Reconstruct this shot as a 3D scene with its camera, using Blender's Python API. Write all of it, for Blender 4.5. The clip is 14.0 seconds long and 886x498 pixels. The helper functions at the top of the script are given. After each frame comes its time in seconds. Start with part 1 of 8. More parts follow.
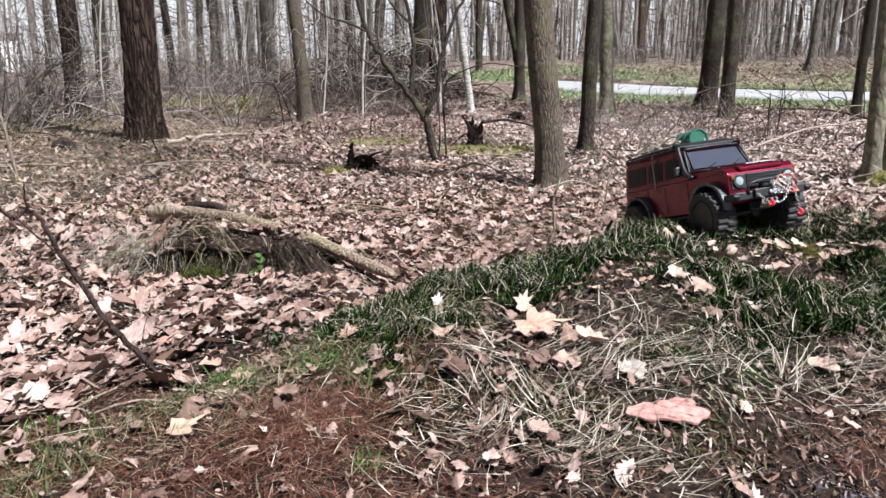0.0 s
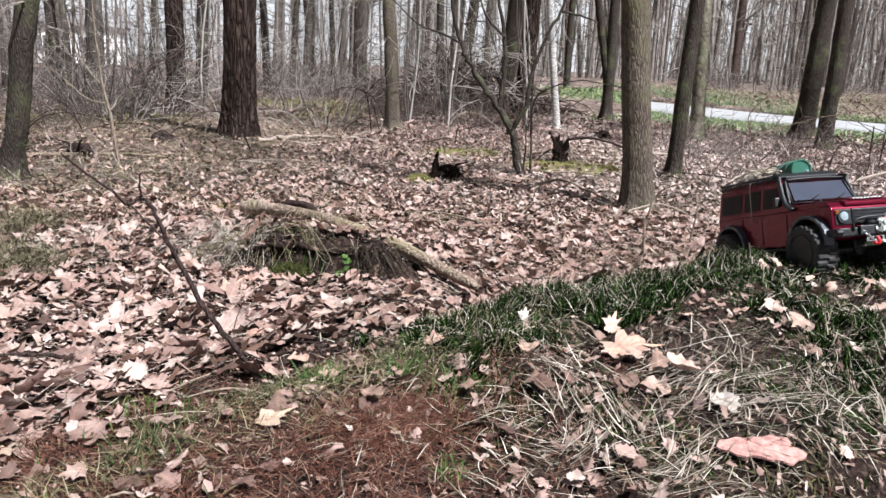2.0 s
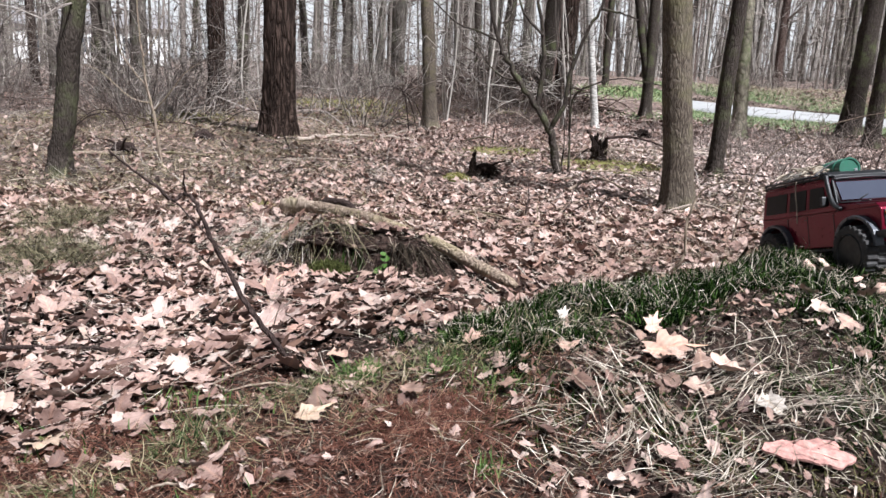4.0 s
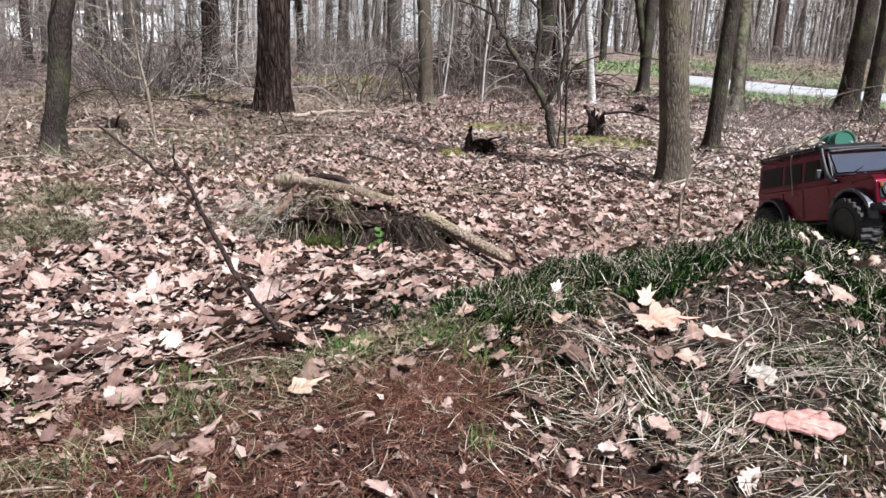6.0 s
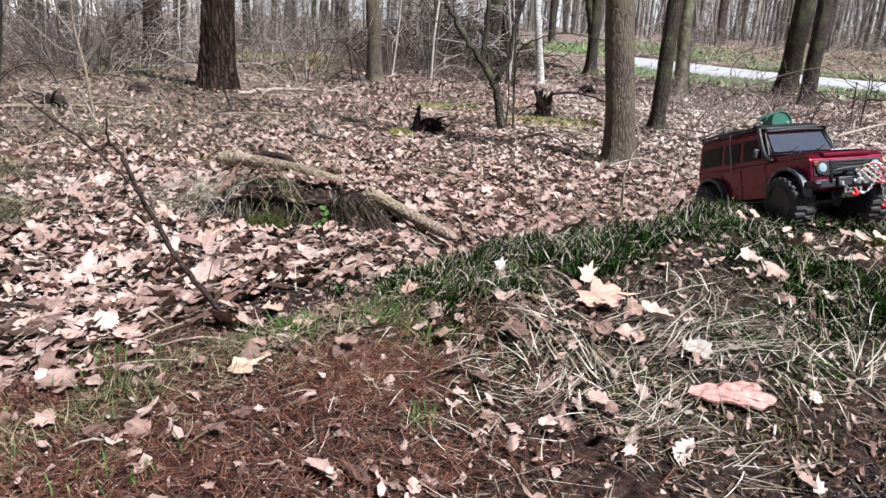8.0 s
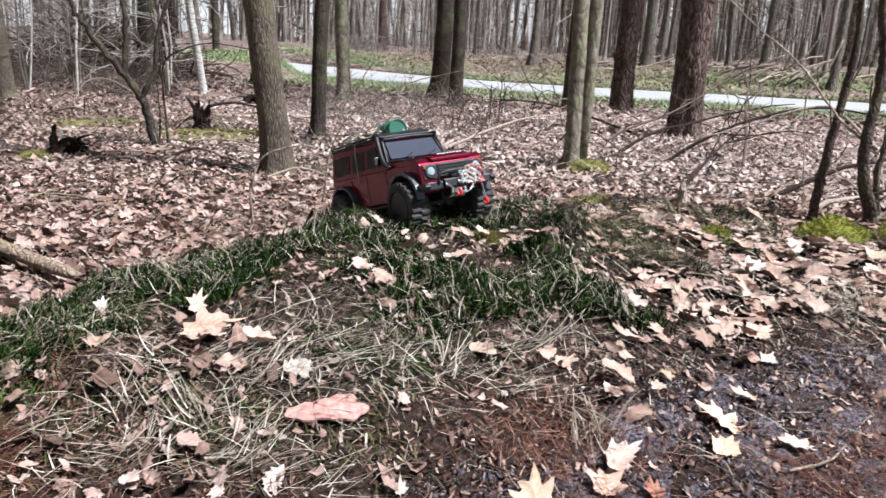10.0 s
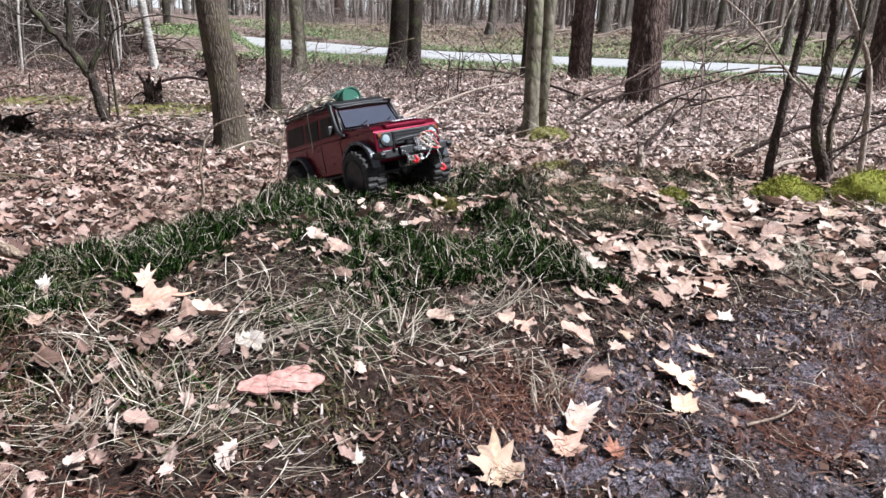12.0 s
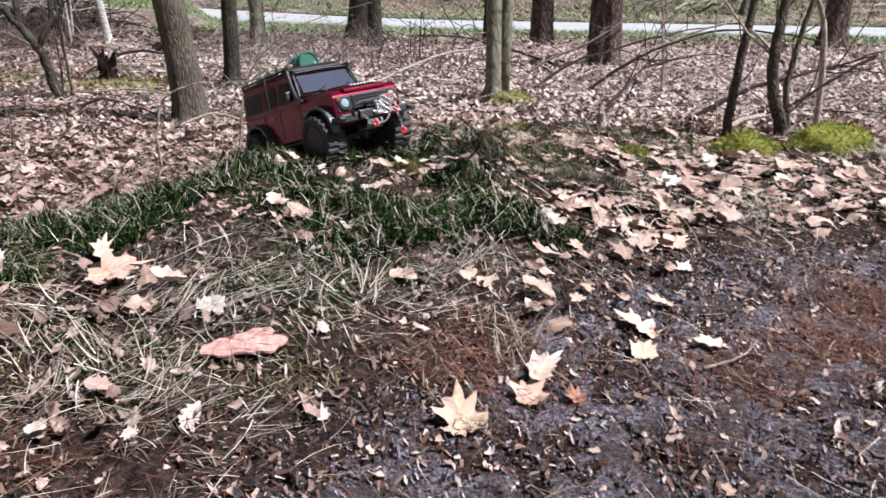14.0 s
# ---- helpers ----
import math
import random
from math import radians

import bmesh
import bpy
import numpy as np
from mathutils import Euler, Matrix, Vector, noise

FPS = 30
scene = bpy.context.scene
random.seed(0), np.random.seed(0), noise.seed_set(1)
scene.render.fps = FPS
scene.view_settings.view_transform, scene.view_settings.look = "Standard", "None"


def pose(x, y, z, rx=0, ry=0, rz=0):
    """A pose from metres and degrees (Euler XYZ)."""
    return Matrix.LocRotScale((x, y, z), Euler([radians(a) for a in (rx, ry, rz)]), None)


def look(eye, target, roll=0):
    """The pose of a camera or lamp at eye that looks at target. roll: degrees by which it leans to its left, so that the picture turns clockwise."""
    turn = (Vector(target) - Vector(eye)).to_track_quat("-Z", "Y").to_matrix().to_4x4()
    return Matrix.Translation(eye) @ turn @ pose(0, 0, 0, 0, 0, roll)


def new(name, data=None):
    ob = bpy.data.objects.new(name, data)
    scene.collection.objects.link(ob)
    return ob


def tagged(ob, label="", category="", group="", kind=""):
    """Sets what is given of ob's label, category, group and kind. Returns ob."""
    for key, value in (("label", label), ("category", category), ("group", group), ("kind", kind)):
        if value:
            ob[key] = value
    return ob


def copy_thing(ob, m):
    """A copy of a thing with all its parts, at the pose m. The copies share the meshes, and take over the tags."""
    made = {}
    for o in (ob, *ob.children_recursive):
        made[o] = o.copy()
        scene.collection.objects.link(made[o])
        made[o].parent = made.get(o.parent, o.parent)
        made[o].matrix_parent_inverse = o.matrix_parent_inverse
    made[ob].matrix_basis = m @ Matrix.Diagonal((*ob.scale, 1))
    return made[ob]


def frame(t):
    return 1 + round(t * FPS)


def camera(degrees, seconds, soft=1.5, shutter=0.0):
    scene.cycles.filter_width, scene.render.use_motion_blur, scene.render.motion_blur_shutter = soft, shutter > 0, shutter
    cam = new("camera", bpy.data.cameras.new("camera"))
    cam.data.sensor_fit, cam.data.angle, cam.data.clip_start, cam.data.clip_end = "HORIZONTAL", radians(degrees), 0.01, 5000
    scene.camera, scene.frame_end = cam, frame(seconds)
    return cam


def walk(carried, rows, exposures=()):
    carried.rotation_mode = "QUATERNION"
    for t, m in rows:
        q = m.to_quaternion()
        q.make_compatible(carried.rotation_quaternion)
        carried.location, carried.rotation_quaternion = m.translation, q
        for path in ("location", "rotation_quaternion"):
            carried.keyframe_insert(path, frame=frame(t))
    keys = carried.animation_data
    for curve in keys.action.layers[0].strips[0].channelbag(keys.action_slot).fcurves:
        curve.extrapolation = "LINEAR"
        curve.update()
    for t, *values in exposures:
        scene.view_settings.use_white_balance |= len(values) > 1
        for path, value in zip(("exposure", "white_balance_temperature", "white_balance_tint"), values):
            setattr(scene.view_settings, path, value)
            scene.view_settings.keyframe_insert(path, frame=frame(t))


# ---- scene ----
cam = camera(59.73, 14.0, shutter=0.2)
PATH = [
    (0, (0.1983, 0.1362, 0.7158), (0.1450, 2.0754, 0.2292), -0.919),
    (0.5, (0.1799, 0.1287, 0.7219), (0.0492, 2.0663, 0.2439), 0.004),
    (1, (0.1683, 0.1295, 0.7191), (-0.0413, 2.0629, 0.2523), 0.741),
    (1.5, (0.1693, 0.1307, 0.7171), (-0.0622, 2.0619, 0.2512), 1.187),
    (2, (0.1674, 0.1306, 0.7164), (-0.0752, 2.0620, 0.2573), 1.957),
    (2.5, (0.1636, 0.1302, 0.7166), (-0.1013, 2.0621, 0.2717), 2.592),
    (3, (0.1615, 0.1302, 0.7165), (-0.1311, 2.0580, 0.2715), 2.358),
    (5.5, (0.1653, 0.1357, 0.7046), (-0.1842, 2.0379, 0.1953), 1.499),
    (6, (0.1697, 0.1365, 0.7053), (-0.1548, 2.0402, 0.1850), 1.509),
    (6.5, (0.1737, 0.1381, 0.7019), (-0.1076, 2.0437, 0.1637), 1.888),
    (7, (0.1766, 0.1424, 0.6977), (-0.0635, 2.0465, 0.1350), 2.234),
    (7.2, (0.1766, 0.1412, 0.6982), (-0.0518, 2.0451, 0.1299), 2.320),
    (9.3, (0.2422, 0.1494, 0.7163), (0.3752, 2.0680, 0.1672), 1.659),
    (9.5, (0.2811, 0.1640, 0.7239), (0.5656, 2.0686, 0.1842), 1.712),
    (10, (0.3268, 0.1634, 0.7233), (0.9008, 2.0077, 0.2046), 2.244),
    (10.5, (0.3398, 0.1633, 0.7221), (0.9877, 1.9811, 0.1968), 1.417),
    (11, (0.3445, 0.1695, 0.7120), (0.9981, 1.9780, 0.1622), 1.351),
    (11.5, (0.3437, 0.1773, 0.7062), (0.9979, 1.9774, 0.1301), 1.550),
    (12, (0.3459, 0.1772, 0.7065), (1.0044, 1.9737, 0.1242), 1.433),
    (12.5, (0.3516, 0.1775, 0.7076), (1.0171, 1.9735, 0.1319), 1.496),
    (13, (0.3419, 0.1781, 0.7057), (0.9952, 1.9778, 0.1275), 1.209),
    (13.5, (0.3448, 0.1782, 0.7006), (0.9851, 1.9765, 0.1039), 1.030),
    (14, (0.3553, 0.1654, 0.6905), (1.0799, 1.9109, 0.0362), 0.232),
]
EXPOSURE = [(0, 0.95, 5740, 11), (7, 0.97, 5680, 11.5), (9.5, 0.99, 5690, 11), (11, 0.94, 5660, 11), (14, 0.9, 5640, 12.5)]
walk(cam, [(t, look(eye, target, roll)) for t, eye, target, roll in PATH], EXPOSURE)

# ---- light ----
world = bpy.data.worlds.new("hazy_sky")
world.use_nodes = True
scene.world = world
wt = world.node_tree
sky = wt.nodes.new("ShaderNodeTexSky")
sky.sky_type, sky.sun_disc = "NISHITA", False
sky.sun_elevation, sky.sun_rotation = radians(55), radians(130)
sky.air_density, sky.dust_density, sky.ozone_density = 1.0, 2.6, 1.0
pale = wt.nodes.new("ShaderNodeHueSaturation")
pale.inputs["Saturation"].default_value = 0.22
wt.links.new(sky.outputs[0], pale.inputs["Color"])
wt.links.new(pale.outputs[0], wt.nodes["Background"].inputs[0])
wt.nodes["Background"].inputs[1].default_value = 0.018
sun_data = bpy.data.lights.new("sun", "SUN")
sun_data.energy, sun_data.angle, sun_data.color = 6.0, radians(2.5), (1.0, 0.95, 0.88)
sun = new("sun", sun_data)
sun.matrix_world = look((5.0, -4.2, 9.3), (0, 0, 0))

HAZE = bpy.data.materials.new("pale_haze")
HAZE.use_nodes = True
HAZE.node_tree.nodes["Principled BSDF"].inputs["Base Color"].default_value = (0, 0, 0, 1)
HAZE.node_tree.nodes["Principled BSDF"].inputs["Emission Color"].default_value = (1.0, 0.985, 0.92, 1)
HAZE.node_tree.nodes["Principled BSDF"].inputs["Emission Strength"].default_value = 0.52

# ---- materials ----


def material(name):
    m = bpy.data.materials.new(name)
    m.use_nodes = True
    nt = m.node_tree
    return m, nt, nt.nodes["Principled BSDF"]


def link(nt, a, b):
    nt.links.new(a, b)


def coords(nt, scale=(1, 1, 1), kind="Object"):
    tc, mp = nt.nodes.new("ShaderNodeTexCoord"), nt.nodes.new("ShaderNodeMapping")
    link(nt, tc.outputs[kind], mp.inputs["Vector"])
    mp.inputs["Scale"].default_value = scale
    return mp.outputs[0]


def grain(nt, vec, scale, detail=4.0, rough=0.6):
    n = nt.nodes.new("ShaderNodeTexNoise")
    link(nt, vec, n.inputs["Vector"])
    n.inputs["Scale"].default_value, n.inputs["Detail"].default_value, n.inputs["Roughness"].default_value = scale, detail, rough
    return n.outputs[0]


def cells(nt, vec, scale, feature="F1", out="Distance"):
    n = nt.nodes.new("ShaderNodeTexVoronoi")
    n.feature = feature
    link(nt, vec, n.inputs["Vector"])
    n.inputs["Scale"].default_value = scale
    return n.outputs[out]


def ramp(nt, fac, stops):
    r = nt.nodes.new("ShaderNodeValToRGB")
    link(nt, fac, r.inputs[0])
    e = r.color_ramp.elements
    while len(e) < len(stops):
        e.new(0.5)
    for k, (at, col) in enumerate(stops):
        e[k].position = at
        e[k].color = (*col, 1) if len(col) == 3 else col
    return r.outputs[0]


def mix(nt, fac, a, b, blend="MIX"):
    n = nt.nodes.new("ShaderNodeMix")
    n.data_type, n.blend_type = "RGBA", blend
    for value, socket in ((fac, n.inputs[0]), (a, n.inputs[6]), (b, n.inputs[7])):
        if hasattr(value, "links"):
            link(nt, value, socket)
        else:
            socket.default_value = value if isinstance(value, float) else (*value, 1)
    return n.outputs[2]


def math_node(nt, op, a, b):
    n = nt.nodes.new("ShaderNodeMath")
    n.operation = op
    for value, socket in ((a, n.inputs[0]), (b, n.inputs[1])):
        if hasattr(value, "links"):
            link(nt, value, socket)
        else:
            socket.default_value = value
    return n.outputs[0]


def bumped(nt, bsdf, h, strength=0.5, distance=0.01):
    n = nt.nodes.new("ShaderNodeBump")
    n.inputs["Strength"].default_value, n.inputs["Distance"].default_value = strength, distance
    link(nt, h, n.inputs["Height"])
    link(nt, n.outputs[0], bsdf.inputs["Normal"])


def plain(name, col, rough=0.5, metal=0.0, vary=0.25, scale=30.0, bump=0.0, coat=0.0):
    """Paint, plastic, metal: a base colour with slight dirt and grain."""
    m, nt, b = material(name)
    v = coords(nt)
    n1 = grain(nt, v, scale)
    dark = tuple(c * (1 - vary) for c in col)
    light = tuple(min(1, c * (1 + vary * 0.6)) for c in col)
    link(nt, ramp(nt, n1, [(0.3, dark), (0.7, light)]), b.inputs["Base Color"])
    link(nt, ramp(nt, grain(nt, v, scale * 2.3), [(0.3, (rough * 0.8,) * 3), (0.7, (min(1, rough * 1.25),) * 3)]), b.inputs["Roughness"])
    b.inputs["Metallic"].default_value = metal
    b.inputs["Coat Weight"].default_value = coat
    if bump:
        bumped(nt, b, grain(nt, v, scale * 5), bump, 0.002)
    return m


def islands(name, stops, rough=0.7, grain_scale=60.0, bump=0.3, gloss=0.12):
    """Leaves, blades, needles: each piece takes its own tone."""
    m, nt, b = material(name)
    g = nt.nodes.new("ShaderNodeNewGeometry")
    base = ramp(nt, g.outputs["Random Per Island"], stops)
    v = coords(nt)
    spots = ramp(nt, grain(nt, v, grain_scale), [(0.3, (0.62, 0.6, 0.58)), (0.65, (1.1, 1.08, 1.06))])
    link(nt, mix(nt, 1.0, base, spots, "MULTIPLY"), b.inputs["Base Color"])
    b.inputs["Roughness"].default_value = rough
    b.inputs["Specular IOR Level"].default_value = gloss
    if bump:
        bumped(nt, b, grain(nt, v, grain_scale * 2.5), bump, 0.002)
    return m


def leaf_material(name, stops, single=True):
    """Dry leaves: a tone for each leaf, ribs along its own map, blotches and darker rims."""
    m, nt, b = material(name)
    if single:
        pick = nt.nodes.new("ShaderNodeObjectInfo").outputs["Random"]
    else:
        pick = nt.nodes.new("ShaderNodeNewGeometry").outputs["Random Per Island"]
    base = ramp(nt, pick, stops)
    v = coords(nt)
    uv = nt.nodes.new("ShaderNodeUVMap").outputs[0]
    sep = nt.nodes.new("ShaderNodeSeparateXYZ")
    link(nt, uv, sep.inputs[0])
    across = math_node(nt, "ABSOLUTE", math_node(nt, "SUBTRACT", sep.outputs[1], 0.5), 0.0)
    rib = ramp(nt, across, [(0.0, (1.25, 1.2, 1.12)), (0.025, (1.2, 1.16, 1.1)), (0.04, (1, 1, 1))])
    slant = math_node(nt, "SUBTRACT", math_node(nt, "MULTIPLY", sep.outputs[0], 9.0), math_node(nt, "MULTIPLY", across, 9.0))
    vein = ramp(nt, math_node(nt, "FRACT", slant, 0.0), [(0.0, (1.14, 1.12, 1.08)), (0.12, (1, 1, 1)), (0.5, (0.9, 0.88, 0.86)), (0.95, (1, 1, 1))])
    spots = ramp(nt, grain(nt, v, 48 if not single else 6, 5, 0.65), [(0.32, (0.6, 0.55, 0.52)), (0.5, (0.93, 0.91, 0.89)), (0.68, (1.12, 1.11, 1.09))])
    col = mix(nt, 1.0, mix(nt, 1.0, mix(nt, 1.0, base, spots, "MULTIPLY"), rib, "MULTIPLY"), vein, "MULTIPLY")
    if not single:
        patch = ramp(nt, grain(nt, v, 1.7, 4, 0.6), [(0.36, (0.74, 0.69, 0.67)), (0.5, (0.97, 0.95, 0.95)), (0.64, (1.16, 1.16, 1.18))])
        col = mix(nt, 1.0, col, patch, "MULTIPLY")
    link(nt, col, b.inputs["Base Color"])
    b.inputs["Roughness"].default_value = 0.6
    b.inputs["Specular IOR Level"].default_value = 0.15
    bumped(nt, b, math_node(nt, "ADD", grain(nt, v, 130 if not single else 12), math_node(nt, "FRACT", slant, 0.0)), 0.35, 0.002)
    return m


def bark(name, stops, stretch=0.22, scale=26.0, depth=0.02, moss=None, groove=0.6):
    m, nt, b = material(name)
    v = coords(nt, (1, 1, stretch))
    warp = nt.nodes.new("ShaderNodeTexNoise")
    link(nt, v, warp.inputs["Vector"])
    warp.inputs["Scale"].default_value, warp.inputs["Detail"].default_value = scale * 0.7, 4
    shift = nt.nodes.new("ShaderNodeVectorMath")
    shift.operation = "MULTIPLY_ADD"
    link(nt, warp.outputs["Color"], shift.inputs[0])
    shift.inputs[1].default_value = (1.6 / scale,) * 3
    link(nt, v, shift.inputs[2])
    fiss = cells(nt, shift.outputs[0], scale, "DISTANCE_TO_EDGE")
    fine = grain(nt, v, scale * 2.2, 6, 0.7)
    big = grain(nt, coords(nt), 2.6, 3)
    col = ramp(nt, fine, stops)
    crack = ramp(nt, fiss, [(0.0, (groove,) * 3), (0.2, (1, 1, 1))])
    col = mix(nt, 1.0, col, crack, "MULTIPLY")
    col = mix(nt, 1.0, col, ramp(nt, big, [(0.3, (0.72, 0.7, 0.68)), (0.7, (1.2, 1.2, 1.18))]), "MULTIPLY")
    if moss:
        col = mix(nt, ramp(nt, grain(nt, coords(nt), 5.5, 5), [(0.5, (0, 0, 0)), (0.68, (0.8, 0.8, 0.8))]), col, moss)
    link(nt, col, b.inputs["Base Color"])
    b.inputs["Roughness"].default_value = 0.9
    b.inputs["Specular IOR Level"].default_value = 0.06
    h = math_node(nt, "ADD", math_node(nt, "MULTIPLY", ramp(nt, fiss, [(0.0, (0, 0, 0)), (0.3, (1, 1, 1))]), 0.7), math_node(nt, "MULTIPLY", fine, 0.5))
    bumped(nt, b, h, 0.9, depth)
    return m


OAK = bark("oak_bark", [(0.3, (0.05, 0.039, 0.031)), (0.5, (0.115, 0.094, 0.075)), (0.72, (0.2, 0.172, 0.142))], 0.3, 62, 0.005, (0.115, 0.105, 0.06), 0.62)
DARK_OAK = bark("dark_oak_bark", [(0.3, (0.026, 0.021, 0.019)), (0.55, (0.06, 0.049, 0.042)), (0.75, (0.1, 0.086, 0.073))], 0.3, 58, 0.007, (0.085, 0.093, 0.045), 0.7)
PINE = bark("pine_bark", [(0.3, (0.026, 0.018, 0.015)), (0.52, (0.062, 0.042, 0.034)), (0.75, (0.110, 0.080, 0.066))], 0.16, 24, 0.05, None, 0.3)
RED_PINE = bark("red_pine_bark", [(0.3, (0.075, 0.05, 0.043)), (0.52, (0.165, 0.118, 0.103)), (0.75, (0.27, 0.215, 0.192))], 0.3, 30, 0.03, None, 0.4)
BIRCH = bark("birch_bark", [(0.3, (0.2, 0.185, 0.17)), (0.5, (0.5, 0.48, 0.455)), (0.8, (0.68, 0.665, 0.645))], 3.2, 9, 0.004)
BEECH = bark("smooth_grey_bark", [(0.3, (0.12, 0.105, 0.08)), (0.55, (0.22, 0.2, 0.155)), (0.75, (0.32, 0.3, 0.24))], 0.7, 14, 0.006, (0.13, 0.15, 0.07))
FAR_BARK = bark("far_bark", [(0.3, (0.105, 0.092, 0.08)), (0.55, (0.18, 0.158, 0.141)), (0.75, (0.255, 0.23, 0.208))], 0.25, 22, 0.02, (0.12, 0.13, 0.08))
# Pale tone puts the haze of distance into the far trunks' colour.
HAZE_BARK = bark("haze_pale_bark", [(0.3, (0.2, 0.18, 0.163)), (0.55, (0.3, 0.275, 0.252)), (0.75, (0.42, 0.4, 0.37))], 0.25, 12, 0.02)
TWIG = islands("twig_wood", [(0.0, (0.08, 0.065, 0.058)), (0.4, (0.17, 0.143, 0.13)), (0.75, (0.29, 0.26, 0.235)), (1.0, (0.5, 0.46, 0.42))], 0.85, 40)
DARK_TWIG = islands("dark_twig_wood", [(0.0, (0.045, 0.035, 0.032)), (0.5, (0.1, 0.075, 0.065)), (1.0, (0.18, 0.14, 0.12))], 0.8, 40)
STICK_BARK = bark("stick_bark", [(0.3, (0.028, 0.020, 0.018)), (0.55, (0.059, 0.042, 0.038)), (0.75, (0.105, 0.081, 0.070))], 0.4, 120, 0.004)
ROTTEN = bark("black_rotten_wood", [(0.3, (0.014, 0.01, 0.008)), (0.55, (0.036, 0.026, 0.021)), (0.75, (0.075, 0.057, 0.046))], 0.5, 60, 0.006)
DEADWOOD = bark("dead_wood", [(0.3, (0.17, 0.125, 0.095)), (0.5, (0.31, 0.245, 0.195)), (0.75, (0.46, 0.38, 0.31))], 0.2, 45, 0.006, (0.16, 0.145, 0.075))
PALE_STICK = bark("pale_stick", [(0.3, (0.26, 0.2, 0.16)), (0.5, (0.42, 0.35, 0.3)), (0.75, (0.52, 0.46, 0.4))], 0.3, 80, 0.003)
LEAF_STOPS = [(0.0, (0.065, 0.042, 0.036)), (0.17, (0.17, 0.112, 0.095)), (0.36, (0.33, 0.238, 0.205)), (0.58, (0.4, 0.312, 0.28)), (0.72, (0.235, 0.16, 0.138)), (0.88, (0.43, 0.37, 0.335)), (1.0, (0.33, 0.208, 0.168))]
# Paler copy of the leaf tones: sunlight on the open side put into colour.
OPEN_STOPS = [(0.0, (0.17, 0.128, 0.118)), (0.2, (0.37, 0.295, 0.27)), (0.45, (0.56, 0.475, 0.445)), (0.7, (0.44, 0.348, 0.32)), (0.9, (0.6, 0.54, 0.505)), (1.0, (0.42, 0.29, 0.248))]
LEAF = leaf_material("dry_oak_leaves", LEAF_STOPS, False)
OPEN_LEAF = leaf_material("sunlit_tone_leaves", OPEN_STOPS, False)
DRIFT_STOPS = [(0.0, (0.12, 0.08, 0.066)), (0.25, (0.31, 0.222, 0.182)), (0.5, (0.5, 0.392, 0.338)), (0.75, (0.36, 0.25, 0.2)), (1.0, (0.52, 0.45, 0.4))]
DRIFT_LEAF = leaf_material("tan_drift_leaves", DRIFT_STOPS, False)
LEAF_ONE = leaf_material("dry_oak_leaf", DRIFT_STOPS)
LEAF_TAN = leaf_material("tan_leaf", [(0.0, (0.43, 0.285, 0.225)), (1.0, (0.5, 0.35, 0.29))])
LEAF_PALE = leaf_material("pale_leaf", [(0.0, (0.36, 0.27, 0.2)), (1.0, (0.43, 0.34, 0.27))])
LEAF_WHITE = leaf_material("bleached_leaf", [(0.0, (0.41, 0.375, 0.34)), (1.0, (0.5, 0.46, 0.425))])
LEAF_ORANGE = leaf_material("orange_leaf", [(0.0, (0.5, 0.33, 0.24)), (1.0, (0.56, 0.4, 0.3))])
LEAF_DARK = leaf_material("dark_leaf", [(0.0, (0.2, 0.09, 0.06)), (1.0, (0.27, 0.13, 0.09))])
STRAW = islands("dead_grass", [(0.0, (0.09, 0.07, 0.055)), (0.35, (0.22, 0.185, 0.145)), (0.7, (0.38, 0.335, 0.275)), (1.0, (0.58, 0.53, 0.46))], 0.6, 30, bump=0.0)
DULL_STRAW = islands("old_dead_grass", [(0.0, (0.025, 0.02, 0.016)), (0.5, (0.075, 0.06, 0.047)), (0.85, (0.2, 0.17, 0.135)), (1.0, (0.38, 0.34, 0.28))], 0.7, 30, bump=0.0)
OLIVE_STRAW = islands("olive_dead_grass", [(0.0, (0.07, 0.06, 0.035)), (0.5, (0.17, 0.14, 0.085)), (0.8, (0.24, 0.215, 0.12)), (1.0, (0.38, 0.33, 0.24))], 0.8, 30, bump=0.0)
GREEN = islands("dark_green_grass", [(0.0, (0.001, 0.003, 0.001)), (0.5, (0.005, 0.012, 0.002)), (0.75, (0.014, 0.032, 0.005)), (0.92, (0.045, 0.088, 0.017)), (0.98, (0.08, 0.13, 0.04)), (1.0, (0.3, 0.28, 0.2))], 0.65, 30, bump=0.0, gloss=0.02)
FRESH = islands("fresh_grass", [(0.0, (0.03, 0.06, 0.012)), (0.6, (0.06, 0.12, 0.025)), (1.0, (0.15, 0.21, 0.07))], 0.55, 30, bump=0.0)
VERGE = islands("verge_grass", [(0.0, (0.1, 0.15, 0.07)), (0.5, (0.18, 0.25, 0.12)), (0.8, (0.28, 0.33, 0.18)), (1.0, (0.42, 0.4, 0.28))], 0.7, 20, bump=0.0)
NEEDLE = islands("pine_needles", [(0.0, (0.024, 0.01, 0.007)), (0.4, (0.085, 0.034, 0.023)), (0.85, (0.17, 0.078, 0.053)), (1.0, (0.3, 0.2, 0.145))], 0.6, 30, bump=0.0)
MOSS = islands("moss", [(0.0, (0.11, 0.125, 0.018)), (0.5, (0.23, 0.24, 0.04)), (1.0, (0.4, 0.38, 0.1))], 0.8, 40, bump=0.0)
DULL_MOSS = islands("dull_moss", [(0.0, (0.12, 0.12, 0.04)), (0.5, (0.22, 0.21, 0.07)), (1.0, (0.32, 0.29, 0.12))], 0.85, 40, bump=0.0)
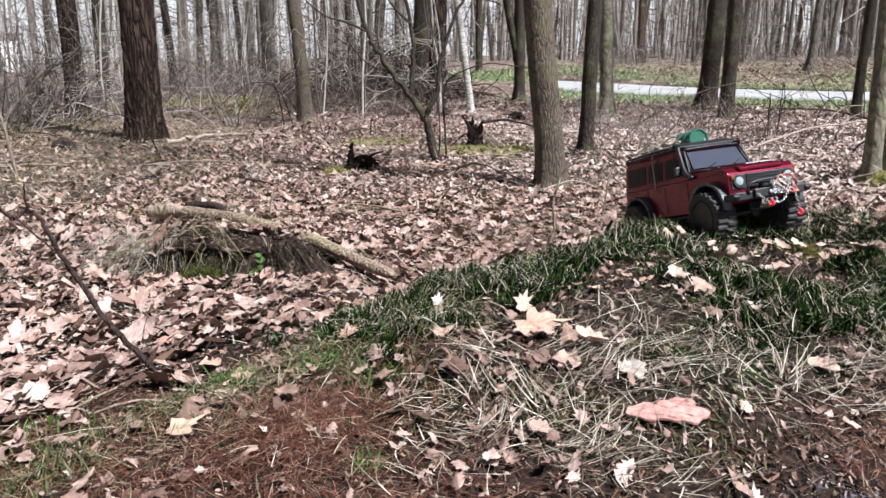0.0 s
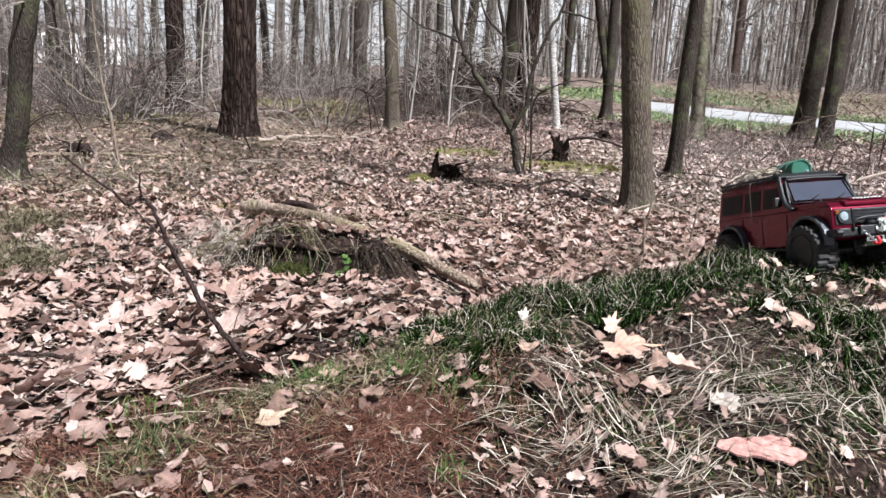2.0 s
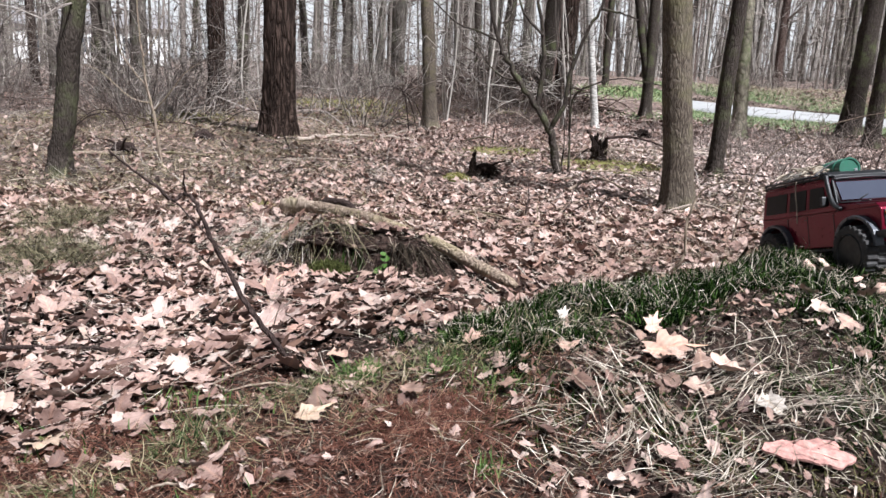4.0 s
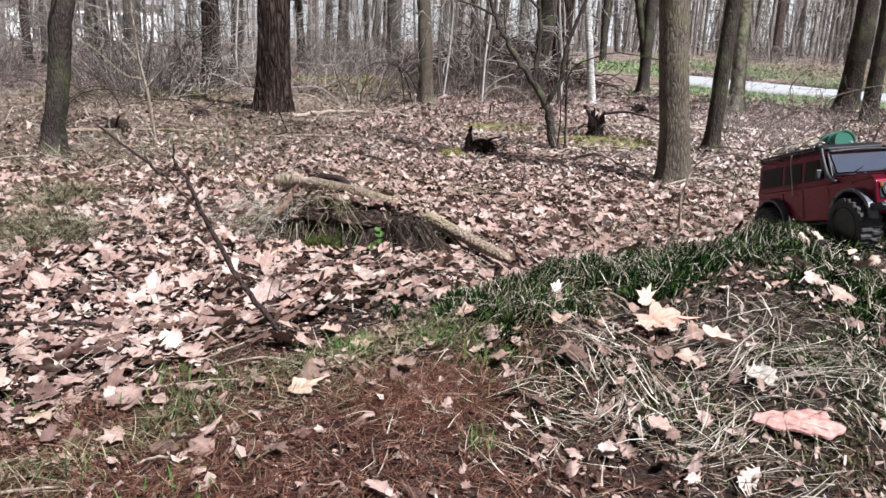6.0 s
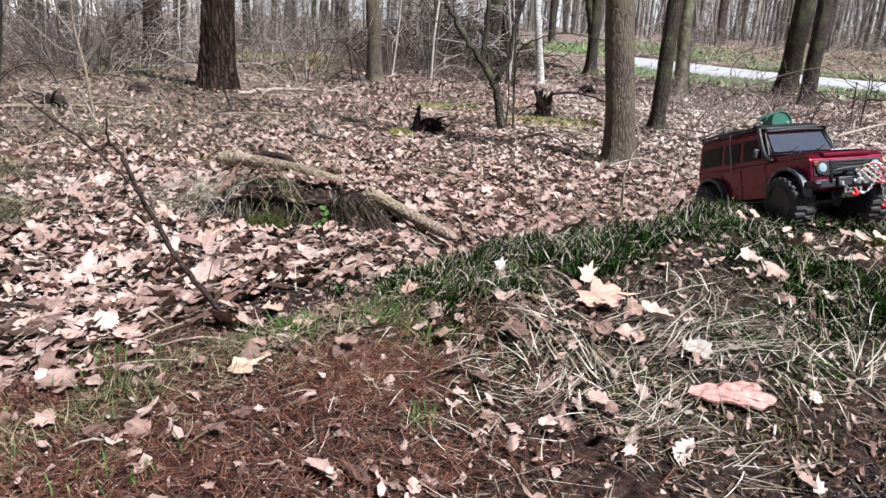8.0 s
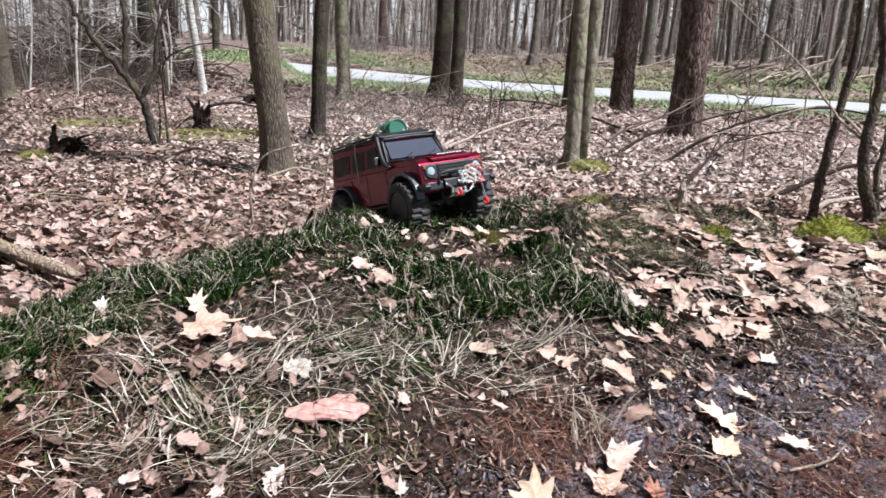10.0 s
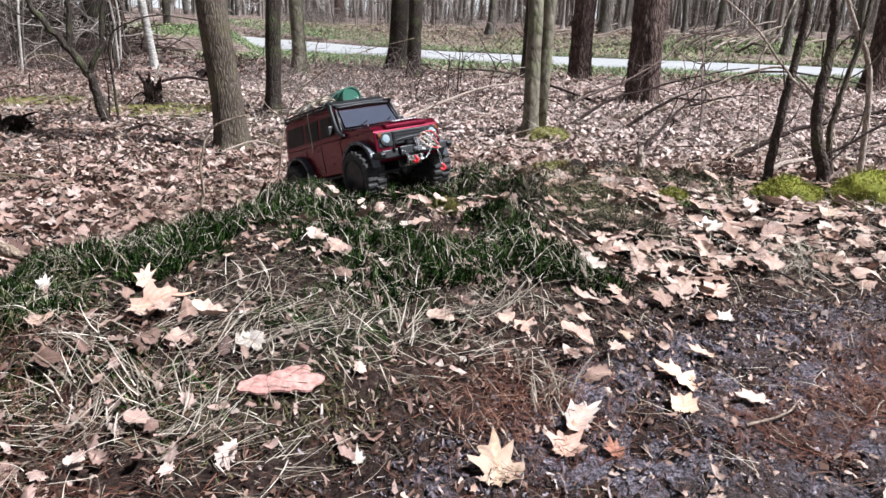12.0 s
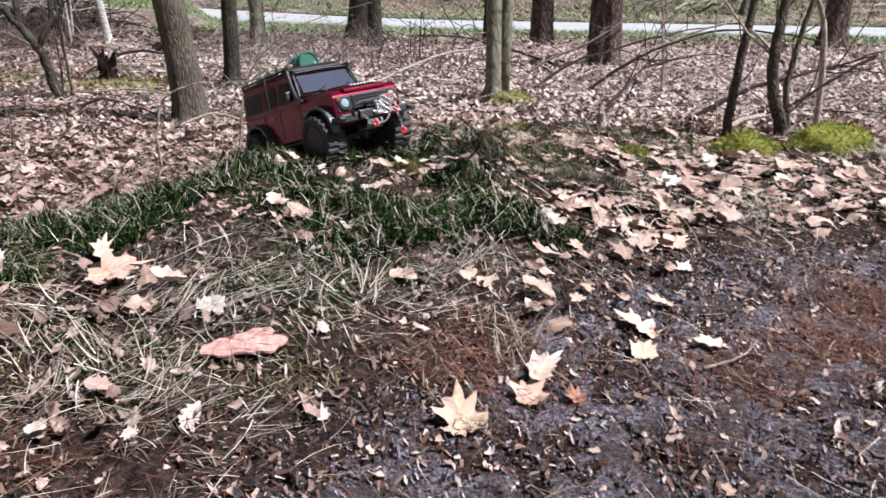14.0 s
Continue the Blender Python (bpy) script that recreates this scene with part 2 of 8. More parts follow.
FINE_LITTER = islands("fine_litter", [(0.0, (0.03, 0.018, 0.014)), (0.4, (0.1, 0.058, 0.042)), (0.7, (0.24, 0.155, 0.12)), (0.92, (0.36, 0.28, 0.235)), (1.0, (0.46, 0.4, 0.36))], 0.8, 60, bump=0.0)
CRUMB = islands("path_grit", [(0.0, (0.03, 0.026, 0.028)), (0.4, (0.11, 0.1, 0.115)), (0.75, (0.2, 0.186, 0.21)), (1.0, (0.36, 0.34, 0.38))], 0.8, 90)


def ground_material():
    m, nt, b = material("forest_soil")
    v = coords(nt)
    soil = ramp(nt, grain(nt, v, 70, 8, 0.75), [(0.38, (0.012, 0.008, 0.007)), (0.5, (0.042, 0.027, 0.022)), (0.58, (0.075, 0.05, 0.04)), (0.7, (0.17, 0.125, 0.103))])
    n = nt.nodes.new("ShaderNodeTexVoronoi")
    link(nt, v, n.inputs["Vector"])
    n.inputs["Scale"].default_value = 15
    sep = nt.nodes.new("ShaderNodeSeparateColor")
    link(nt, n.outputs["Color"], sep.inputs[0])
    leaves = ramp(nt, sep.outputs[0], [(0.0, (0.06, 0.043, 0.036)), (0.25, (0.18, 0.13, 0.108)), (0.5, (0.35, 0.275, 0.24)), (0.75, (0.22, 0.155, 0.13)), (1.0, (0.46, 0.385, 0.345))])
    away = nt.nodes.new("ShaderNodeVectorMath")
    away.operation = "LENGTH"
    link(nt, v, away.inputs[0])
    # Soil stays dark under the nearer litter, painting shade into gaps between leaves.
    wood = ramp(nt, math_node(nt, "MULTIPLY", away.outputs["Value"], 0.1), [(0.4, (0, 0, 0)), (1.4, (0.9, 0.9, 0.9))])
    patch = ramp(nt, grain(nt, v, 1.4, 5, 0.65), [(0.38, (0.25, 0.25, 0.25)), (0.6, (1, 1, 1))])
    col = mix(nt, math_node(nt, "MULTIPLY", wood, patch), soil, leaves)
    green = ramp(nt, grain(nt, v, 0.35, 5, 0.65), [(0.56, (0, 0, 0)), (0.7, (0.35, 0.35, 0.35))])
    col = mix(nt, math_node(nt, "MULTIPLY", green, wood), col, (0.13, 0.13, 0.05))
    link(nt, col, b.inputs["Base Color"])
    b.inputs["Roughness"].default_value = 0.92
    b.inputs["Specular IOR Level"].default_value = 0.06
    bumped(nt, b, grain(nt, v, 38, 8, 0.75), 1.0, 0.02)
    return m


SOIL = ground_material()


def path_material():
    m, nt, b = material("damp_path_grit")
    v = coords(nt)
    fine = grain(nt, v, 160, 8, 0.8)
    blot = grain(nt, v, 9, 6, 0.7)
    dark = ramp(nt, fine, [(0.4, (0.015, 0.012, 0.013)), (0.47, (0.095, 0.079, 0.097)), (0.53, (0.23, 0.197, 0.238)), (0.62, (0.48, 0.425, 0.49))])
    brown = ramp(nt, fine, [(0.4, (0.014, 0.008, 0.007)), (0.5, (0.052, 0.028, 0.022)), (0.58, (0.11, 0.063, 0.05)), (0.68, (0.24, 0.17, 0.148))])
    link(nt, mix(nt, ramp(nt, blot, [(0.42, (0, 0, 0)), (0.55, (0.9, 0.9, 0.9))]), dark, brown), b.inputs["Base Color"])
    link(nt, ramp(nt, blot, [(0.4, (0.55,) * 3), (0.6, (0.9,) * 3)]), b.inputs["Roughness"])
    bumped(nt, b, math_node(nt, "ADD", fine, grain(nt, v, 40, 6, 0.7)), 1.0, 0.02)
    return m


PATH_GRIT = path_material()
ROAD_MAT = plain("pale_concrete", (0.31, 0.31, 0.305), 0.7, 0, 0.14, 3.0, 0.2)

# ---- builders ----


def quick(name, verts, faces, mat, smooth=False, uv=None):
    """A mesh from arrays: verts (n, 3), faces (m, 3 or 4)."""
    verts, faces = np.asarray(verts, np.float32), np.asarray(faces, np.int32)
    me = bpy.data.meshes.new(name)
    me.vertices.add(len(verts))
    me.vertices.foreach_set("co", verts.ravel())
    k = faces.shape[1]
    me.loops.add(faces.size)
    me.loops.foreach_set("vertex_index", faces.ravel())
    me.polygons.add(len(faces))
    me.polygons.foreach_set("loop_start", np.arange(0, faces.size, k, dtype=np.int32))
    me.polygons.foreach_set("use_smooth", np.full(len(faces), smooth))
    if uv is not None:
        me.uv_layers.new(name="UVMap").data.foreach_set("uv", np.asarray(uv, np.float32)[faces.ravel()].ravel())
    me.update(calc_edges=True)
    me.materials.append(mat)
    return me


def gather(pieces):
    """Joins (verts, faces) pieces of one face size into one pair of arrays."""
    vs, fs, n = [], [], 0
    for v, f in pieces:
        vs.append(v)
        fs.append(np.asarray(f) + n)
        n += len(v)
    return np.concatenate(vs), np.concatenate(fs)


def tube(points, radii, sides=6, rough=0.0, rng=None, cap=True):
    """A tapered tube along points, as (verts, quads)."""
    p = np.asarray(points, float)
    r = np.broadcast_to(np.asarray(radii, float), (len(p),))
    d = np.gradient(p, axis=0)
    d /= np.linalg.norm(d, axis=1)[:, None] + 1e-9
    ref = np.where(np.abs(d[:, 2:3]) > 0.9, np.array([[1.0, 0, 0]]), np.array([[0, 0, 1.0]]))
    a = np.cross(d, ref)
    a /= np.linalg.norm(a, axis=1)[:, None] + 1e-9
    for k in range(1, len(p)):
        a[k] = a[k - 1] - d[k] * (a[k - 1] @ d[k])
        a[k] /= np.linalg.norm(a[k]) + 1e-9
    b = np.cross(d, a)
    th = np.arange(sides) * 2 * math.pi / sides
    rr = r[:, None] * np.ones(sides)
    if rough:
        rr = rr * (1 + rough * (rng or np.random.default_rng(1)).normal(size=rr.shape))
    v = p[:, None] + rr[..., None] * (np.cos(th)[None, :, None] * a[:, None] + np.sin(th)[None, :, None] * b[:, None])
    v = v.reshape(-1, 3)
    i = np.arange(len(p) - 1)[:, None] * sides
    j = np.arange(sides)[None]
    q = np.stack([i + j, i + (j + 1) % sides, i + sides + (j + 1) % sides, i + sides + j], -1).reshape(-1, 4)
    if cap:
        n = len(v)
        v = np.concatenate([v, p[:1], p[-1:] + d[-1:] * r[-1] * 0.5])
        jj = np.arange(0, sides, 2)
        e = (len(p) - 1) * sides
        q = np.concatenate([q, np.stack([np.full(len(jj), n), (jj + 2) % sides, (jj + 1) % sides, jj], -1),
                            np.stack([np.full(len(jj), n + 1), e + jj, e + (jj + 1) % sides, e + (jj + 2) % sides], -1)]) if sides % 2 == 0 else q
    return v, q


def curve_points(pts, n):
    """n points on a smooth line through pts."""
    p = np.asarray(pts, float)
    u = np.linspace(0, len(p) - 1, n)
    out = []
    for t in u:
        k = min(int(t), len(p) - 2)
        s = t - k
        p0, p1, p2, p3 = p[max(k - 1, 0)], p[k], p[k + 1], p[min(k + 2, len(p) - 1)]
        out.append(0.5 * (2 * p1 + (p2 - p0) * s + (2 * p0 - 5 * p1 + 4 * p2 - p3) * s**2 + (3 * p1 - p0 - 3 * p2 + p3) * s**3))
    return np.array(out)


def part(name, data, mat, parent, label=""):
    """One mesh object under a thing: data is a bmesh or a (verts, faces) pair."""
    if isinstance(data, tuple):
        me = quick(name, data[0], data[1], mat, smooth=True)
    else:
        me = bpy.data.meshes.new(name)
        data.to_mesh(me)
        data.free()
        me.materials.append(mat)
    ob = new(name, me)
    ob.parent = parent
    return tagged(ob, label)


def thing(name, label, category, group="", at=(0, 0, 0), turn=(0, 0, 0)):
    ob = tagged(new(name), label, category, group)
    ob.matrix_world = pose(*at, *turn)
    return ob
def smooth(u):
    u = np.clip(u, 0.0, 1.0)
    return u * u * (3 - 2 * u)


def lumps(x, y, s):
    """A few crossed waves: gentle unevenness about one metre divided by s wide."""
    return (np.sin(3.1 * s * x + 1.3 * s * y + 0.7) * np.cos(2.3 * s * y - 0.9 * s * x + 1.9)
            + 0.6 * np.sin(5.3 * s * x - 2.9 * s * y + 2.1) * np.sin(4.7 * s * y + 1.1 * s * x))


EDGE_X = (-4.0, -0.9, -0.43, -0.35, -0.21, 0.0, 0.26, 0.34, 0.7, 1.2, 1.75, 2.6, 4.0)
EDGE_Y = (-1.2, 0.45, 0.93, 1.09, 1.30, 1.47, 1.70, 1.81, 2.04, 2.26, 2.3, 1.95, 1.2)


ROAD_X = (-40.0, -6.0, -2.0, 1.0, 2.4, 3.7, 5.4, 9.0, 14.0, 25.0, 60.0)
ROAD_Y = (110.0, 42.0, 32.0, 22.0, 18.0, 14.9, 12.7, 9.9, 5.7, -3.5, -33.0)


def bank(x, y):
    """1 on the bank beside the path, 0 in the hollow and the wood behind it."""
    s = (np.interp(x, EDGE_X, EDGE_Y) - y) * 0.78
    w = 0.46 + 0.5 * smooth((0.15 - x) / 0.5)
    return smooth((s - 0.04 + w) / w)


TUSSOCKS = ((0.07, 1.46), (0.13, 1.55), (0.22, 1.6), (0.31, 1.66), (0.41, 1.74), (0.5, 1.84), (0.58, 1.93), (0.68, 2.0), (0.79, 2.07), (0.63, 1.77), (1.1, 2.0), (1.17, 1.85), (1.03, 1.66),
            (1.0, 1.52), (0.63, 1.53), (0.7, 1.44), (0.77, 1.38), (0.86, 1.37), (0.95, 1.41), (1.0, 1.33), (0.28, 1.5), (1.9, 2.18))


def height(x, y):
    x, y = np.asarray(x, float), np.asarray(y, float)
    b = bank(x, y)
    top = 0.2 + 0.085 * np.exp(-((x - 0.5) / 0.6) ** 2 - ((y - 1.35) / 0.4) ** 2) + 0.074 * np.exp(-((x - 0.95) / 0.7) ** 2 - ((y - 2.0) / 0.5) ** 2)
    floor = 0.11 * smooth(1 - (y - 2.0) / 2.4) + 0.012 * lumps(x, y, 0.8)
    face = 2.13 + 0.03 * np.sin(9 * x) + 0.12 * (x + 0.42) ** 2
    floor = floor + 0.105 * smooth((y - face) / 0.07) * smooth(1 - (y - 2.2) / 0.5) * np.exp(-(((x + 0.44) / 0.27) ** 4))
    floor = floor + 0.09 * np.exp(-((x + 0.85) / 0.4) ** 2 - ((y - 2.62) / 0.28) ** 2)
    over = y - np.interp(x, ROAD_X, ROAD_Y)
    floor = floor + 0.34 * smooth((over - 2.6) / 4.5)
    floor = floor + 0.38 * np.exp(-(((x - 0.7) / 1.25) ** 6) - ((y - 15.8) / 0.9) ** 2)
    knob = np.zeros(np.broadcast(x, y).shape)
    for tx, ty in TUSSOCKS:
        knob = np.maximum(knob, np.exp(-((x - tx) ** 2 + (y - ty) ** 2) / 0.045**2))
    far = np.hypot(x, y)
    floor = floor + 0.05 * lumps(x, y, 0.12) * smooth((far - 6) / 8) * smooth((np.abs(over) - 2.4) / 3)
    return b * top + (1 - b) * floor + 0.028 * knob + 0.006 * lumps(x, y, 3.5) * smooth((9 - far) / 5) + 0.011 * b * lumps(x + 0.3, y, 5.5) * smooth((x + 0.1) / 0.3) * smooth((y - 1.15) / 0.2) * smooth((1.5 - x) / 0.3)


# ---- ground ----
def spaced(low, high, step, reach, growth=1.13):
    mid = list(np.arange(low, high, step))
    out, s = [], step
    while not out or out[-1] < reach:
        s *= growth
        out.append((out[-1] if out else 0) + s)
    return np.array([low - o for o in reversed(out)] + mid + [mid[-1] + o for o in out])


def sheet(xs, ys, lift=0.0):
    gx, gy = np.meshgrid(xs, ys)
    v = np.stack([gx, gy, height(gx, gy) + lift], -1).reshape(-1, 3)
    i, j = np.meshgrid(np.arange(len(xs) - 1), np.arange(len(ys) - 1))
    a = (j * len(xs) + i).ravel()
    return v, np.stack([a, a + 1, a + len(xs) + 1, a + len(xs)], -1)


rng = np.random.default_rng(5)
gv, gf = sheet(spaced(-2.2, 3.2, 0.028, 900), spaced(0.3, 3.4, 0.028, 900))
near = np.exp(-np.hypot(gv[:, 0] - 0.4, gv[:, 1] - 1.2) / 3)
gv[:, 2] += rng.normal(size=len(gv)) * 0.006 * near
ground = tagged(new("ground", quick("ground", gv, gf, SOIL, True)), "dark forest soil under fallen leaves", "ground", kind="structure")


def on(x, y, lift=0.0):
    return (x, y, float(height(x, y)) + lift)


# added glowing ring: brightens the hazy sky low over the horizon, all round
turn = np.linspace(0, 2 * math.pi, 97)
ring = np.concatenate([np.stack([420 * np.sin(turn), 420 * np.cos(turn), np.full(97, z)], -1) for z in (-6.0, 75.0)])
k = np.arange(96)
tagged(new("backdrop", quick("backdrop", ring, np.stack([k, k + 1, k + 98, k + 97], -1), HAZE, True)), "glowing backdrop for pale hazy sky low behind the wood", "sky", kind="structure")


# the trodden grit path at the foot of the bank
def path_edge(x):
    return np.interp(x, (-9, -3, 0.2, 0.5, 0.75, 1.0, 1.35, 1.8, 2.6, 9), (-3, -0.5, 0.72, 0.9, 1.0, 1.13, 1.22, 1.2, 1.0, -3))


xs, us = np.concatenate([np.arange(-9, -2.4, 0.2), np.arange(-2.4, 3.0, 0.02), np.arange(3.0, 9, 0.2)]), np.linspace(0, 1, 70)
gx = np.repeat(xs[None], len(us), 0)
gy = path_edge(gx) + 0.03 * np.sin(9 * gx) + 0.02 * np.sin(23 * gx + 1) - us[:, None] * 1.6
crown = 0.009 * smooth(us / 0.05)[:, None] - 0.006
pz = height(gx, gy) + crown + rng.normal(size=gx.shape) * 0.0034 + 0.0045 * lumps(gx, gy, 9) * smooth(us / 0.1)[:, None] + 0.003 * lumps(gx + 3, gy, 21) * smooth(us / 0.1)[:, None]
i, j = np.meshgrid(np.arange(len(xs) - 1), np.arange(len(us) - 1))
a = (j * len(xs) + i).ravel()
tagged(new("path", quick("path", np.stack([gx, gy, pz], -1).reshape(-1, 3), np.stack([a, a + 1, a + len(xs) + 1, a + len(xs)], -1), PATH_GRIT, True)),
       "damp dark grit path littered with needles", "path", kind="structure")

# the paved lane through the wood
road_line = curve_points([(-6.0, 42, 0), (-2.0, 32, 0), (1.0, 22, 0), (2.4, 18.0, 0), (3.7, 14.9, 0), (5.4, 12.6, 0), (9.0, 9.8, 0), (14, 5.6, 0), (25, -3.5, 0)], 90)
d = np.gradient(road_line[:, :2], axis=0)
d /= np.linalg.norm(d, axis=1)[:, None]
side = np.stack([-d[:, 1], d[:, 0]], -1)
rows = []
for off, z in ((-1.25, -0.06), (-1.22, 0.035), (-0.6, 0.05), (0, 0.055), (0.6, 0.05), (1.22, 0.035), (1.25, -0.06)):
    rows.append(np.column_stack([road_line[:, :2] + side * off, np.full(len(road_line), z)]))
rv = np.concatenate(rows)
n = len(road_line)
rf = np.array([(k * n + q, k * n + q + 1, (k + 1) * n + q + 1, (k + 1) * n + q) for k in range(6) for q in range(n - 1)])
tagged(new("road", quick("road", rv, rf, ROAD_MAT, True)), "pale narrow paved lane through the wood", "road", kind="structure")

# ---- trees ----


def trunk_mesh(r, h, lean, sides, rings, ridge, rng, flare=0.55, wobble=0.02, taper=0.5):
    u = np.linspace(0, 1, rings) ** 1.7
    z = u * h - 0.12
    cx = lean[0] * z + wobble * np.cumsum(rng.normal(size=rings)) * np.sqrt(u + 0.01) * 0.5
    cy = lean[1] * z + wobble * np.cumsum(rng.normal(size=rings)) * np.sqrt(u + 0.01) * 0.5
    cx, cy = cx - cx[0] + lean[0] * z[0], cy - cy[0] + lean[1] * z[0]
    rad = r * (1 - taper * u) * (1 + flare * np.exp(-np.maximum(z, -0.1) / (1.3 * r)))
    th = np.arange(sides) * 2 * math.pi / sides
    root = 1 + 0.16 * np.exp(-np.maximum(z, 0) / (2 * r))[:, None] * np.sin(5 * th + rng.uniform(0, 6))[None]
    ph = rng.uniform(0, 6, 4)
    rough = ridge * (np.sin(9 * th[None] + ph[0] + 1.5 * np.sin(2.1 * z[:, None])) + 0.7 * np.sin(14 * th[None] + ph[1] + 2 * np.sin(3.7 * z[:, None]))
                     + 0.8 * rng.normal(size=(rings, sides)))
    rr = rad[:, None] * root * (1 + rough)
    v = np.stack([cx[:, None] + rr * np.cos(th), cy[:, None] + rr * np.sin(th), z[:, None] + 0 * rr], -1).reshape(-1, 3)
    i, j = np.arange(rings - 1)[:, None] * sides, np.arange(sides)[None]
    q = np.stack([i + j, i + (j + 1) % sides, i + sides + (j + 1) % sides, i + sides + j], -1).reshape(-1, 4)
    return (v, q), (cx, cy, z, rad)


def branch(start, way, length, r, rng, n=6, droop=0.0, bend=0.35):
    p, d, out = np.array(start, float), np.array(way, float), []
    d /= np.linalg.norm(d)
    for k in range(n):
        out.append(p.copy())
        p = p + d * length / (n - 1)
        d = d + rng.normal(size=3) * bend / n * 2 + np.array([0, 0, -droop / n])
        d /= np.linalg.norm(d)
    return np.array(out), d


def crown_mesh(line, h, low, count, reach, rng, r0, thin=1.0):
    cx, cy, z, rad = line
    pieces = []
    for k in range(count):
        zz = low + (h - 0.3 - low) * rng.uniform() ** 1.1
        base = (np.interp(zz, z, cx), np.interp(zz, z, cy), zz)
        a = rng.uniform(0, 2 * math.pi)
        size = reach * rng.uniform(0.5, 1.0) * (1.1 - 0.5 * zz / h)
        r = max(0.004, r0 * 0.28 * rng.uniform(0.6, 1.2)) * thin
        pts, _ = branch(base, (math.cos(a), math.sin(a), rng.uniform(0.15, 0.9)), size, r, rng, 6)
        pieces.append(tube(pts, np.linspace(r, r * 0.3, 6), 4, cap=False))
        for _ in range(4):
            q = pts[rng.integers(1, 6)]
            sub, _ = branch(q, rng.normal(size=3) + np.array([math.cos(a), math.sin(a), 0.4]), size * rng.uniform(0.25, 0.55), r, rng, 4)
            pieces.append(tube(sub, np.linspace(r * 0.4, r * 0.12, 4), 3, cap=False))
    return gather(pieces)


def low_twigs(line, low, high, count, reach, rng, thin=1.0):
    cx, cy, z, rad = line
    pieces = []
    for k in range(count):
        zz = rng.uniform(low, high)
        a = rng.uniform(0, 2 * math.pi)
        base = (np.interp(zz, z, cx), np.interp(zz, z, cy), zz)
        pts, _ = branch(base, (math.cos(a), math.sin(a), rng.uniform(-0.2, 0.6)), reach * rng.uniform(0.4, 1), 0.006, rng, 7, 0.15, 0.6)
        r = rng.uniform(0.004, 0.008) * thin
        pieces.append(tube(pts, np.linspace(r, 0.0015 * thin, 7), 4, cap=False))
        for _ in range(5):
            q = pts[rng.integers(2, 7)]
            sub, _ = branch(q, rng.normal(size=3), reach * rng.uniform(0.15, 0.4), 0.003, rng, 4, 0, 0.7)
            pieces.append(tube(sub, np.linspace(0.003 * thin, 0.0012 * thin, 4), 4, cap=False))
    return gather(pieces)


def make_tree(name, label, x, y, r, mat, lean=(0, 0), h=9.0, sides=22, rings=60, ridge=0.02, seed=1, low=2.6, count=16, reach=1.8, twigs=0, flare=0.55, wobble=0.012, group="", span=(0.5, 2.4)):
    rng = np.random.default_rng(seed)
    t = thing(name, label, "tree", group, on(x, y))
    mesh, line = trunk_mesh(r, h, lean, sides, rings, ridge, rng, flare, wobble)
    part("trunk", mesh, mat, t)
    part("crown", crown_mesh(line, h, low, count, reach, rng, r), DARK_TWIG if h < 5 else TWIG, t, "bare leafless branches")["kind"] = "stuff"
    if twigs:
        part("side_growth", low_twigs(line, *span, twigs, 1.1 * min(1, h / 8), rng, 0.35 if h < 5 else 1.0), DARK_TWIG if h < 5 else TWIG, t, "thin dead side twigs")["kind"] = "stuff"
    return t


make_tree("oak_tree", "leaning young oak with mossy foot", -2.91, 4.28, 0.064, DARK_OAK, (0.211, 0.032), seed=3, ridge=0.03, wobble=0.045, twigs=4)
make_tree("pine_tree", "tall pine with deep dark reddish plated bark", -2.71, 7.2, 0.15, PINE, (0.036, 0.0), h=13, sides=40, rings=130, ridge=0.035, seed=4, flare=0.35, low=5, wobble=0.006)
make_tree("oak_tree", "straight grey-brown oak with lumpy bark", 0.69, 4.34, 0.078, OAK, (-0.091, -0.014), h=10, sides=30, rings=90, ridge=0.011, seed=5, flare=0.4, wobble=0.012, low=2.2)
make_tree("oak_tree", "slim dark oak leaning over low brush", 1.1, 5.86, 0.055, DARK_OAK, (0.026, 0.004), seed=6, flare=0.3, twigs=2)
make_tree("oak_tree", "dark trunk standing in thin brushwood", -5.0, 10.6, 0.13, PINE, (0.03, 0.0), seed=7, twigs=10)
make_tree("oak_tree", "grey tree among bare twigs", -1.54, 8.9, 0.08, OAK, (-0.065, -0.01), seed=8, twigs=8, wobble=0.03)
make_tree("pine_tree", "dark leaning pine behind a bare shrub", -0.19, 12.1, 0.13, PINE, (0.035, 0.005), h=12, seed=9, low=4, flare=0.3)
make_tree("birch_tree", "slim white birch with peeling bark", 0.31, 10.1, 0.047, BIRCH, (-0.103, -0.016), h=8, seed=10, flare=0.2, low=2.4, count=12)
make_tree("oak_tree", "thin dark tree beside green verge", 0.6, 19.0, 0.088, DARK_OAK, (0.004, 0.0), seed=11, sides=12, rings=30)
make_tree("oak_tree", "mossy greenish trunk near the lane", 1.92, 9.5, 0.08, BEECH, (-0.05, -0.008), seed=12, twigs=2)
make_tree("oak_tree", "dark oak leaning beside the lane", 3.31, 10.2, 0.115, DARK_OAK, (0.039, 0.006), h=11, seed=13, flare=0.4)
make_tree("oak_tree", "slender dark oak beside the lane", 3.03, 8.6, 0.078, DARK_OAK, (0.016, 0.002), seed=14, flare=0.35)
make_tree("pine_tree", "red-barked pine close to the lane", 4.96, 8.3, 0.125, RED_PINE, (0.018, -0.006), h=13, sides=26, rings=80, ridge=0.03, seed=15, flare=0.1, low=4.5)
